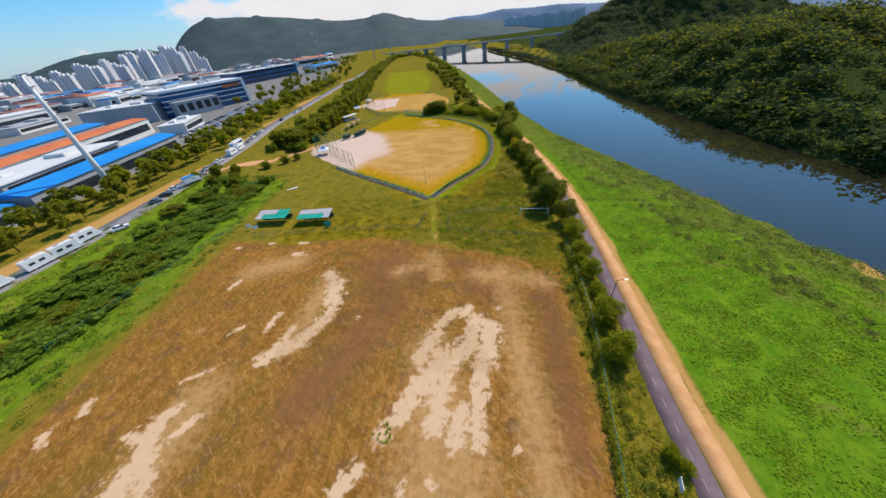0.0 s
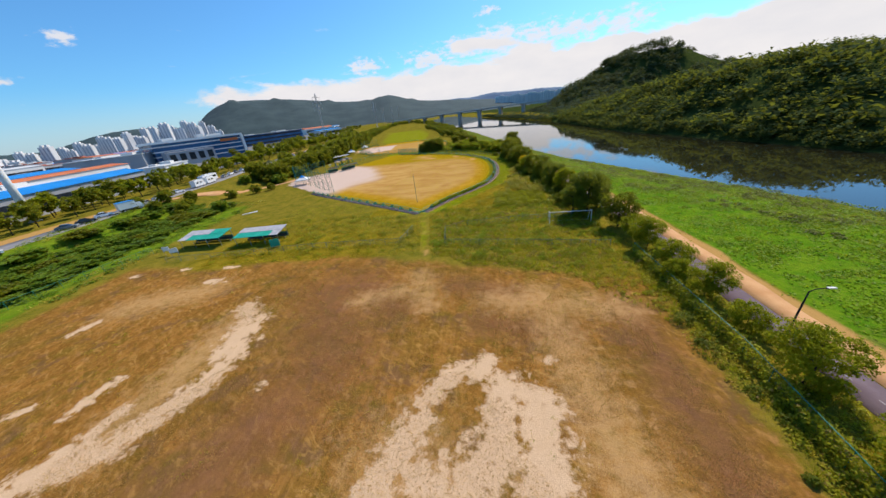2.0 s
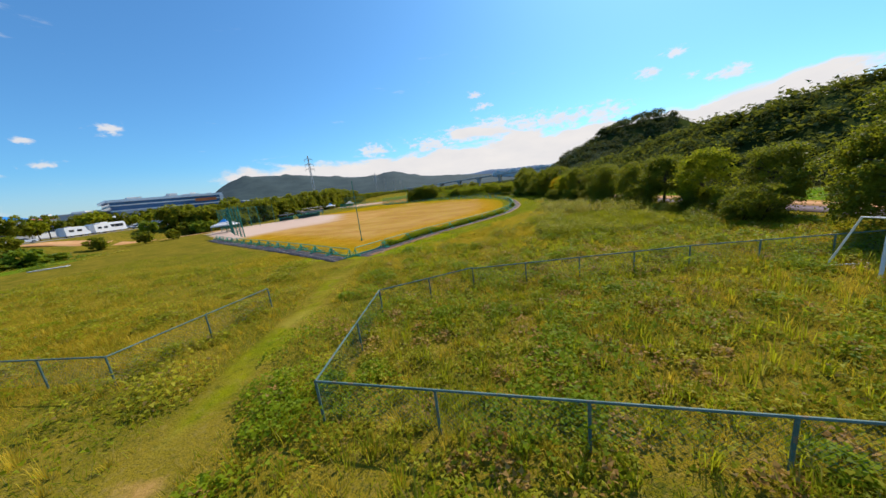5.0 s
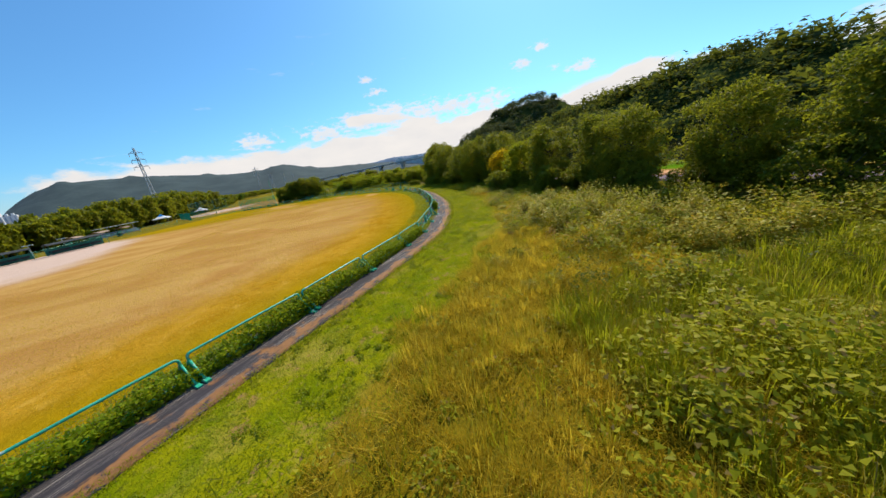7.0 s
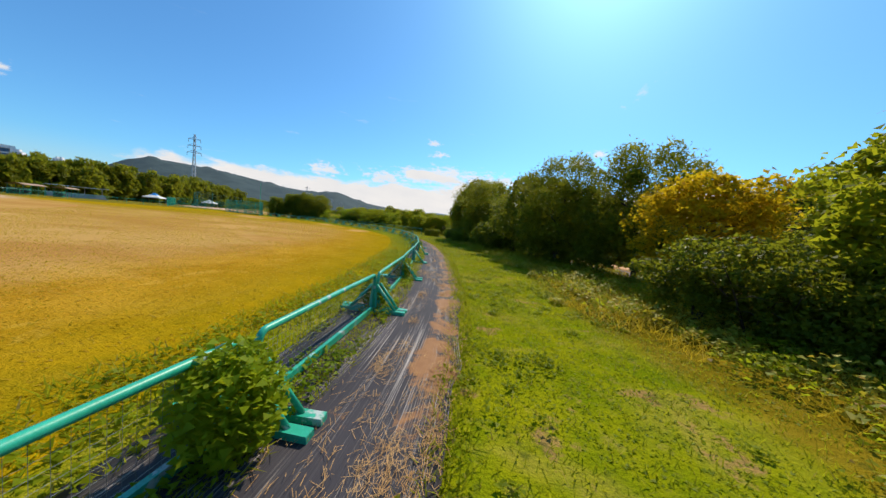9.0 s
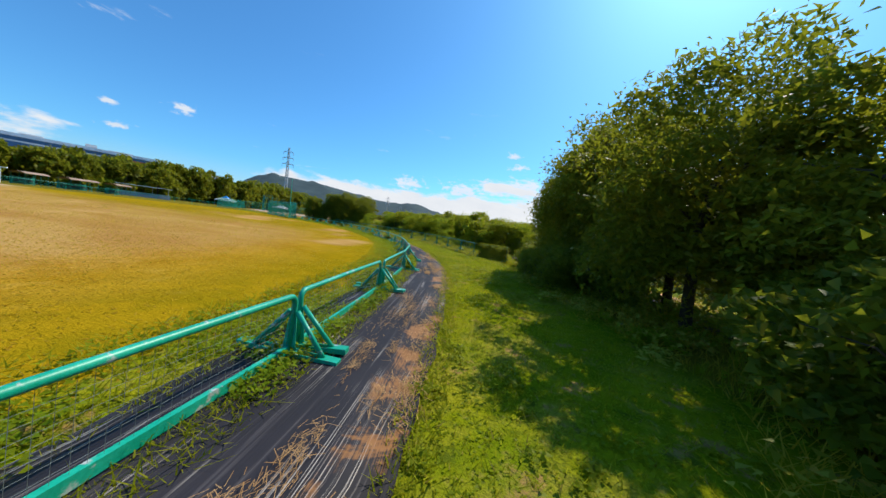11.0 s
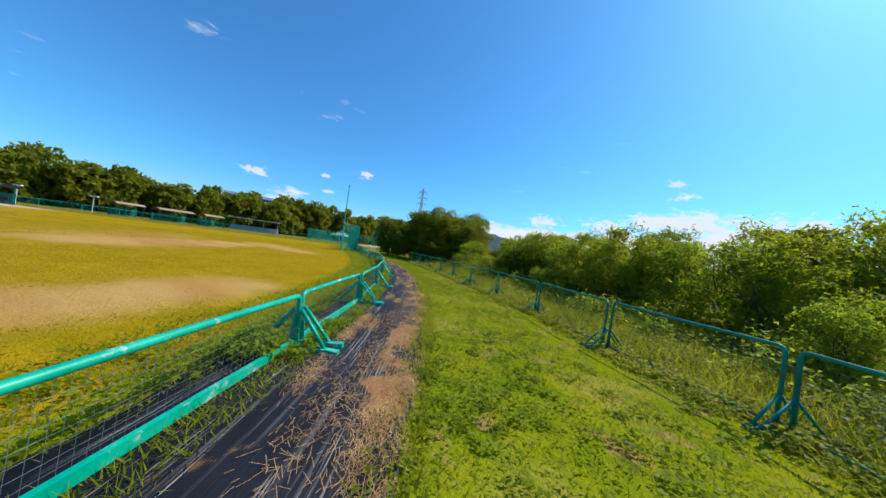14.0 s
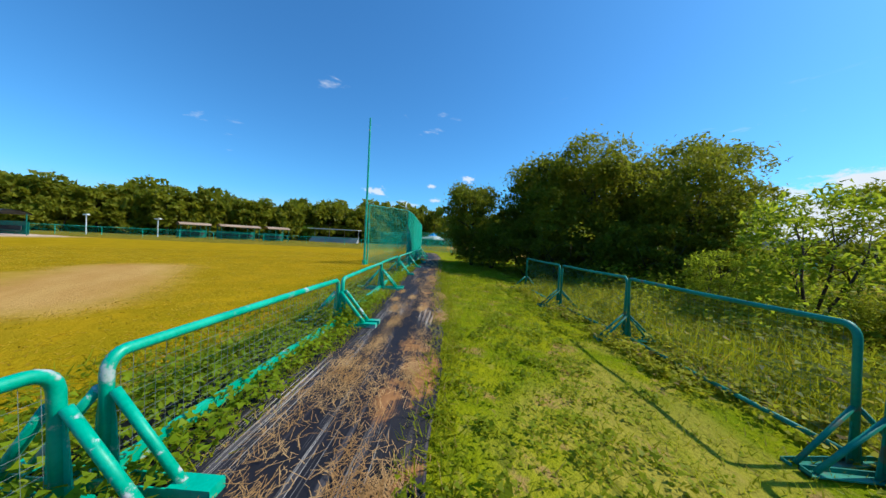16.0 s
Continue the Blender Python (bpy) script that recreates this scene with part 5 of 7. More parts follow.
weed_patch("weeds", g, mounds(g, 1100, -22, 24, 174, 222, past_fence), 110, 0.7, 0.55, 0.07, M_WEED, "tall weeds behind the lawn-side fence")
# dark leaf colour used here to put in the shadow behind the fence
weed_patch("weeds", g, mounds(g, 2600, -22, 14, 174, 214, lambda x, y: past_fence(x, y) & (seg_dist(x, y, ASIDE)[0] < 3.2)), 90, 0.5, 0.6, 0.06, M_LEAF_D, "dark green leafy weeds close behind the lawn-side fence")


def under_thicket(x, y):
    d, s = seg_dist(x, y, ASIDE)
    return (s > 0) & (d > 2.6 + 0.8 * lumps(x, y, 1.9, 2)) & (d < 9.5) & (y > 186)


weed_patch("undergrowth", g, mounds(g, 1500, -22, 16, 184, 222, under_thicket), 210, 0.9, 1.0, 0.085, M_LOCUST, "waist-high green undergrowth below the locust saplings")
weed_patch("undergrowth", g, mounds(g, 420, -22, 16, 184, 222, under_thicket), 150, 0.7, 1.1, 0.08, M_LEAF_D, "dark green undergrowth below the locust saplings")
for count, mat, label in ((330000, M_BLADE, "long green grass behind the lawn-side fence"), (22000, M_GOLD, "long dry grass behind the lawn-side fence")):
    c = mounds(g, count, -22, 14, 174, 222, lambda x, y: past_fence(x, y) & (seg_dist(x, y, ASIDE)[0] < 5.5))
    tall = 0.42 + 0.16 * lumps(c[:, 0], c[:, 1], 1.1, 3)
    stuff("tall_grass", *blades(g, np.c_[c, height(c[:, 0], c[:, 1])], tall, 0.018, 0.5), mat, label, "grass")


def fence_foot(x, y):
    d, s = seg_dist(x, y, ASIDE)
    return (d < 0.55) & (lumps(x, y, 0.9, 5) > -0.45)


weed_patch("weeds", g, mounds(g, 60000, -22, 14, 174, 214, fence_foot), 26, 0.24, 0.20, 0.05, M_WEED, "low leafy weeds at the foot of the lawn-side fence")


def flats(x, y):
    return ~inside(x, y, FIELD_RING) & (seg_dist(x, y, OUTFIELD)[0] > 4) & (seg_dist(x, y, FOUL)[0] > 3)


def overgrown(x, y):
    return flats(x, y) & (y > np.interp(x, [-50, -14, -6, -1, 2, 8, 16, 24], [73, 73, 72.5, 71, 68.5, 67, 64.5, 52])) & (np.abs(x + 5.0 + (y - 70) * 0.16) > 0.9)


weed_patch("weeds", g, mounds(g, 1300, -4, 26, 50, 97, overgrown), 80, 0.6, 0.38, 0.075, M_WEED, "green weed mounds on the fenced plot between pitch and ball field")
weed_patch("weeds", g, mounds(g, 190, -6, 26, 66, 97, overgrown), 300, 1.3, 0.7, 0.09, M_VINE, "green bramble mounds in the rough grass")
weed_patch("weeds", g, mounds(g, 110, -50, -8, 76, 97, overgrown), 260, 1.4, 0.55, 0.11, M_WEED, "low bramble mounds in the rough grass")
tussocks("tall_grass", g, mounds(g, 1800, -4, 26, 50, 97, overgrown), 24, 0.25, 0.55, 0.022, M_BLADE, "long green grass tussocks between pitch and ball field")
tussocks("golden_grass", g, mounds(g, 1500, -50, 24, 60, 97, overgrown), 22, 0.30, 0.42, 0.022, M_GOLD, "golden dry grass between pitch and ball field")
weed_patch("meadow_creeper", g, mounds(g, 2600, 35, 100, 10, 190, lambda x, y: (x > np.interp(y, [20, 107, 140, 212], [39, 37, 32, 17])) & (x < near_bank(y) - 1)), 58, 2.6, 0.10, 0.24, M_MEADOW,
           "bright green creeper mounds on the riverside meadow")

weed_patch("meadow_weeds", g, mounds(g, 1500, 40, 100, 14, 170, lambda x, y: (near_bank(y) - x > 1) & (near_bank(y) - x < 26 + 6 * lumps(x, y, 9, 2)) & (lumps(x, y, 5, 3) > -0.4)), 60, 1.5, 0.45, 0.22, M_OLIVE,
           "olive and brownish weed clumps along the river bank")


weed_patch("weeds", g, mounds(g, 900, -112, -62, 4, 124, lambda x, y: (x < -66.5 - 0.05 * (y - 40)) & (lumps(x, y, 6, 4) > -0.5)), 46, 1.7, 0.5, 0.24, M_THICKET,
           "green scrub and weeds on the flats beside the pitch")
weed_patch("weeds", g, mounds(g, 420, -112, -62, 4, 124, lambda x, y: (x < -66.5 - 0.05 * (y - 40)) & (lumps(x, y, 6, 4) < 0.4)), 40, 1.5, 0.35, 0.22, M_BRAMBLE,
           "yellowish weed clumps on the flats beside the pitch")


def verge(x, y):                       # between the pitch and the cycle path
    return (x > 23.2 + 0.03 * (y - 40) + 0.9 * lumps(x, y, 3, 2)) & (x < 30.0) & (y < 66)


weed_patch("weeds", g, mounds(g, 620, 20, 30, 2, 66, verge), 60, 0.7, 0.42, 0.12, M_WEED, "green weeds and creepers along the pitch-side fence")
weed_patch("weeds", g, mounds(g, 90, 21, 28, 2, 60, verge), 200, 1.0, 0.8, 0.12, M_LEAF_D, "dark green bramble mounds along the pitch-side fence")
tussocks("tall_grass", g, mounds(g, 900, 20, 30, 2, 66, verge), 22, 0.25, 0.5, 0.024, M_BLADE, "long green grass along the pitch-side fence")
tussocks("golden_grass", g, mounds(g, 420, 24, 30, 2, 66, verge), 20, 0.25, 0.4, 0.024, M_GOLD, "dry orange grass between fence and cycle path")
weed_patch("weeds", g, mounds(g, 260, -6, 26, 66, 97, overgrown), 60, 0.7, 0.4, 0.09, M_DEAD, "dry orange-brown dock and seed heads among the weeds")
weed_patch("weeds", g, mounds(g, 420, -50, 24, 68, 97, overgrown), 60, 0.9, 0.4, 0.10, M_CLOVER, "bright green weed clumps in the rough grass")
c = mounds(g, 110000, -50, 27, 60, 108, overgrown)
stuff("rough_grass", *blades(g, np.c_[c, height(c[:, 0], c[:, 1])], 0.26, 0.022, 0.6), M_BLADE, "rough grass between pitch and ball field", "grass")
c = mounds(g, 150000, -50, 27, 60, 100, overgrown)
c = c[lumps(c[:, 0], c[:, 1], 5, 2) > -0.15]
stuff("golden_grass", *blades(g, np.c_[c, height(c[:, 0], c[:, 1])], 0.34, 0.02, 0.6), M_GOLD, "dry golden grass patches between pitch and ball field", "grass")
c = mounds(g, 120000, -30, 21, 36, 71, lambda x, y: (lumps(x, y, 4, 5) > -0.1))
stuff("dead_grass", *blades(g, np.c_[c, height(c[:, 0], c[:, 1])], 0.15, 0.025, 0.9), M_DEAD, "dead brown grass on the worn pitch", "grass")


def on_pitch(x, y):
    return (y < 70) & (lumps(x, y, 6, 8) > -0.2)


tussocks("grass_tufts", g, mounds(g, 420, -45, 20, 22, 71, on_pitch), 22, 0.45, 0.14, 0.018, M_BLADE, "low green tufts on the worn pitch")
tussocks("grass_tufts", g, mounds(g, 1300, -45, 20, 22, 71, on_pitch), 14, 0.40, 0.10, 0.016, M_GOLD, "bleached dry tufts on the worn pitch")


def in_field(x, y):
    d = seg_dist(x, y, OUTFIELD)[0]
    bald = np.max([capsule(x, y, *c) for c in (((1.7, 169.6), (1.2, 173.8), 1.6), ((-6.6, 184.0), (-8.2, 187.4), 1.6), ((-19.5, 185.5), (-26.2, 193.5), 2.6), ((-23, 197), (-29, 197), 2.0))], 0)
    return inside(x, y, FIELD_RING) & (bald < 0.2) & (d > 1.0) & (d < 34) & (g.uniform(0, 1, len(x)) < np.interp(d, [1, 8, 34], [0.6, 0.9, 0.7])) & (lumps(x, y, 3.1, 4) + 0.6 * lumps(x, y, 0.9, 2) > -0.7)


c = mounds(g, 700000, -42, 11, 100, 216, in_field)
stuff("field_grass", *blades(g, np.c_[c, 0 * c[:, 0]], 0.022, 0.034, 2.2), M_FIELD, "thin golden grass on the sandy ball field", "grass")


# woods on the hill across the river
def forest():
    rng = np.random.default_rng(9)
    x, y = rng.uniform(60, 420, 9800), rng.uniform(-60, 720, 9800)
    keep = (x - far_bank(y) > hill_foot(y)) & (x - far_bank(y) < np.interp(y, [300, 480], [200, 330])) & (height(x, y) - height(x - 8, y) > -1.6)
    x, y = x[keep], y[keep]
    r = 2.3 + 4.6 * rng.uniform(0, 1, len(x)) ** 1.7
    # scrub along the bank
    by = rng.uniform(-40, 800, 1200)
    bx = far_bank(by) + rng.uniform(-1.5, 4.5, 1200) + np.where(rng.uniform(0, 1, 1200) < 0.2, rng.uniform(0, 1, 1200) * hill_foot(by), 0)
    x, y, r = np.r_[x, bx], np.r_[y, by], np.r_[r, rng.uniform(1.2, 3.0, 1200)]
    n = len(x)
    z = height(x, y)
    per = 84
    d = rng.normal(size=(n, per, 3))
    d /= np.linalg.norm(d, axis=2, keepdims=True)
    d[..., 2] = np.abs(d[..., 2]) * 1.0 - 0.15
    rag = rng.uniform(0.6, 1.1, (n, per, 1)) * (1 + 0.25 * np.sin(d[..., :1] * 5 + x[:, None, None]) * np.cos(d[..., 1:2] * 5 + y[:, None, None]))
    c = np.stack([x, y, z + r * 0.2], 1)[:, None, :] + d * r[:, None, None] * rag * (1, 1, 1.1)
    # beyond y 430 the leaves carry the painted haze tint
    for pick, mat, label in ((y < 430, M_LEAF_F, "dense dark green woods covering the hill"), (y >= 430, M_PEAK_HAZED, "woods on the far peak, tinted bluish green for haze")):
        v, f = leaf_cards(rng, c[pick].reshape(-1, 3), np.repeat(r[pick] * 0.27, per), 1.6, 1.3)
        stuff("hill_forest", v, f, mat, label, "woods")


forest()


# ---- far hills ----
# aerial haze is painted into both base colours, stronger on the ridges
M_HILL_HAZED = surf("haze_tinted_far_woods", (0.026, 0.050, 0.054), (0.044, 0.074, 0.074), 0.012, 0.95, 0.0, 0.12, 0.5)
M_RIDGE_HAZED = surf("haze_tinted_far_ridge", (0.10, 0.17, 0.26), (0.13, 0.20, 0.29), 0.004, 1.0, 0.0, 0.02, 0.5)


def far_hill(name, profile, reach, deep, mat, label, seed):
    """A long wooded hill seen across the plain: crest angles over bearings, at a given reach."""
    rng = np.random.default_rng(seed)
    az = np.arange(profile[0][0], profile[-1][0] + 0.01, 0.35)
    el = np.interp(az, [p[0] for p in profile], [p[1] for p in profile])
    el = np.convolve(np.pad(el, 4, "edge"), np.ones(9) / 9, "valid") + 0.05 * np.cumsum(rng.normal(0, 0.25, len(az))) * 0.25 + rng.normal(0, 0.018, len(az))
    rows = []
    for k, f in ((-1.0, 0.0), (-0.75, 0.3), (-0.5, 0.58), (-0.3, 0.78), (-0.12, 0.94), (0.0, 1.0), (0.4, 0.6), (1.0, 0.0)):
        r = reach + deep * k + 0 * az
        top = np.maximum(reach * np.tan(np.radians(el)) + 25, 0)
        z = top * f * (1 + (0.05 * np.sin(az * 0.9 + k * 9) + 0.03 * np.sin(az * 2.3 - k * 14) if 0 < f < 0.95 else 0)) - 6 * (f == 0)
        rows.append(np.stack([5 + r * np.sin(np.radians(az)), 20 + r * np.cos(np.radians(az)), z], 1))
    n = len(az)
    v = np.concatenate(rows)
    f = [(k * n + i, k * n + i + 1, (k + 1) * n + i + 1, (k + 1) * n + i) for k in range(len(rows) - 1) for i in range(n - 1)]
    return tagged(part(name, from_arrays(name, v, f, mat, True), None), label, "hill", kind="structure")


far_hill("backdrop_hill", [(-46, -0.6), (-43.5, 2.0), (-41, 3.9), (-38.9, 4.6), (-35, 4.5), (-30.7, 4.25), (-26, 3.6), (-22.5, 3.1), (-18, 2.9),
                           (-15.8, 3.4), (-14.4, 3.5), (-12.5, 2.6), (-8.5, 1.8), (-4, 1.5), (1.1, 1.0), (5, 0.5), (9, -0.6)], 2300, 800, M_HILL_HAZED,
         "long wooded hill beyond the town, dark green tinted with haze", 3)
far_hill("backdrop_hill", [(-70, 0.3), (-64, 1.0), (-58, 0.7), (-54, 1.9), (-50, 2.3), (-46, 2.0), (-42, 1.0)], 2700, 500, M_HILL_HAZED, "low wooded hill behind the apartment towers, tinted with haze", 5)
far_hill("backdrop_ridge", [(-12, 0.8), (-8, 1.3), (-4, 1.7), (-1, 1.5), (3, 1.9), (7, 1.6), (11, 1.6), (16, 1.1), (22, 0.6)], 4200, 280, M_RIDGE_HAZED, "mountain ridge on the horizon, coloured pale blue for haze", 8)
far_hill("backdrop_ridge", [(22, 0.2), (28, 0.9), (34, 1.1), (40, 0.7), (46, 0.9), (56, 0.6), (66, 0.2)], 1150, 280, M_RIDGE_HAZED, "mountains behind the riverside hill, coloured pale blue for haze", 9)


# ---- buildings ----
M_TOWER = surf("pale_tower_wall", (0.66, 0.65, 0.64), (0.76, 0.75, 0.73), 0.02, 0.8, vary=0.12)
M_TOWER_SIDE = surf("tower_dark_bays", (0.36, 0.38, 0.42), (0.44, 0.46, 0.50), 0.03, 0.6, vary=0.12)
M_BLUE = surf("blue_roof_sheet", (0.0, 0.19, 0.55), (0.01, 0.26, 0.66), 0.08, 0.4, 0.0, 3, 0.01)
M_GREY = surf("grey_cladding", (0.30, 0.31, 0.33), (0.40, 0.41, 0.43), 0.05, 0.6)
M_PALE = surf("pale_cladding", (0.58, 0.58, 0.56), (0.68, 0.68, 0.66), 0.05, 0.6)
M_ORANGE = surf("orange_roof", (0.55, 0.13, 0.03), (0.64, 0.19, 0.05), 0.08, 0.6)
M_RED = surf("dull_red_roof", (0.33, 0.11, 0.08), (0.42, 0.17, 0.12), 0.06, 0.7)
M_GLASS = surf("blue_glass_wall", (0.01, 0.06, 0.16), (0.02, 0.10, 0.24), 0.06, 0.15, 0.0, 1.0, 0.002, spec=0.6)
M_DARKGLASS = surf("dark_window_glass", (0.015, 0.02, 0.03), (0.03, 0.04, 0.05), 0.3, 0.12, spec=0.6)


def tower(az, dist, top, wide, turn, group):
    x, y = 5 + dist * math.sin(radians(az)), 20 + dist * math.cos(radians(az))
    ob = thing("apartment_tower", "pale high-rise apartment slab with dark bays", "apartment building", group, pose(x, y, 0, 0, 0, turn))
    body = Mesh().box(0, 0, -1, wide, 14, top).box(-wide * 0.22, 0, top - 1, wide * 0.2, 8, 5).box(wide * 0.22, 0, top - 1, wide * 0.2, 8, 5)
    part("wall", body, M_TOWER, ob)
    for k in (-0.34, 0.0, 0.34):
        part("window_bay", Mesh().box(wide * k, 0, 4, wide * 0.13, 14.5, top - 8), M_TOWER_SIDE, ob)
    return ob


r4 = np.random.default_rng(44)
for i in range(30):
    az = -62 + i * 0.72 + r4.normal(0, 0.12)
    el = float(np.interp(az, [-62, -58, -54.8, -52, -50, -48.3, -46, -44, -42, -41], [0.4, 1.1, 1.1, 1.9, 1.5, 2.4, 2.3, 2.5, 1.9, 1.4])) - (i % 3) * 0.35
    d = 1250 + r4.uniform(0, 330)
    tower(az, d, 27 + d * math.tan(radians(el)), r4.uniform(16, 26), 20 + r4.normal(0, 10), "apartment towers beyond the works")
for i in range(17):
    az = 3.6 + i * 0.66
    tower(az, 1900, 24 + 1900 * math.tan(radians(1.0 + 0.16 * math.sin(i * 1.7))), 24, r4.normal(0, 8), "apartment towers beyond the bridge")
for az, el in ((31.0, 1.6), (31.8, 1.8), (32.6, 1.5), (33.4, 1.1), (43.2, 0.6), (44.0, 0.8), (45.0, 0.7), (45.8, 0.6)):
    tower(az, 1000, 24 + 1000 * math.tan(radians(el)), 13, 30, "apartment towers behind the wooded hill")


def block(name, x, y, turn, length, depth, h, wall, roof, label, category, windows=0, ridge=0.0, over=0.6, z=3.7, group=""):
    """A works building: walls, a roof slab or low gable that overhangs, and bands of windows on both long sides."""
    ob = thing(name, label, category, group, pose(x, y, z, 0, 0, turn))
    part("wall", Mesh().box(0, 0, -1.0, length, depth, h + 1.0), wall, ob)
    hl, hd = length / 2 + over, depth / 2 + over
    if ridge:
        rf = Mesh().add([(-hl, -hd, h), (hl, -hd, h), (hl, hd, h), (-hl, hd, h), (-hl, 0, h + ridge), (hl, 0, h + ridge)],
                        [(0, 1, 5, 4), (2, 3, 4, 5), (1, 2, 5), (3, 0, 4), (3, 2, 1, 0)])
    else:
        rf = Mesh().box(0, 0, h + 0.003, length + 2 * over, depth + 2 * over, 0.45).box(length * 0.2, 0, h + 0.45, length * 0.16, depth * 0.4, 1.6).box(-length * 0.25, depth * 0.1, h + 0.45, length * 0.08, depth * 0.25, 1.1)
    part("roof", rf, roof, ob)
    for k in range(windows):
        zz = h * (k + 0.5) / windows
        for s in (-1, 1):
            win = part("window", Mesh().box(0, s * depth / 2, zz - h * 0.10 / windows * 2, length * 0.94, 0.3, h * 0.42 / windows), M_DARKGLASS, ob)
    return ob


WORKS = "works buildings beside the road"
block("factory", -163, 122, 100, 76, 17, 8.0, M_GREY, M_BLUE, "long grey works shed with a bright blue sheet roof", "factory", 1, 1.8, z=3.7, group=WORKS)
block("factory", -160, 62, 100, 38, 24, 6.5, M_GREY, M_BLUE, "grey works hall with a blue roof beside the trees", "factory", 1, 2.0, z=3.7, group=WORKS)
block("factory", -196, 122, 104, 60, 24, 8.2, M_GREY, M_PALE, "grey works hall with dark window wall", "factory", 2, z=3.7, group=WORKS)
block("factory", -230, 160, 104, 100, 20, 9.6, M_PALE, M_ORANGE, "pale works hall edged with an orange roof", "factory", 1, 1.2, z=3.7, group=WORKS)
block("factory", -256, 150, 104, 100, 22, 10.4, M_GREY, M_BLUE, "grey works hall with a blue roof behind the orange one", "factory", 1, 1.6, z=3.7, group=WORKS)
block("factory", -208, 212, 112, 30, 16, 6, M_PALE, M_PALE, "small pale works building with a flat roof", "factory", 1, z=3.7, group=WORKS)


def glass_hall():
    """The long office hall: dark blue glazing in storeys within a white frame, with a grey wing."""
    ob = thing("office_building", "long modern office building of blue glass in a white frame", "office building", WORKS, pose(-271, 305, 4.5, 0, 0, 61.6))
    L, D, Hh = 72.0, 38.0, 19.5
    part("wall", Mesh().box(0, 0, -1, L - 1, D, Hh), M_GLASS, ob)
    fr = Mesh().box(0, 0, Hh - 1.0, L + 3, D + 3, 1.8).box(L / 2 + 0.8, 0, -1, 2.2, D + 3, Hh + 0.2)
    part("white_frame", fr, M_WHITE, ob)
    for k in range(1, 5):
        part("floor_band", Mesh().box(0, 0, k * 4.0 - 0.5, L, D + 0.8, 0.9), M_PALE, ob)
    part("orange_panel", Mesh().box(L * 0.34, -D / 2 - 0.2, Hh - 5.2, 16, 0.8, 2.4), M_ORANGE, ob)
    wing = part("wing", Mesh().box(-14, -D / 2 - 7, -1, 36, 14, 12), M_GREY, ob)
    for x in (-28, -21, -14, -7, 0):
        part("window", Mesh().box(x, -D / 2 - 14, 3.0, 4.4, 0.4, 6), M_DARKGLASS, wing)
    for px, py, sx, sy, sz in ((-18, 4, 9, 8, 2.4), (6, -4, 5, 5, 3), (20, 3, 12, 7, 2)):
        part("roof_plant", Mesh().box(px, py, Hh + 0.8, sx, sy, sz), M_PALE, ob)
    return ob


glass_hall()
block("office_building", -305, 262, 22, 54, 36, 13.5, M_GREY, M_PALE, "grey clad works office with flat pale roof", "office building", 0, group=WORKS)
block("factory", -372, 560, 70, 120, 40, 17, M_GLASS, M_PALE, "blue glazed works building with pale flat roof", "factory", 3, group=WORKS)
block("factory", -300, 640, 70, 60, 30, 10, M_PALE, M_BLUE, "pale works hall with blue roof by the far trees", "factory", 1, 1.5, group=WORKS)
block("factory", -455, 900, 60, 90, 30, 14, M_PALE, M_ORANGE, "far works hall with orange roof", "factory", 1, 3.0, group=WORKS)
for i in range(230):
    az, d = r4.uniform(-78, -19), r4.uniform(360, 1500)
    x, y = 5 + d * math.sin(radians(az)), 20 + d * math.cos(radians(az))
    limit = float(np.interp(y, [0, 200, 500, 1000, 1500], [-330, -400, -430, -470, -560]))
    if x > limit - 30:
        continue
    roof = [M_PALE, M_GREY, M_BLUE, M_RED, M_PALE, M_GREY, M_ORANGE][int(r4.integers(0, 7))]
    wall = [M_PALE, M_GREY, M_TOWER, M_PALE][int(r4.integers(0, 4))]
    block("town_building", x, y, 100 + r4.normal(0, 12), r4.uniform(24, 75), r4.uniform(18, 38), r4.uniform(6, 15), wall, roof,
          "low town building with a sheet roof", "building", 1, float(r4.choice([0, 1.5])), group="low town buildings")


# ---- bridge, pylons, mast ----
M_CONCRETE = surf("concrete", (0.30, 0.30, 0.29), (0.40, 0.39, 0.37), 0.06, 0.9)
bridge = thing("road_bridge", "grey concrete road bridge on piers across the river", "bridge")
B0, B1 = Vector((-230, 835, 9)), Vector((200, 624, 19))
part("deck", Mesh().add([B0 + Vector((0, 0, 0)), B1, B1 + Vector((6, 12, 0)), B0 + Vector((6, 12, 0)), B0 + Vector((0, 0, 1.7)), B1 + Vector((0, 0, 1.7)), B1 + Vector((6, 12, 1.7)), B0 + Vector((6, 12, 1.7))],
                        [(3, 2, 1, 0), (4, 5, 6, 7), (0, 1, 5, 4), (1, 2, 6, 5), (2, 3, 7, 6), (3, 0, 4, 7)]), M_CONCRETE, bridge)
part("parapet", Mesh().rod(B0 + Vector((0, 0, 2.1)), B1 + Vector((0, 0, 2.1)), 0.3), M_PALE, bridge)
for k in np.linspace(0.05, 0.95, 10):
    p = B0.lerp(B1, float(k)) + Vector((3, 6, 0))
    pier = Mesh().box(p.x, p.y, -6, 5, 9, p.z + 4.0, -26).box(p.x, p.y, p.z - 2.2, 8, 12, 2.2, -26)
    part("pier", pier, M_CONCRETE, bridge)


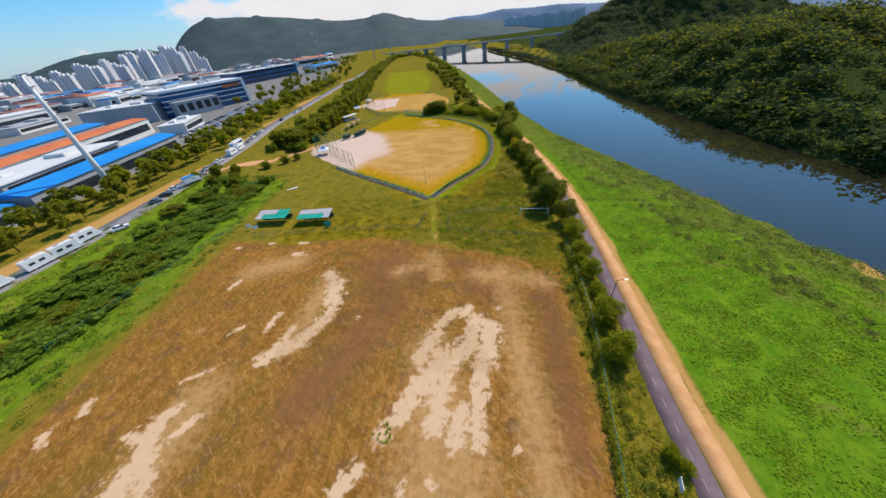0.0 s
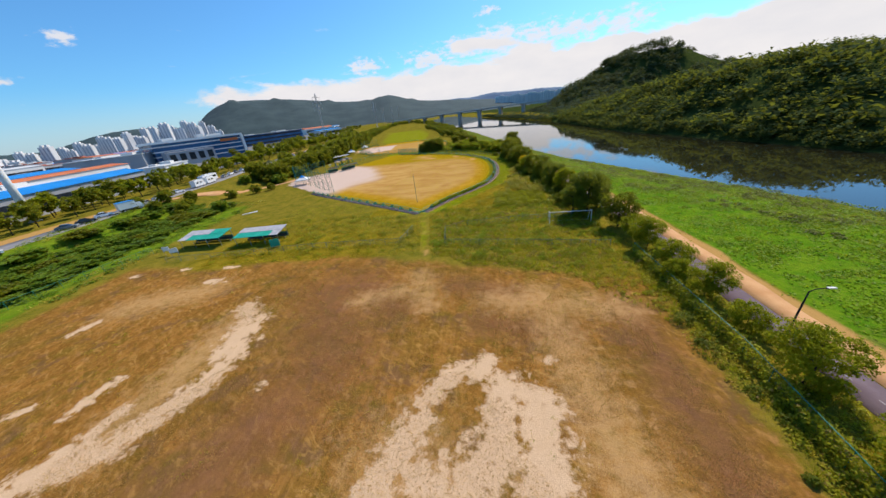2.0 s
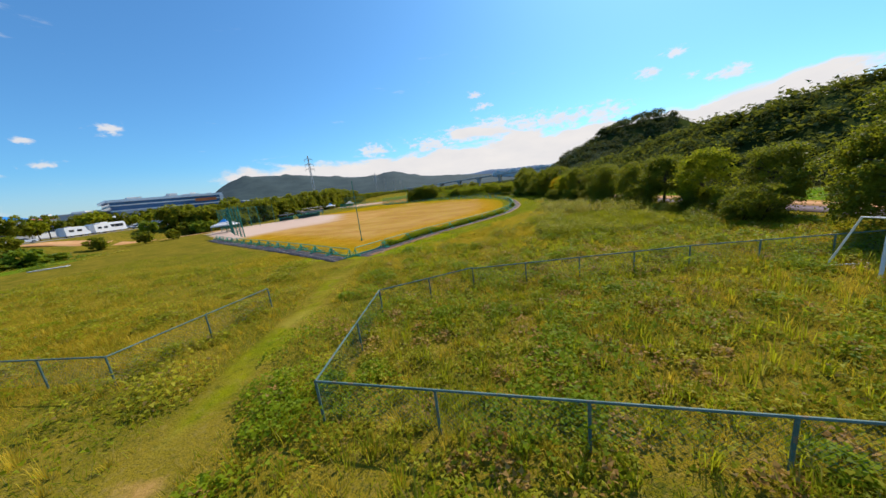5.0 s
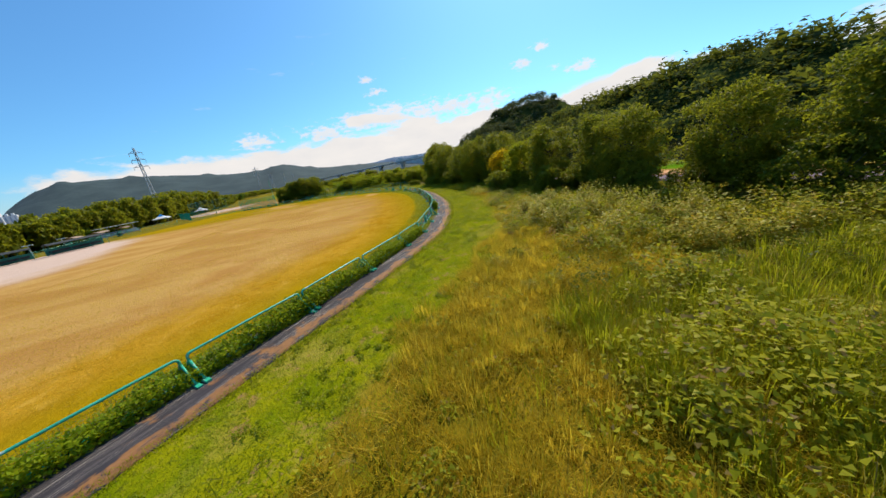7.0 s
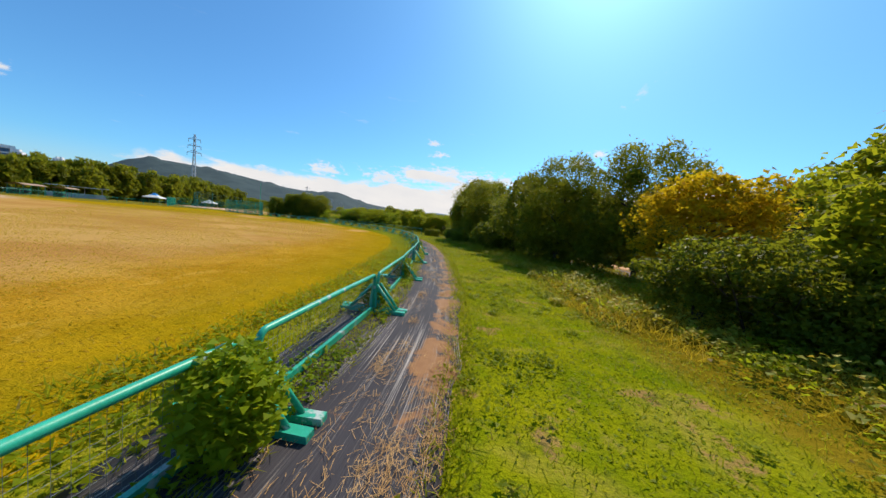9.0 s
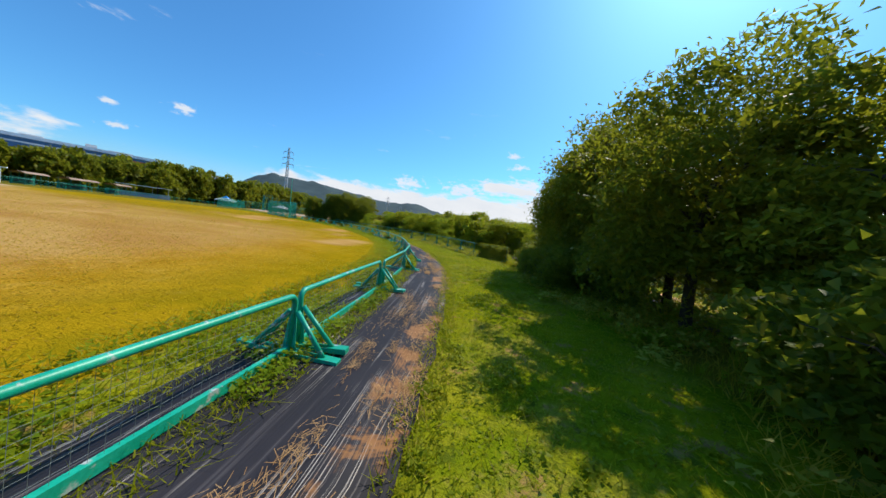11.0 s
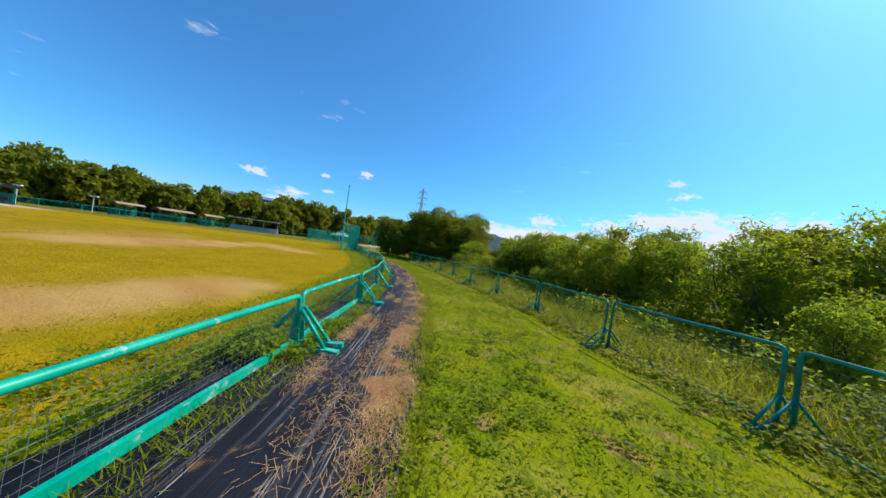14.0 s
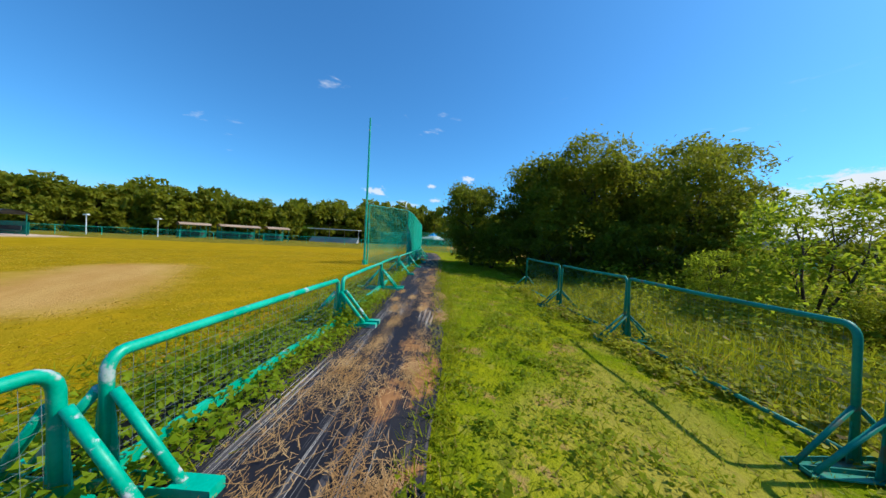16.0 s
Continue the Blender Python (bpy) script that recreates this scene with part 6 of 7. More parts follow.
def pylon(x, y, h, turn, s=1.0):
    ob = thing("power_pylon", "tall grey steel power pylon with three pairs of arms", "pylon", "power line across the works", pose(x, y, 3.0, 0, 0, turn))
    b, t = 1.3 * s, 0.42 * s
    for sx, sy in ((1, 1), (1, -1), (-1, 1), (-1, -1)):
        part("leg", Mesh().rod((sx * b, sy * b, -1), (sx * t, sy * t, h), 0.34 * s, 0.2 * s, 5), M_STEEL, ob)
    lattice = Mesh()
    zs = np.linspace(0, h, 15)
    for z0, z1 in zip(zs[:-1], zs[1:]):
        r0, r1 = b + (t - b) * z0 / h, b + (t - b) * z1 / h
        for sx, sy, ex, ey in ((1, 1, -1, 1), (-1, 1, -1, -1), (-1, -1, 1, -1), (1, -1, 1, 1)):
            lattice.rod((sx * r0, sy * r0, z0), (ex * r1, ey * r1, z1), 0.13 * s, None, 4, False)
    part("lattice", lattice, M_STEEL, ob)
    for k in (0.72, 0.82, 0.92):
        w = (4.4 - 3 * (k - 0.72)) * s
        arm = Mesh().rod((-w, 0, h * k + 0.3), (w, 0, h * k + 0.3), 0.2 * s, None, 5).rod((-w, 0, h * k + 0.3), (0, 0, h * k + 2.0), 0.12 * s, None, 4).rod((w, 0, h * k + 0.3), (0, 0, h * k + 2.0), 0.12 * s, None, 4)
        part("cross_arm", arm, M_STEEL, ob)
        for e in (-1, 1):
            part("insulator", Mesh().rod((e * w, 0, h * k + 0.3), (e * w, 0, h * k - 2.2), 0.18 * s, None, 5), M_PALE, ob)
    return ob


pylon(-174, 383, 52.0, 25)
for az, d, h in ((-17.6, 820, 56), (-16.3, 1050, 52), (-14.8, 1230, 56), (-13.7, 1500, 60)):
    pylon(5 + d * math.sin(radians(az)), 18 + d * math.cos(radians(az)), h, 18, 1.2)

mast = thing("floodlight_mast", "tall tapered white steel mast with small arms at its top", "mast", at=pose(-142.5, 106, 3.6))
part("pole", Mesh().tube([(0, 0, -0.5), (0, 0, 14), (0, 0, 30), (0, 0, 41.5)], [1.15, 0.95, 0.72, 0.5], 14), M_WHITE, mast, smooth=True)
part("base_plate", Mesh().rod((0, 0, -0.2), (0, 0, 0.25), 1.7, None, 14), M_CONCRETE, mast)
for z in (14, 29, 38):
    part("flange", Mesh().rod((0, 0, z), (0, 0, z + 0.35), 1.15 - z * 0.012, None, 14), M_WHITE, mast)
for z, w in ((41.3, 2.6), (37.6, 1.6)):
    part("arm", Mesh().rod((-w, -0.6, z), (w, 0.6, z + 0.5), 0.16, None, 6).rod((-w * 0.9, 0.8, z), (w * 0.7, -0.8, z + 0.2), 0.12, None, 6), M_STEEL, mast)


# ---- vehicles on the road ----
M_TYRE = surf("tyre_rubber", (0.012, 0.012, 0.012), (0.03, 0.03, 0.03), 8, 0.9)
PAINTS = [surf("car_paint_white", (0.74, 0.75, 0.76), (0.80, 0.80, 0.80), 0.5, 0.25, spec=0.6), surf("car_paint_grey", (0.14, 0.15, 0.16), (0.19, 0.20, 0.21), 0.5, 0.25, spec=0.6),
          surf("car_paint_black", (0.015, 0.016, 0.02), (0.03, 0.03, 0.035), 0.5, 0.2, spec=0.6), surf("car_paint_silver", (0.42, 0.43, 0.44), (0.52, 0.53, 0.54), 0.5, 0.3, 0.4, spec=0.6)]


def bevelled(outline, half, inset=0.0):
    """A body from a side outline (x, z), wide by half on both sides, drawn in towards the top."""
    n = len(outline)
    zmax = max(z for _, z in outline)
    vs = [(x, -half + inset * (z / zmax) ** 2, z) for x, z in outline] + [(x, half - inset * (z / zmax) ** 2, z) for x, z in outline]
    fs = [tuple(range(n)), tuple(range(2 * n - 1, n - 1, -1))] + [(k, n + k, n + (k + 1) % n, (k + 1) % n) for k in range(n)]
    return Mesh().add(vs, fs)


def wheels(ob, xs, half, r):
    for x in xs:
        for s in (-1, 1):
            wh = part("wheel", Mesh().rod((x, s * (half - 0.2), r), (x, s * (half + 0.02), r), r, None, 12), M_TYRE, ob)
            part("rim", Mesh().rod((x, s * (half + 0.02), r), (x, s * (half + 0.035), r), r * 0.6, None, 10), M_STEEL, wh)


def car(paint, label):
    ob = thing("car", label, "car", "parked vehicles along the road")
    part("body", bevelled([(-2.2, 0.3), (2.15, 0.3), (2.2, 0.65), (1.95, 0.82), (1.0, 0.92), (-1.4, 0.98), (-2.1, 0.95), (-2.25, 0.7)], 0.9, 0.05), paint, ob)
    part("cabin_glass", bevelled([(1.0, 0.9), (0.3, 1.36), (-1.0, 1.40), (-1.75, 0.95)], 0.82, 0.16), M_DARKGLASS, ob)
    part("roof", bevelled([(0.35, 1.36), (0.2, 1.44), (-0.95, 1.46), (-1.05, 1.40)], 0.67, 0.02), paint, ob)
    for s in (-1, 1):
        part("headlight", Mesh().box(2.14, s * 0.65, 0.6, 0.12, 0.35, 0.14), M_PALE, ob)
        part("tail_light", Mesh().box(-2.2, s * 0.68, 0.68, 0.1, 0.3, 0.14), M_RED, ob)
    wheels(ob, (-1.35, 1.35), 0.88, 0.33)
    return ob


def camper(label, long=6.2, high=2.9, roof=M_PALE):
    ob = thing("camper_van", label, "camper van", "parked vehicles along the road")
    h = long / 2
    part("body", bevelled([(-h, 0.45), (h, 0.45), (h + 0.05, 1.1), (h - 0.7, 1.6), (h - 1.0, high), (-h, high)], 1.08, 0.06), PAINTS[0], ob)
    part("roof", Mesh().box(-0.5, 0, high, long - 1.8, 1.9, 0.06), roof, ob)
    part("roof_hatch", Mesh().box(-1.2, 0, high + 0.06, 0.8, 0.7, 0.2), M_GREY, ob)
    part("windscreen", Mesh().add([(h - 0.66, -0.95, 1.65), (h - 0.66, 0.95, 1.65), (h - 0.92, 0.9, 2.5), (h - 0.92, -0.9, 2.5)], [(0, 1, 2, 3)]), M_DARKGLASS, ob)
    for s in (-1, 1):
        for x in (-h * 0.5, h * 0.15):
            part("window", Mesh().box(x, s * 1.075, 1.5, 1.2, 0.05, 0.6), M_DARKGLASS, ob)
    wheels(ob, (-h * 0.55, h * 0.62), 1.04, 0.36)
    return ob


def bus(label):
    ob = thing("bus", label, "bus", "parked vehicles along the road")
    part("body", bevelled([(-5.6, 0.4), (5.5, 0.4), (5.65, 1.2), (5.5, 2.9), (5.1, 3.25), (-5.4, 3.25), (-5.65, 2.9)], 1.24, 0.06), PAINTS[0], ob)
    for s in (-1, 1):
        for k in range(6):
            part("window", Mesh().box(-4.4 + k * 1.65, s * 1.22, 1.6, 1.5, 0.06, 0.95), M_DARKGLASS, ob)
    part("windscreen", Mesh().box(5.58, 0, 1.2, 0.1, 2.1, 1.5), M_DARKGLASS, ob)
    part("roof_unit", Mesh().box(-1.5, 0, 3.25, 2.6, 1.6, 0.25), M_PALE, ob)
    wheels(ob, (-3.3, 3.6), 1.2, 0.48)
    return ob


def box_truck(label):
    ob = thing("box_truck", label, "truck", "parked vehicles along the road")
    part("box", Mesh().box(-0.9, 0, 0.9, 4.4, 2.2, 2.2), PAINTS[0], ob)
    part("box_roof", Mesh().box(-0.9, 0, 3.1, 4.5, 2.3, 0.08), M_BLUE, ob)
    part("cab", bevelled([(1.4, 0.5), (3.0, 0.5), (3.05, 1.2), (2.6, 2.2), (1.4, 2.3)], 1.0, 0.06), PAINTS[0], ob)
    part("windscreen", Mesh().add([(3.0, -0.85, 1.3), (3.0, 0.85, 1.3), (2.68, 0.8, 2.1), (2.68, -0.8, 2.1)], [(0, 1, 2, 3)]), M_DARKGLASS, ob)
    part("chassis", Mesh().box(0, 0, 0.5, 6.0, 0.9, 0.35), M_TYRE, ob)
    wheels(ob, (-2.0, 2.1), 1.0, 0.4)
    return ob


def park(ob, x, y, turn, again=None):
    m = pose(x, y, float(height(x, y)) + 0.06, 0, 0, turn)
    if again is not None:
        return copy_thing(again, m)
    ob.matrix_basis = m
    return ob


c_white = park(car(PAINTS[0], "white car parked at the road's edge"), -104.1, 75.7, 65)
c_grey = park(car(PAINTS[1], "dark grey car parked on the road"), -109.6, 93.4, 40)
c_black = park(car(PAINTS[2], "black car parked on the road"), -110.3, 98.3, 55)
c_silver = park(car(PAINTS[3], "silver car parked on the road"), -111.8, 117.4, 75)
v_white = park(camper("white camper van with roof hatch parked beside the road"), -109.6, 70.7, 80)
for x, y, a in ((-108.2, 64.3, 78), (-109.1, 58.4, 84), (-109.6, 49.4, 86), (-109.1, 41.2, 90)):
    park(None, x, y, a, v_white)
park(box_truck("white box truck with a blue roof"), -108.7, 109.7, 70)
for src, x, y, a in ((c_white, -112.0, 104.2, 60), (c_silver, -115.0, 124.6, 78), (c_white, -116.4, 133.7, 75), (c_silver, -123.6, 166.4, 105), (c_white, -126.4, 173.6, 105), (c_grey, -128.2, 180.0, 105),
                     (c_white, -129.5, 186.3, 105), (c_black, -132.7, 215.3, 105), (c_white, -135.4, 238.9, 105), (c_silver, -136.3, 249.8, 105), (c_white, -144.5, 300.6, 100)):
    park(None, x, y, a, src)
park(bus("white coach parked by the roadside trees"), -124.1, 157.3, 104)
park(None, -118.6, 151.9, 104, v_white)
park(None, -117.3, 144.6, 98, v_white)
for i in range(46):
    y = 190 + (i % 23) * 5.6 + r4.normal(0, 0.5)
    x = -178 - (i // 23) * 11 - (y - 190) * 0.26 + r4.normal(0, 0.6)
    park(None, x, y, 20 + r4.normal(0, 3), [c_white, c_silver, c_grey, c_black, c_white][int(r4.integers(0, 5))])


# ---- pitch and ball-field furniture ----
M_TEALROOF = surf("green_roof_sheet", (0.0, 0.30, 0.20), (0.02, 0.38, 0.26), 0.6, 0.5)
M_PANEL = surf("grey_roof_panel", (0.36, 0.35, 0.36), (0.48, 0.46, 0.46), 0.8, 0.6)
M_DARKWOOD = surf("dark_bench_board", (0.03, 0.035, 0.035), (0.07, 0.075, 0.07), 2.0, 0.8)
M_BROWNROOF = surf("brown_shade_roof", (0.30, 0.20, 0.13), (0.40, 0.28, 0.19), 0.8, 0.8)


def shelter(x, y, turn, rear, front):
    """A players' shelter: two rows of sloping roof sheets, grey or green, on posts, with a bench."""
    ob = thing("players_shelter", "players' shelter with grey and green sheet roof on steel posts", "shelter", "players' shelters beside the pitch", pose(x, y, 0, 0, 0, turn))
    for row, (y0, y1, z0, z1, lift) in ((front, (-2.3, 0.1, 2.1, 2.42, 0.0)), (rear, (-0.1, 2.2, 2.40, 2.72, 0.03))):
        for k, green in enumerate(row):
            x0, x1 = -5.1 + k * 2.04, -5.1 + k * 2.04 + 2.0
            sheet = Mesh().add([(x0, y0, z0 + lift), (x1, y0, z0 + lift), (x1, y1, z1 + lift), (x0, y1, z1 + lift), (x0, y0, z0 + lift + 0.05), (x1, y0, z0 + lift + 0.05), (x1, y1, z1 + lift + 0.05), (x0, y1, z1 + lift + 0.05)],
                               [(3, 2, 1, 0), (4, 5, 6, 7), (0, 1, 5, 4), (1, 2, 6, 5), (2, 3, 7, 6), (3, 0, 4, 7)])
            part("roof_sheet", sheet, M_TEALROOF if green else M_PANEL, ob, "bright green roof sheet" if green else "weathered grey roof sheet")
    for px in (-4.8, -1.6, 1.6, 4.8):
        for py, hh in ((-2.0, 2.13), (1.8, 2.68)):
            part("post", Mesh().rod((px, py, -0.1), (px, py, hh), 0.05, None, 6), M_STEEL, ob)
    part("bench", Mesh().box(0, 1.2, 0.42, 9.2, 0.4, 0.06).box(0, 1.45, 0.55, 9.2, 0.05, 0.5), M_DARKWOOD, ob)
    for px in (-4.4, -1.5, 1.5, 4.4):
        part("bench_leg", Mesh().box(px, 1.2, 0, 0.08, 0.4, 0.43), M_STEEL, ob)
    part("back_screen", Mesh().box(0, 2.0, 0.15, 9.6, 0.03, 1.1), M_NET, ob)
    return ob


shelter(-58.2, 84.4, 2, (0, 0, 0, 1, 1), (0, 1, 1, 1, 1))
shelter(-43.9, 83.9, 4, (0, 0, 0, 0, 0), (1, 1, 1, 1, 0))
screen = thing("green_screen_board", "small green mesh screen standing in the grass", "screen", at=pose(-38.5, 80.2, 0, 0, 0, 20))
part("frame", Mesh().tube([(-0.9, 0, 0), (-0.9, 0, 1.8), (0.9, 0, 1.8), (0.9, 0, 0)], 0.04, 6), M_GREEN, screen)
part("net", Mesh().box(0, 0, 0.15, 1.75, 0.02, 1.6), M_TEALROOF, screen)
for x, y, a in ((-64, 79.5, 10), (-61, 78.5, 30)):
    sb = thing("scoreboard", "small white board on a stand by the pitch corner", "board", "", pose(x, y, 0, 0, 0, a))
    part("panel", Mesh().box(0, 0, 0.9, 1.5, 0.08, 1.0), M_WHITE, sb)
    for s in (-0.6, 0.6):
        part("leg", Mesh().rod((s, 0, 0), (s, 0, 0.95), 0.04), M_STEEL, sb)
planks = thing("board_stack", "pale boards lying in the grass", "boards", at=pose(-66, 108, 0, 0, 0, 35))
part("board", Mesh().box(0, 0, 0.05, 4.2, 0.6, 0.12), M_PALE, planks)
part("board", Mesh().box(0.4, 0.5, 0.04, 3.4, 0.4, 0.1, 8), M_PALE, planks)

goal = thing("soccer_goal", "white steel football goal at the edge of the trees", "goal", at=pose(20.85, 82.7, 0, 0, 0, -2.6))
part("post", Mesh().rod((-3.66, 0, -0.1), (-3.66, 0, 2.44), 0.06, None, 8), M_WHITE, goal)
part("post", Mesh().rod((3.66, 0, -0.1), (3.66, 0, 2.44), 0.06, None, 8), M_WHITE, goal)
part("crossbar", Mesh().rod((-3.72, 0, 2.44), (3.72, 0, 2.44), 0.06, None, 8), M_WHITE, goal)
for s in (-3.66, 3.66):
    part("stay", Mesh().tube([(s, 0, 2.42), (s, 0.9, 2.36), (s, 1.9, 0.0)], 0.04, 6), M_WHITE, goal)
part("ground_bar", Mesh().rod((-3.66, 1.9, 0.04), (3.66, 1.9, 0.04), 0.04), M_WHITE, goal)

notice = thing("notice_board", "white notice board on two posts beside the cycle path", "sign board", at=pose(28.6, 23.4, 0, 0, 0, 75))
part("panel", Mesh().box(0, 0, 0.75, 1.3, 0.06, 0.9), M_WHITE, notice)
for px in (-0.5, 0.5):
    part("post", Mesh().rod((px, 0.04, -0.1), (px, 0.04, 1.7), 0.035, None, 6), M_STEEL, notice)

lamp = thing("street_lamp", "dark steel lamp post with a curved arm beside the cycle path", "street lamp", at=pose(30.4, 51.3, 0, 0, 0, 0))
part("pole", Mesh().tube([(0, 0, -0.1), (0, 0, 3.0), (0.05, 0, 5.4)], [0.09, 0.075, 0.055], 8), M_TYRE, lamp)
part("arm", Mesh().tube([(0.05, 0, 5.4), (0.5, 0, 5.62), (1.3, 0, 5.68)], 0.04, 6), M_TYRE, lamp)
part("lamp_head", Mesh().box(1.5, 0, 5.62, 0.6, 0.22, 0.1), M_STEEL, lamp)


def mesh_fence(name, pts, h, gap, mat, netmat, label, vines=0.0):
    """A fixed fence: posts, a top rail between each two, and netting."""
    ob = thing(name, label, "fence")
    line = [pts[0]]
    for a, b in zip(pts[:-1], pts[1:]):
        n = max(1, round(math.dist(a, b) / gap))
        line += [(a[0] + (b[0] - a[0]) * k / n, a[1] + (b[1] - a[1]) * k / n) for k in range(1, n + 1)]
    for x, y in line:
        part("post", Mesh().rod((x, y, -0.1), (x, y, h), 0.035, None, 6), mat, ob)
    for a, b in zip(line[:-1], line[1:]):
        part("rail", Mesh().rod((*a, h), (*b, h), 0.03, None, 6), mat, ob)
        net = Mesh()
        ln = math.dist(a, b)
        u = ((b[0] - a[0]) / ln, (b[1] - a[1]) / ln)
        for k in range(-int(h / 0.14), int(ln / 0.14) + 1):
            for s in (1, -1):
                t0, t1 = k * 0.14, k * 0.14 + h
                z0, z1 = (0.05, h) if s > 0 else (h, 0.05)
                lo, hi = max(t0, 0), min(t1, ln)
                if hi - lo < 0.1:
                    continue
                za, zb = z0 + (z1 - z0) * (lo - t0) / h, z0 + (z1 - z0) * (hi - t0) / h
                net.rod((a[0] + u[0] * lo, a[1] + u[1] * lo, za), (a[0] + u[0] * hi, a[1] + u[1] * hi, zb), 0.0025, None, 3, False)
        part("netting", net, netmat, ob)
    return line


M_GALV = surf("weathered_green_pipe", (0.06, 0.13, 0.11), (0.13, 0.21, 0.18), 2.0, 0.7, 0.0, worn=(0.22, 0.16, 0.10))
mesh_fence("chainlink_fence", [(-60, 75.5), (-44, 76.8), (-29, 78.2), (-11, 78.0), (-9.8, 84.5)], 1.15, 3.0, M_GALV, M_WIRE, "low chain-link fence with faded green pipes, overgrown with grass")
mesh_fence("chainlink_fence", [(1.5, 85.3), (-2.8, 82.8), (-2.3, 76.3), (10.0, 74.5), (24, 72.2)], 1.15, 3.0, M_GALV, M_NET, "low chain-link fence with green netting round a weedy plot")
mesh_fence("chainlink_fence", [(1.5, 85.3), (12.6, 86.2), (22, 86.0)], 1.1, 3.0, M_GALV, M_WIRE, "low chain-link fence in front of the goal")
edge_line = mesh_fence("pitch_fence", [(26.3, 70), (26.2, 50), (24.9, 38), (22.6, 22), (20.5, 0)], 1.5, 3.0, M_DKGREEN, M_NET, "green netting fence along the pitch, overgrown with creepers")
mesh_fence("pitch_fence", [(-69, 80.5), (-72, 70), (-75.5, 54), (-78, 36)], 1.5, 3.0, M_DKGREEN, M_NET, "green netting fence at the pitch's far side")


def net_wall(name, pts, h, mat, netmat, label, pole=0.06, gap=0.35, r=0.008, extra=0.0):
    """A tall ball-stop: poles, a head wire and coarse netting between them."""
    ob = thing(name, label, "net")
    for x, y in pts:
        part("pole", Mesh().rod((x, y, -0.1), (x, y, h + extra), pole, pole * 0.8, 7), mat, ob)
    for a, b in zip(pts[:-1], pts[1:]):
        ln = math.dist(a, b)
        net = Mesh()
        for k in range(int(ln / gap) + 1):
            f = k * gap / ln
            x, y = a[0] + (b[0] - a[0]) * f, a[1] + (b[1] - a[1]) * f
            net.rod((x, y, 0.05), (x, y, h), r, None, 3, False)
        for k in range(1, int(h / gap) + 1):
            net.rod((*a, k * gap), (*b, k * gap), r, None, 3, False)
        part("netting", net, netmat, ob)
        part("head_wire", Mesh().rod((*a, h), (*b, h), 0.02, None, 5), mat, ob)
    return ob


M_NETBRIGHT = surf("bright_green_netting", (0.0, 0.26, 0.17), (0.01, 0.34, 0.23), 1.0, 0.6)
net_wall("ball_net", [(-30.2, 206.3), (-31.0, 209.2), (-33.8, 211.1), (-37.6, 213.4), (-41.5, 215.8), (-46, 218.6)], 3.4, M_GREEN, M_NETBRIGHT,
         "bright green ball-stop netting on poles at the fence's end", 0.05, 0.12, 0.012)
pole = thing("foul_pole", "tall thin green foul pole at the fence's end", "pole", at=pose(-30.1, 206.1, 0))
part("shaft", Mesh().rod((0, 0, -0.2), (0, 0, 8.2), 0.07, 0.05, 8), M_GREEN, pole)
part("base", Mesh().rod((0, 0, 0), (0, 0, 0.25), 0.12, None, 8), M_GREEN, pole)
pole = thing("foul_pole", "tall thin dark foul pole near the field's corner", "pole", at=pose(-13.0, 106.0, 0))
part("shaft", Mesh().rod((0, 0, -0.2), (0, 0, 7.5), 0.06, 0.045, 8), M_DKGREEN, pole)
part("base", Mesh().rod((0, 0, 0), (0, 0, 0.25), 0.11, None, 8), M_DKGREEN, pole)
net_wall("backstop_net", [(-47, 126.5), (-50, 129), (-53, 131.5), (-56.5, 134.5), (-60, 138), (-65, 143), (-71, 148), (-77, 152.5), (-80, 158), (-76, 164), (-70, 168)], 6.4, M_DKGREEN, M_NET,
         "tall green backstop cage of poles and netting round home plate", 0.09, 0.55, 0.016, 0.3)
net_wall("backstop_net", [(-77, 152.5), (-73.5, 156.5), (-70, 160.5)], 6.4, M_DKGREEN, M_NET, "green netting across the backstop cage", 0.09, 0.55, 0.016)
net_wall("ball_net", [(-36, 222), (-45, 222.5), (-54, 222), (-63, 220)], 2.6, M_GREEN, M_NETBRIGHT, "low green netting between the two ball fields", 0.05, 0.2, 0.012)
net_wall("ball_net", [(-63, 220), (-74, 236), (-84, 250)], 2.6, M_GREEN, M_NETBRIGHT, "green netting beside the second ball field", 0.05, 0.2, 0.012)
net_wall("backstop_net", [(-66, 243), (-76, 250), (-86, 262), (-88, 276), (-82, 288)], 6.0, M_DKGREEN, M_NET, "tall backstop netting of the second ball field", 0.09, 0.6, 0.014)
mesh_fence("field_fence", [(-56, 220), (-64, 214), (-69.5, 206), (-72, 196), (-72.5, 184), (-72, 172)], 1.15, 3.5, M_GREEN, M_NETBRIGHT, "low green fence along the infield side")
ROUND2 = spline([(-36, 224), (-24, 232), (-18, 246), (-20, 264), (-32, 288), (-48, 302), (-70, 305)], 4.0)
mesh_fence("field_fence", ROUND2, 1.1, 4.0, M_GREEN, M_NETBRIGHT, "low green fence round the second ball field")


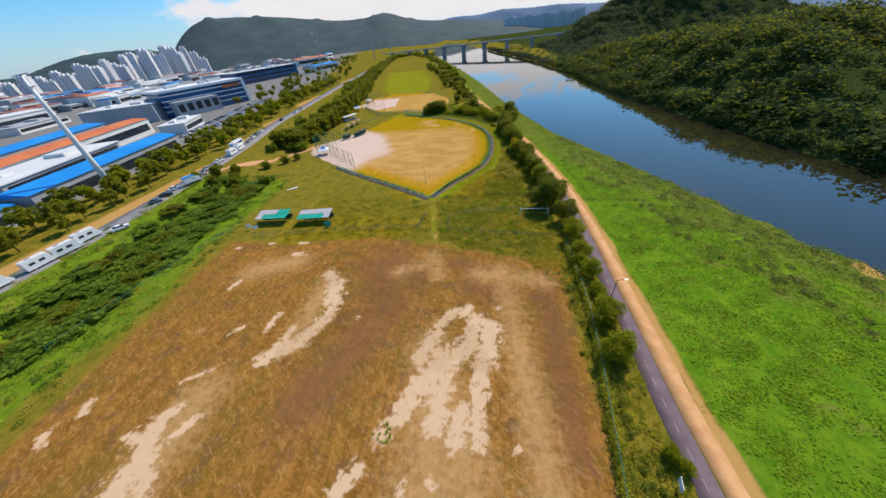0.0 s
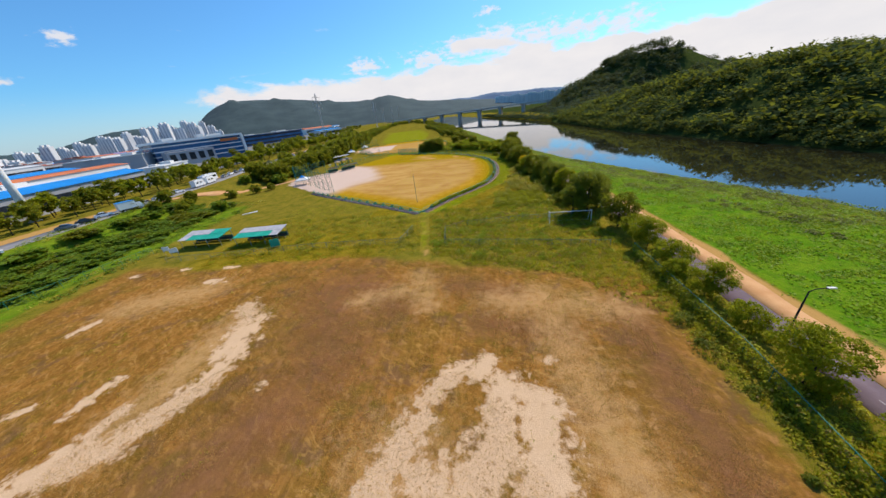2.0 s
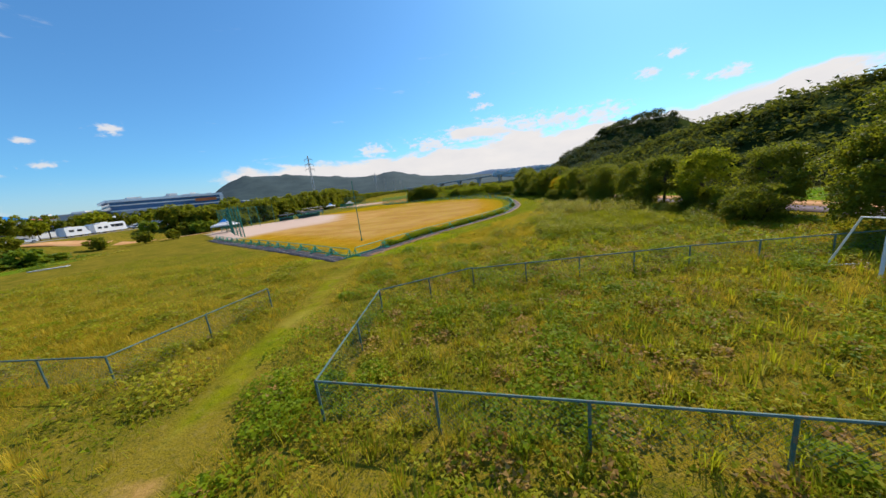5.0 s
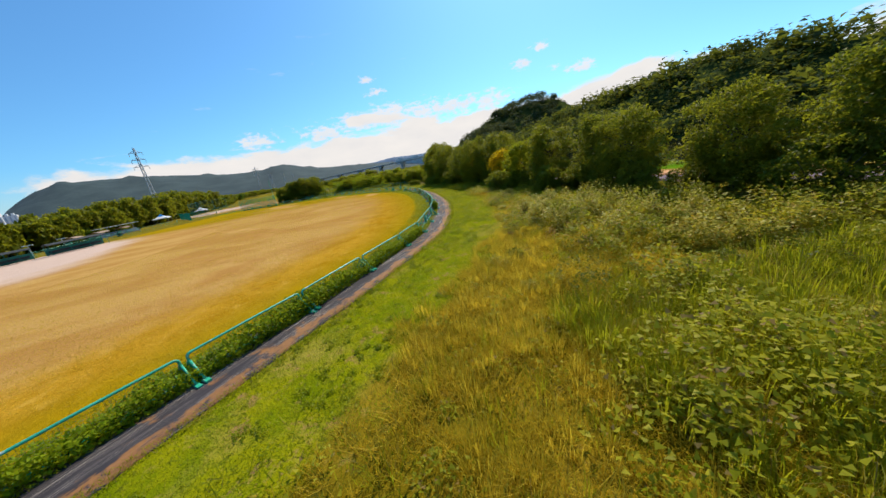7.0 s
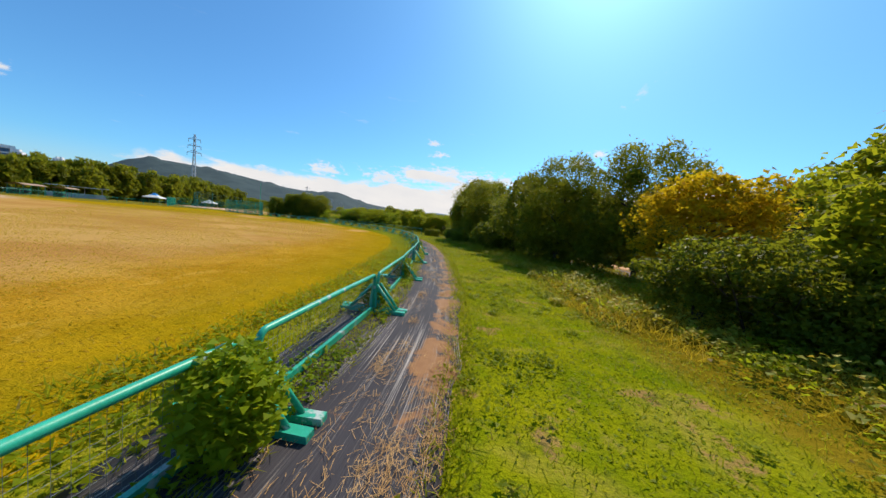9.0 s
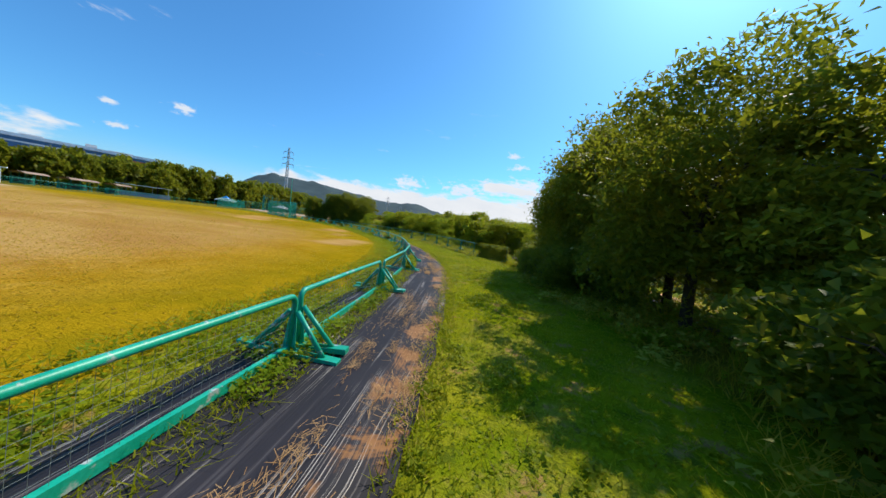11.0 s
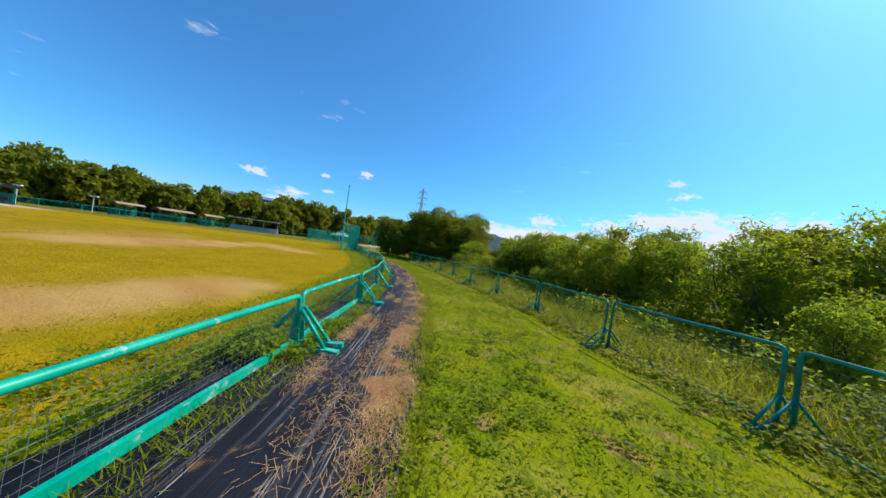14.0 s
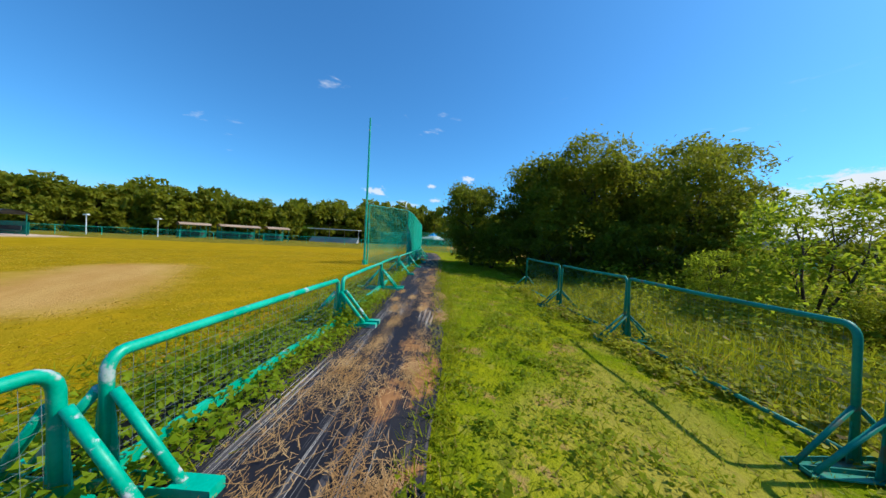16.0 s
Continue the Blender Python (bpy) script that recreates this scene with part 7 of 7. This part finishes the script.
def tent(x, y, s, h, roof, label, trim=None):
    """A pavilion tent: four legs, a swept pyramid roof with a valance and a peak."""
    ob = thing("pavilion_tent", label, "tent", "pavilion tents by the ball fields", pose(x, y, float(height(x, y)), 0, 0, 18))
    ring = lambda r, z: [(r, r, z), (-r, r, z), (-r, -r, z), (r, -r, z)]
    e = h * 0.58
    m = Mesh().add(ring(s, e) + ring(s * 0.55, e + (h - e) * 0.28) + ring(s * 0.2, e + (h - e) * 0.72) + [(0, 0, h)],
                   [(a + k, a + (k + 1) % 4, a + 4 + (k + 1) % 4, a + 4 + k) for a in (0, 4) for k in range(4)] + [(8 + k, 8 + (k + 1) % 4, 12) for k in range(4)])
    part("canopy", m, M_WHITE, ob)
    if trim is not None:
        part("canopy_top", Mesh().add(ring(s * 0.45, e + (h - e) * 0.40) + [(0, 0, h + 0.05)], [(k, (k + 1) % 4, 4) for k in range(4)]), trim, ob, "blue canopy top")
    for k in range(4):
        a, b = ring(s, e)[k], ring(s, e)[(k + 1) % 4]
        part("valance", Mesh().add([a, b, (b[0], b[1], e - 0.35), (a[0], a[1], e - 0.35)], [(0, 1, 2, 3)]), M_WHITE, ob)
        part("leg", Mesh().rod((a[0] * 0.97, a[1] * 0.97, -0.05), (a[0] * 0.97, a[1] * 0.97, e), 0.05, None, 6), M_STEEL, ob)
    return ob


tent(-70.5, 147.5, 2.6, 3.9, M_WHITE, "white pavilion tent with a blue top behind home plate", M_BLUE)
tent(-88.5, 246.3, 2.5, 3.8, M_WHITE, "white pavilion tent with a blue peak between the fields", M_BLUE)
tent(-88.5, 275, 2.5, 3.6, M_WHITE, "plain white pavilion tent beside the second field")


def dugout(x, y, turn, long, roof, label, group="field-side dugouts"):
    ob = thing("dugout", label, "shelter", group, pose(x, y, float(height(x, y)), 0, 0, turn))
    pts = [(-1.3, 2.1), (-0.7, 2.35), (0.2, 2.42), (1.0, 2.28), (1.4, 2.05)]
    part("roof", Mesh().add([(-long / 2, a, b) for a, b in pts] + [(long / 2, a, b) for a, b in pts] + [(-long / 2, a, b + 0.08) for a, b in pts] + [(long / 2, a, b + 0.08) for a, b in pts],
                            [(k, k + 1, 6 + k, 5 + k) for k in range(4)] + [(15 + k, 16 + k, 11 + k, 10 + k) for k in range(4)] + [(0, 5, 15, 10), (4, 14, 19, 9)]), roof, ob)
    for px in np.linspace(-long / 2 + 0.2, long / 2 - 0.2, 4):
        part("post", Mesh().rod((float(px), 1.1, -0.05), (float(px), 1.1, 2.25), 0.035), M_DKGREEN, ob)
        part("post", Mesh().rod((float(px), -1.1, -0.05), (float(px), -1.1, 2.15), 0.035), M_DKGREEN, ob)
    part("bench", Mesh().box(0, 0.7, 0.4, long - 1, 0.4, 0.06).box(0, 0.95, 0.55, long - 1, 0.05, 0.4), M_DARKWOOD, ob)
    part("back_panel", Mesh().box(0, 1.2, 0.1, long - 0.2, 0.05, 1.3), M_DKGREEN, ob)
    return ob


dugout(-62, 178, 60, 9, M_DARKWOOD, "dark green players' dugout beside the infield")
dugout(-68, 172, 45, 5, M_DARKWOOD, "small dark dugout beside the infield")
for x, y, ln in ((-75.6, 193.2, 4.0), (-74.4, 199.2, 5.8), (-72.6, 204.6, 3.6)):
    dugout(x, y, 108, ln, M_BROWNROOF, "open bench shelter with a curved brown roof", "brown-roofed bench shelters")
stand = thing("bleacher", "white-roofed spectator stand beside the field", "stand", at=pose(-83.5, 217, 0, 0, 0, 60))
part("roof", Mesh().box(0, 0, 2.9, 11, 3.4, 0.12), M_WHITE, stand)
for px in (-5, -1.7, 1.7, 5):
    part("post", Mesh().rod((px, 1.4, 0), (px, 1.4, 2.9), 0.06), M_STEEL, stand)
for k in range(3):
    part("step", Mesh().box(0, -1.0 + k * 0.8, 0, 10.4, 0.75, 0.4 * (k + 1)), M_CONCRETE, stand)
for x, y in ((-74.3, 189.2), (-74.4, 182.0)):
    sg = thing("sign_post", "white T-shaped lamp post behind the infield fence", "lamp post", "", pose(x, y, 0, 0, 0, 30))
    part("pole", Mesh().rod((0, 0, 0), (0, 0, 2.7), 0.06), M_WHITE, sg)
    part("head", Mesh().box(0, 0, 2.62, 1.6, 0.3, 0.16), M_WHITE, sg)


# ---- creepers, straw and litter by the fence ----
gv = np.random.default_rng(31)


def creeper(x, y, r, h, n, leaf, mat, label):
    d = gv.normal(size=(n, 3))
    d /= np.linalg.norm(d, axis=1, keepdims=True)
    p = d * gv.uniform(0.45, 1.0, n)[:, None] * (r, r, h / 2) + (x, y, h / 2)
    p[:, 2] = np.maximum(p[:, 2], 0.03)
    return tagged(part("creeper", from_arrays("creeper", *leaf_cards(gv, p, leaf, 1.0, 1.2), mat), None), label, "creeper", "creepers on the fence", "stuff")


for k, r, h, n in ((3, 0.8, 0.7, 1300), (5, 0.9, 0.75, 1300), (6, 0.7, 0.7, 900), (8, 0.4, 0.5, 500), (11, 0.40, 0.95, 1700), (12, 0.34, 0.75, 800), (13, 0.38, 0.8, 900), (16, 0.4, 0.7, 700),
                   (19, 0.4, 0.45, 500), (20, 0.45, 0.4, 600), (24, 0.42, 0.65, 800), (26, 0.4, 0.4, 500), (30, 0.36, 0.75, 900), (32, 0.5, 0.4, 600), (34, 0.3, 0.5, 400)):
    if k < len(OUTFIELD):
        x, y = OUTFIELD[k]
        creeper(x + gv.normal(0, 0.1), y + gv.normal(0, 0.3), r, h, int(n * 1.5), 0.06, M_VINE, "green creeper climbing a fence post")
pts = np.r_[strip_points(gv, OUTFIELD[3:38], 46000, -0.25, 0.40, 1.0), strip_points(gv, OUTFIELD[16:38], 52000, -0.95, 0.25, 1.0)]
pts = pts[lumps(pts[:, 0], pts[:, 1], 1.1, 4) > -0.1]
pts[:, 2] += gv.uniform(0.03, 0.30, len(pts)) * (0.5 + 0.5 * np.clip(lumps(pts[:, 0], pts[:, 1], 1.1, 4), 0, 1))
stuff("ground_creeper", *leaf_cards(gv, pts, 0.052, 1.2, 1.3), M_VINE, "broad-leaved creeper along the foot of the fence", "creeper")
pts = strip_points(gv, OUTFIELD[10:37], 30000, -1.9, -0.4, 0.8)
pts = pts[lumps(pts[:, 0], pts[:, 1], 0.9, 7) > -0.35]
pts[:, 2] += gv.uniform(0.02, 0.16, len(pts))
stuff("field_weeds", *leaf_cards(gv, pts, 0.06, 2.0, 1.3), M_CLOVER, "low green weeds inside the outfield fence", "weeds")
pts = strip_points(gv, OUTFIELD[1:9], 24000, -0.40, 0.45)
pts[:, 2] += gv.uniform(0.03, 0.72, len(pts)) * (1 - np.abs(lumps(pts[:, 0], pts[:, 1], 1.6, 3)) * 0.6)
stuff("fence_creeper", *leaf_cards(gv, pts, 0.085, 0.5, 1.2), M_VINE, "creepers covering the near stretch of the fence", "creeper")
# the creeper-grown panel that stands across the lawn
k = gv.uniform(0, 1, 15000)
rise = gv.uniform(0, 1, 15000)
swell = 0.16 + 0.10 * np.sin(k * 17) * np.cos(rise * 6 + k * 9) + 0.22 * (1 - rise) ** 2
q = np.c_[11.2 + 2.1 * k, 177.2 - 2.6 * k, -0.2 + rise * (1.28 + 0.10 * np.sin(k * 23))]
q[:, :2] += (np.array([2.6, 2.1]) / 3.34) * (gv.normal(0, 1, 15000) * swell)[:, None]
stuff("panel_creeper", *leaf_cards(gv, q, 0.062, 0.6, 1.2), M_LEAF, "dense creeper hanging over an old fence panel", "creeper")
n = len(edge_line)
c = np.array(edge_line)
k = gv.uniform(0, n - 1.01, 16000)
i = k.astype(int)
q = c[i] + (c[i + 1] - c[i]) * (k - i)[:, None] + gv.normal(0, 0.35, (16000, 2))
stuff("fence_creeper", *leaf_cards(gv, np.c_[q, gv.uniform(0.05, 1.5, 16000)], 0.17, 0.4, 1.3), M_WEED, "creepers over the pitch-side netting", "creeper")


def straw(rng, line, n, label):
    """Cut straw lying in drifts and wisps along the sheet."""
    heaps = np.r_[strip_points(rng, line, 60, 0.5, 1.1, 0.75), strip_points(rng, line, 120, 1.15, 1.8, 0.75)]
    grid = np.array(spline(line[::2] + [line[-1]], 0.5))
    way = np.gradient(grid, axis=0)
    way /= np.hypot(*way.T)[:, None]
    pick = rng.integers(0, len(heaps), n)
    big = (rng.uniform(0, 1, len(heaps)) ** 2)[pick]
    near = np.array([int(np.argmin(((grid - h[:2]) ** 2).sum(1))) for h in heaps])[pick]
    u, v = way[near], np.stack([way[near][:, 1], -way[near][:, 0]], 1)
    p = heaps[pick][:, :2] + u * (rng.normal(0, 1, n) * (0.15 + 0.6 * big))[:, None] + v * (rng.normal(0, 1, n) * (0.05 + 0.11 * big))[:, None]
    d, side = seg_dist(p[:, 0], p[:, 1], line)
    keep = (d > 0.1) & (d < 1.95) & (side > 0)
    p, u = p[keep], u[keep]
    n = len(p)
    a = np.arctan2(u[:, 1], u[:, 0]) + rng.normal(0, 0.7, n)
    ln = rng.uniform(0.03, 0.17, n)
    q = np.c_[p, 0.04 + rng.uniform(0, 0.03, n)]
    along_ = np.stack([np.cos(a) * ln / 2, np.sin(a) * ln / 2, rng.normal(0, 0.006, n)], 1)
    across = np.stack([-np.sin(a), np.cos(a), 0 * a], 1) * 0.0019
    verts = np.stack([q - along_ - across, q - along_ + across, q + along_ + across, q + along_ - across], 1).reshape(-1, 3)
    return stuff("straw", verts, np.arange(4 * n).reshape(-1, 4), M_HAY, label, "straw")


straw(gv, OUTFIELD[7:19], 14000, "thin wisps of dry straw on the faded sheet")
straw(gv, OUTFIELD[18:38], 60000, "dry orange straw scattered over the black sheet")
tufts = leaf_cards(gv, np.c_[np.repeat(gv.normal((-6.2, 26.2), 0.75, (13, 2)), 40, 0) + gv.normal(0, 0.12, (520, 2)), gv.uniform(0.02, 0.14, 520)], 0.1, 0.5, 1.4)
stuff("weed_tufts", *tufts, M_VINE, "small green tufts on the bald sandy circle", "weeds")
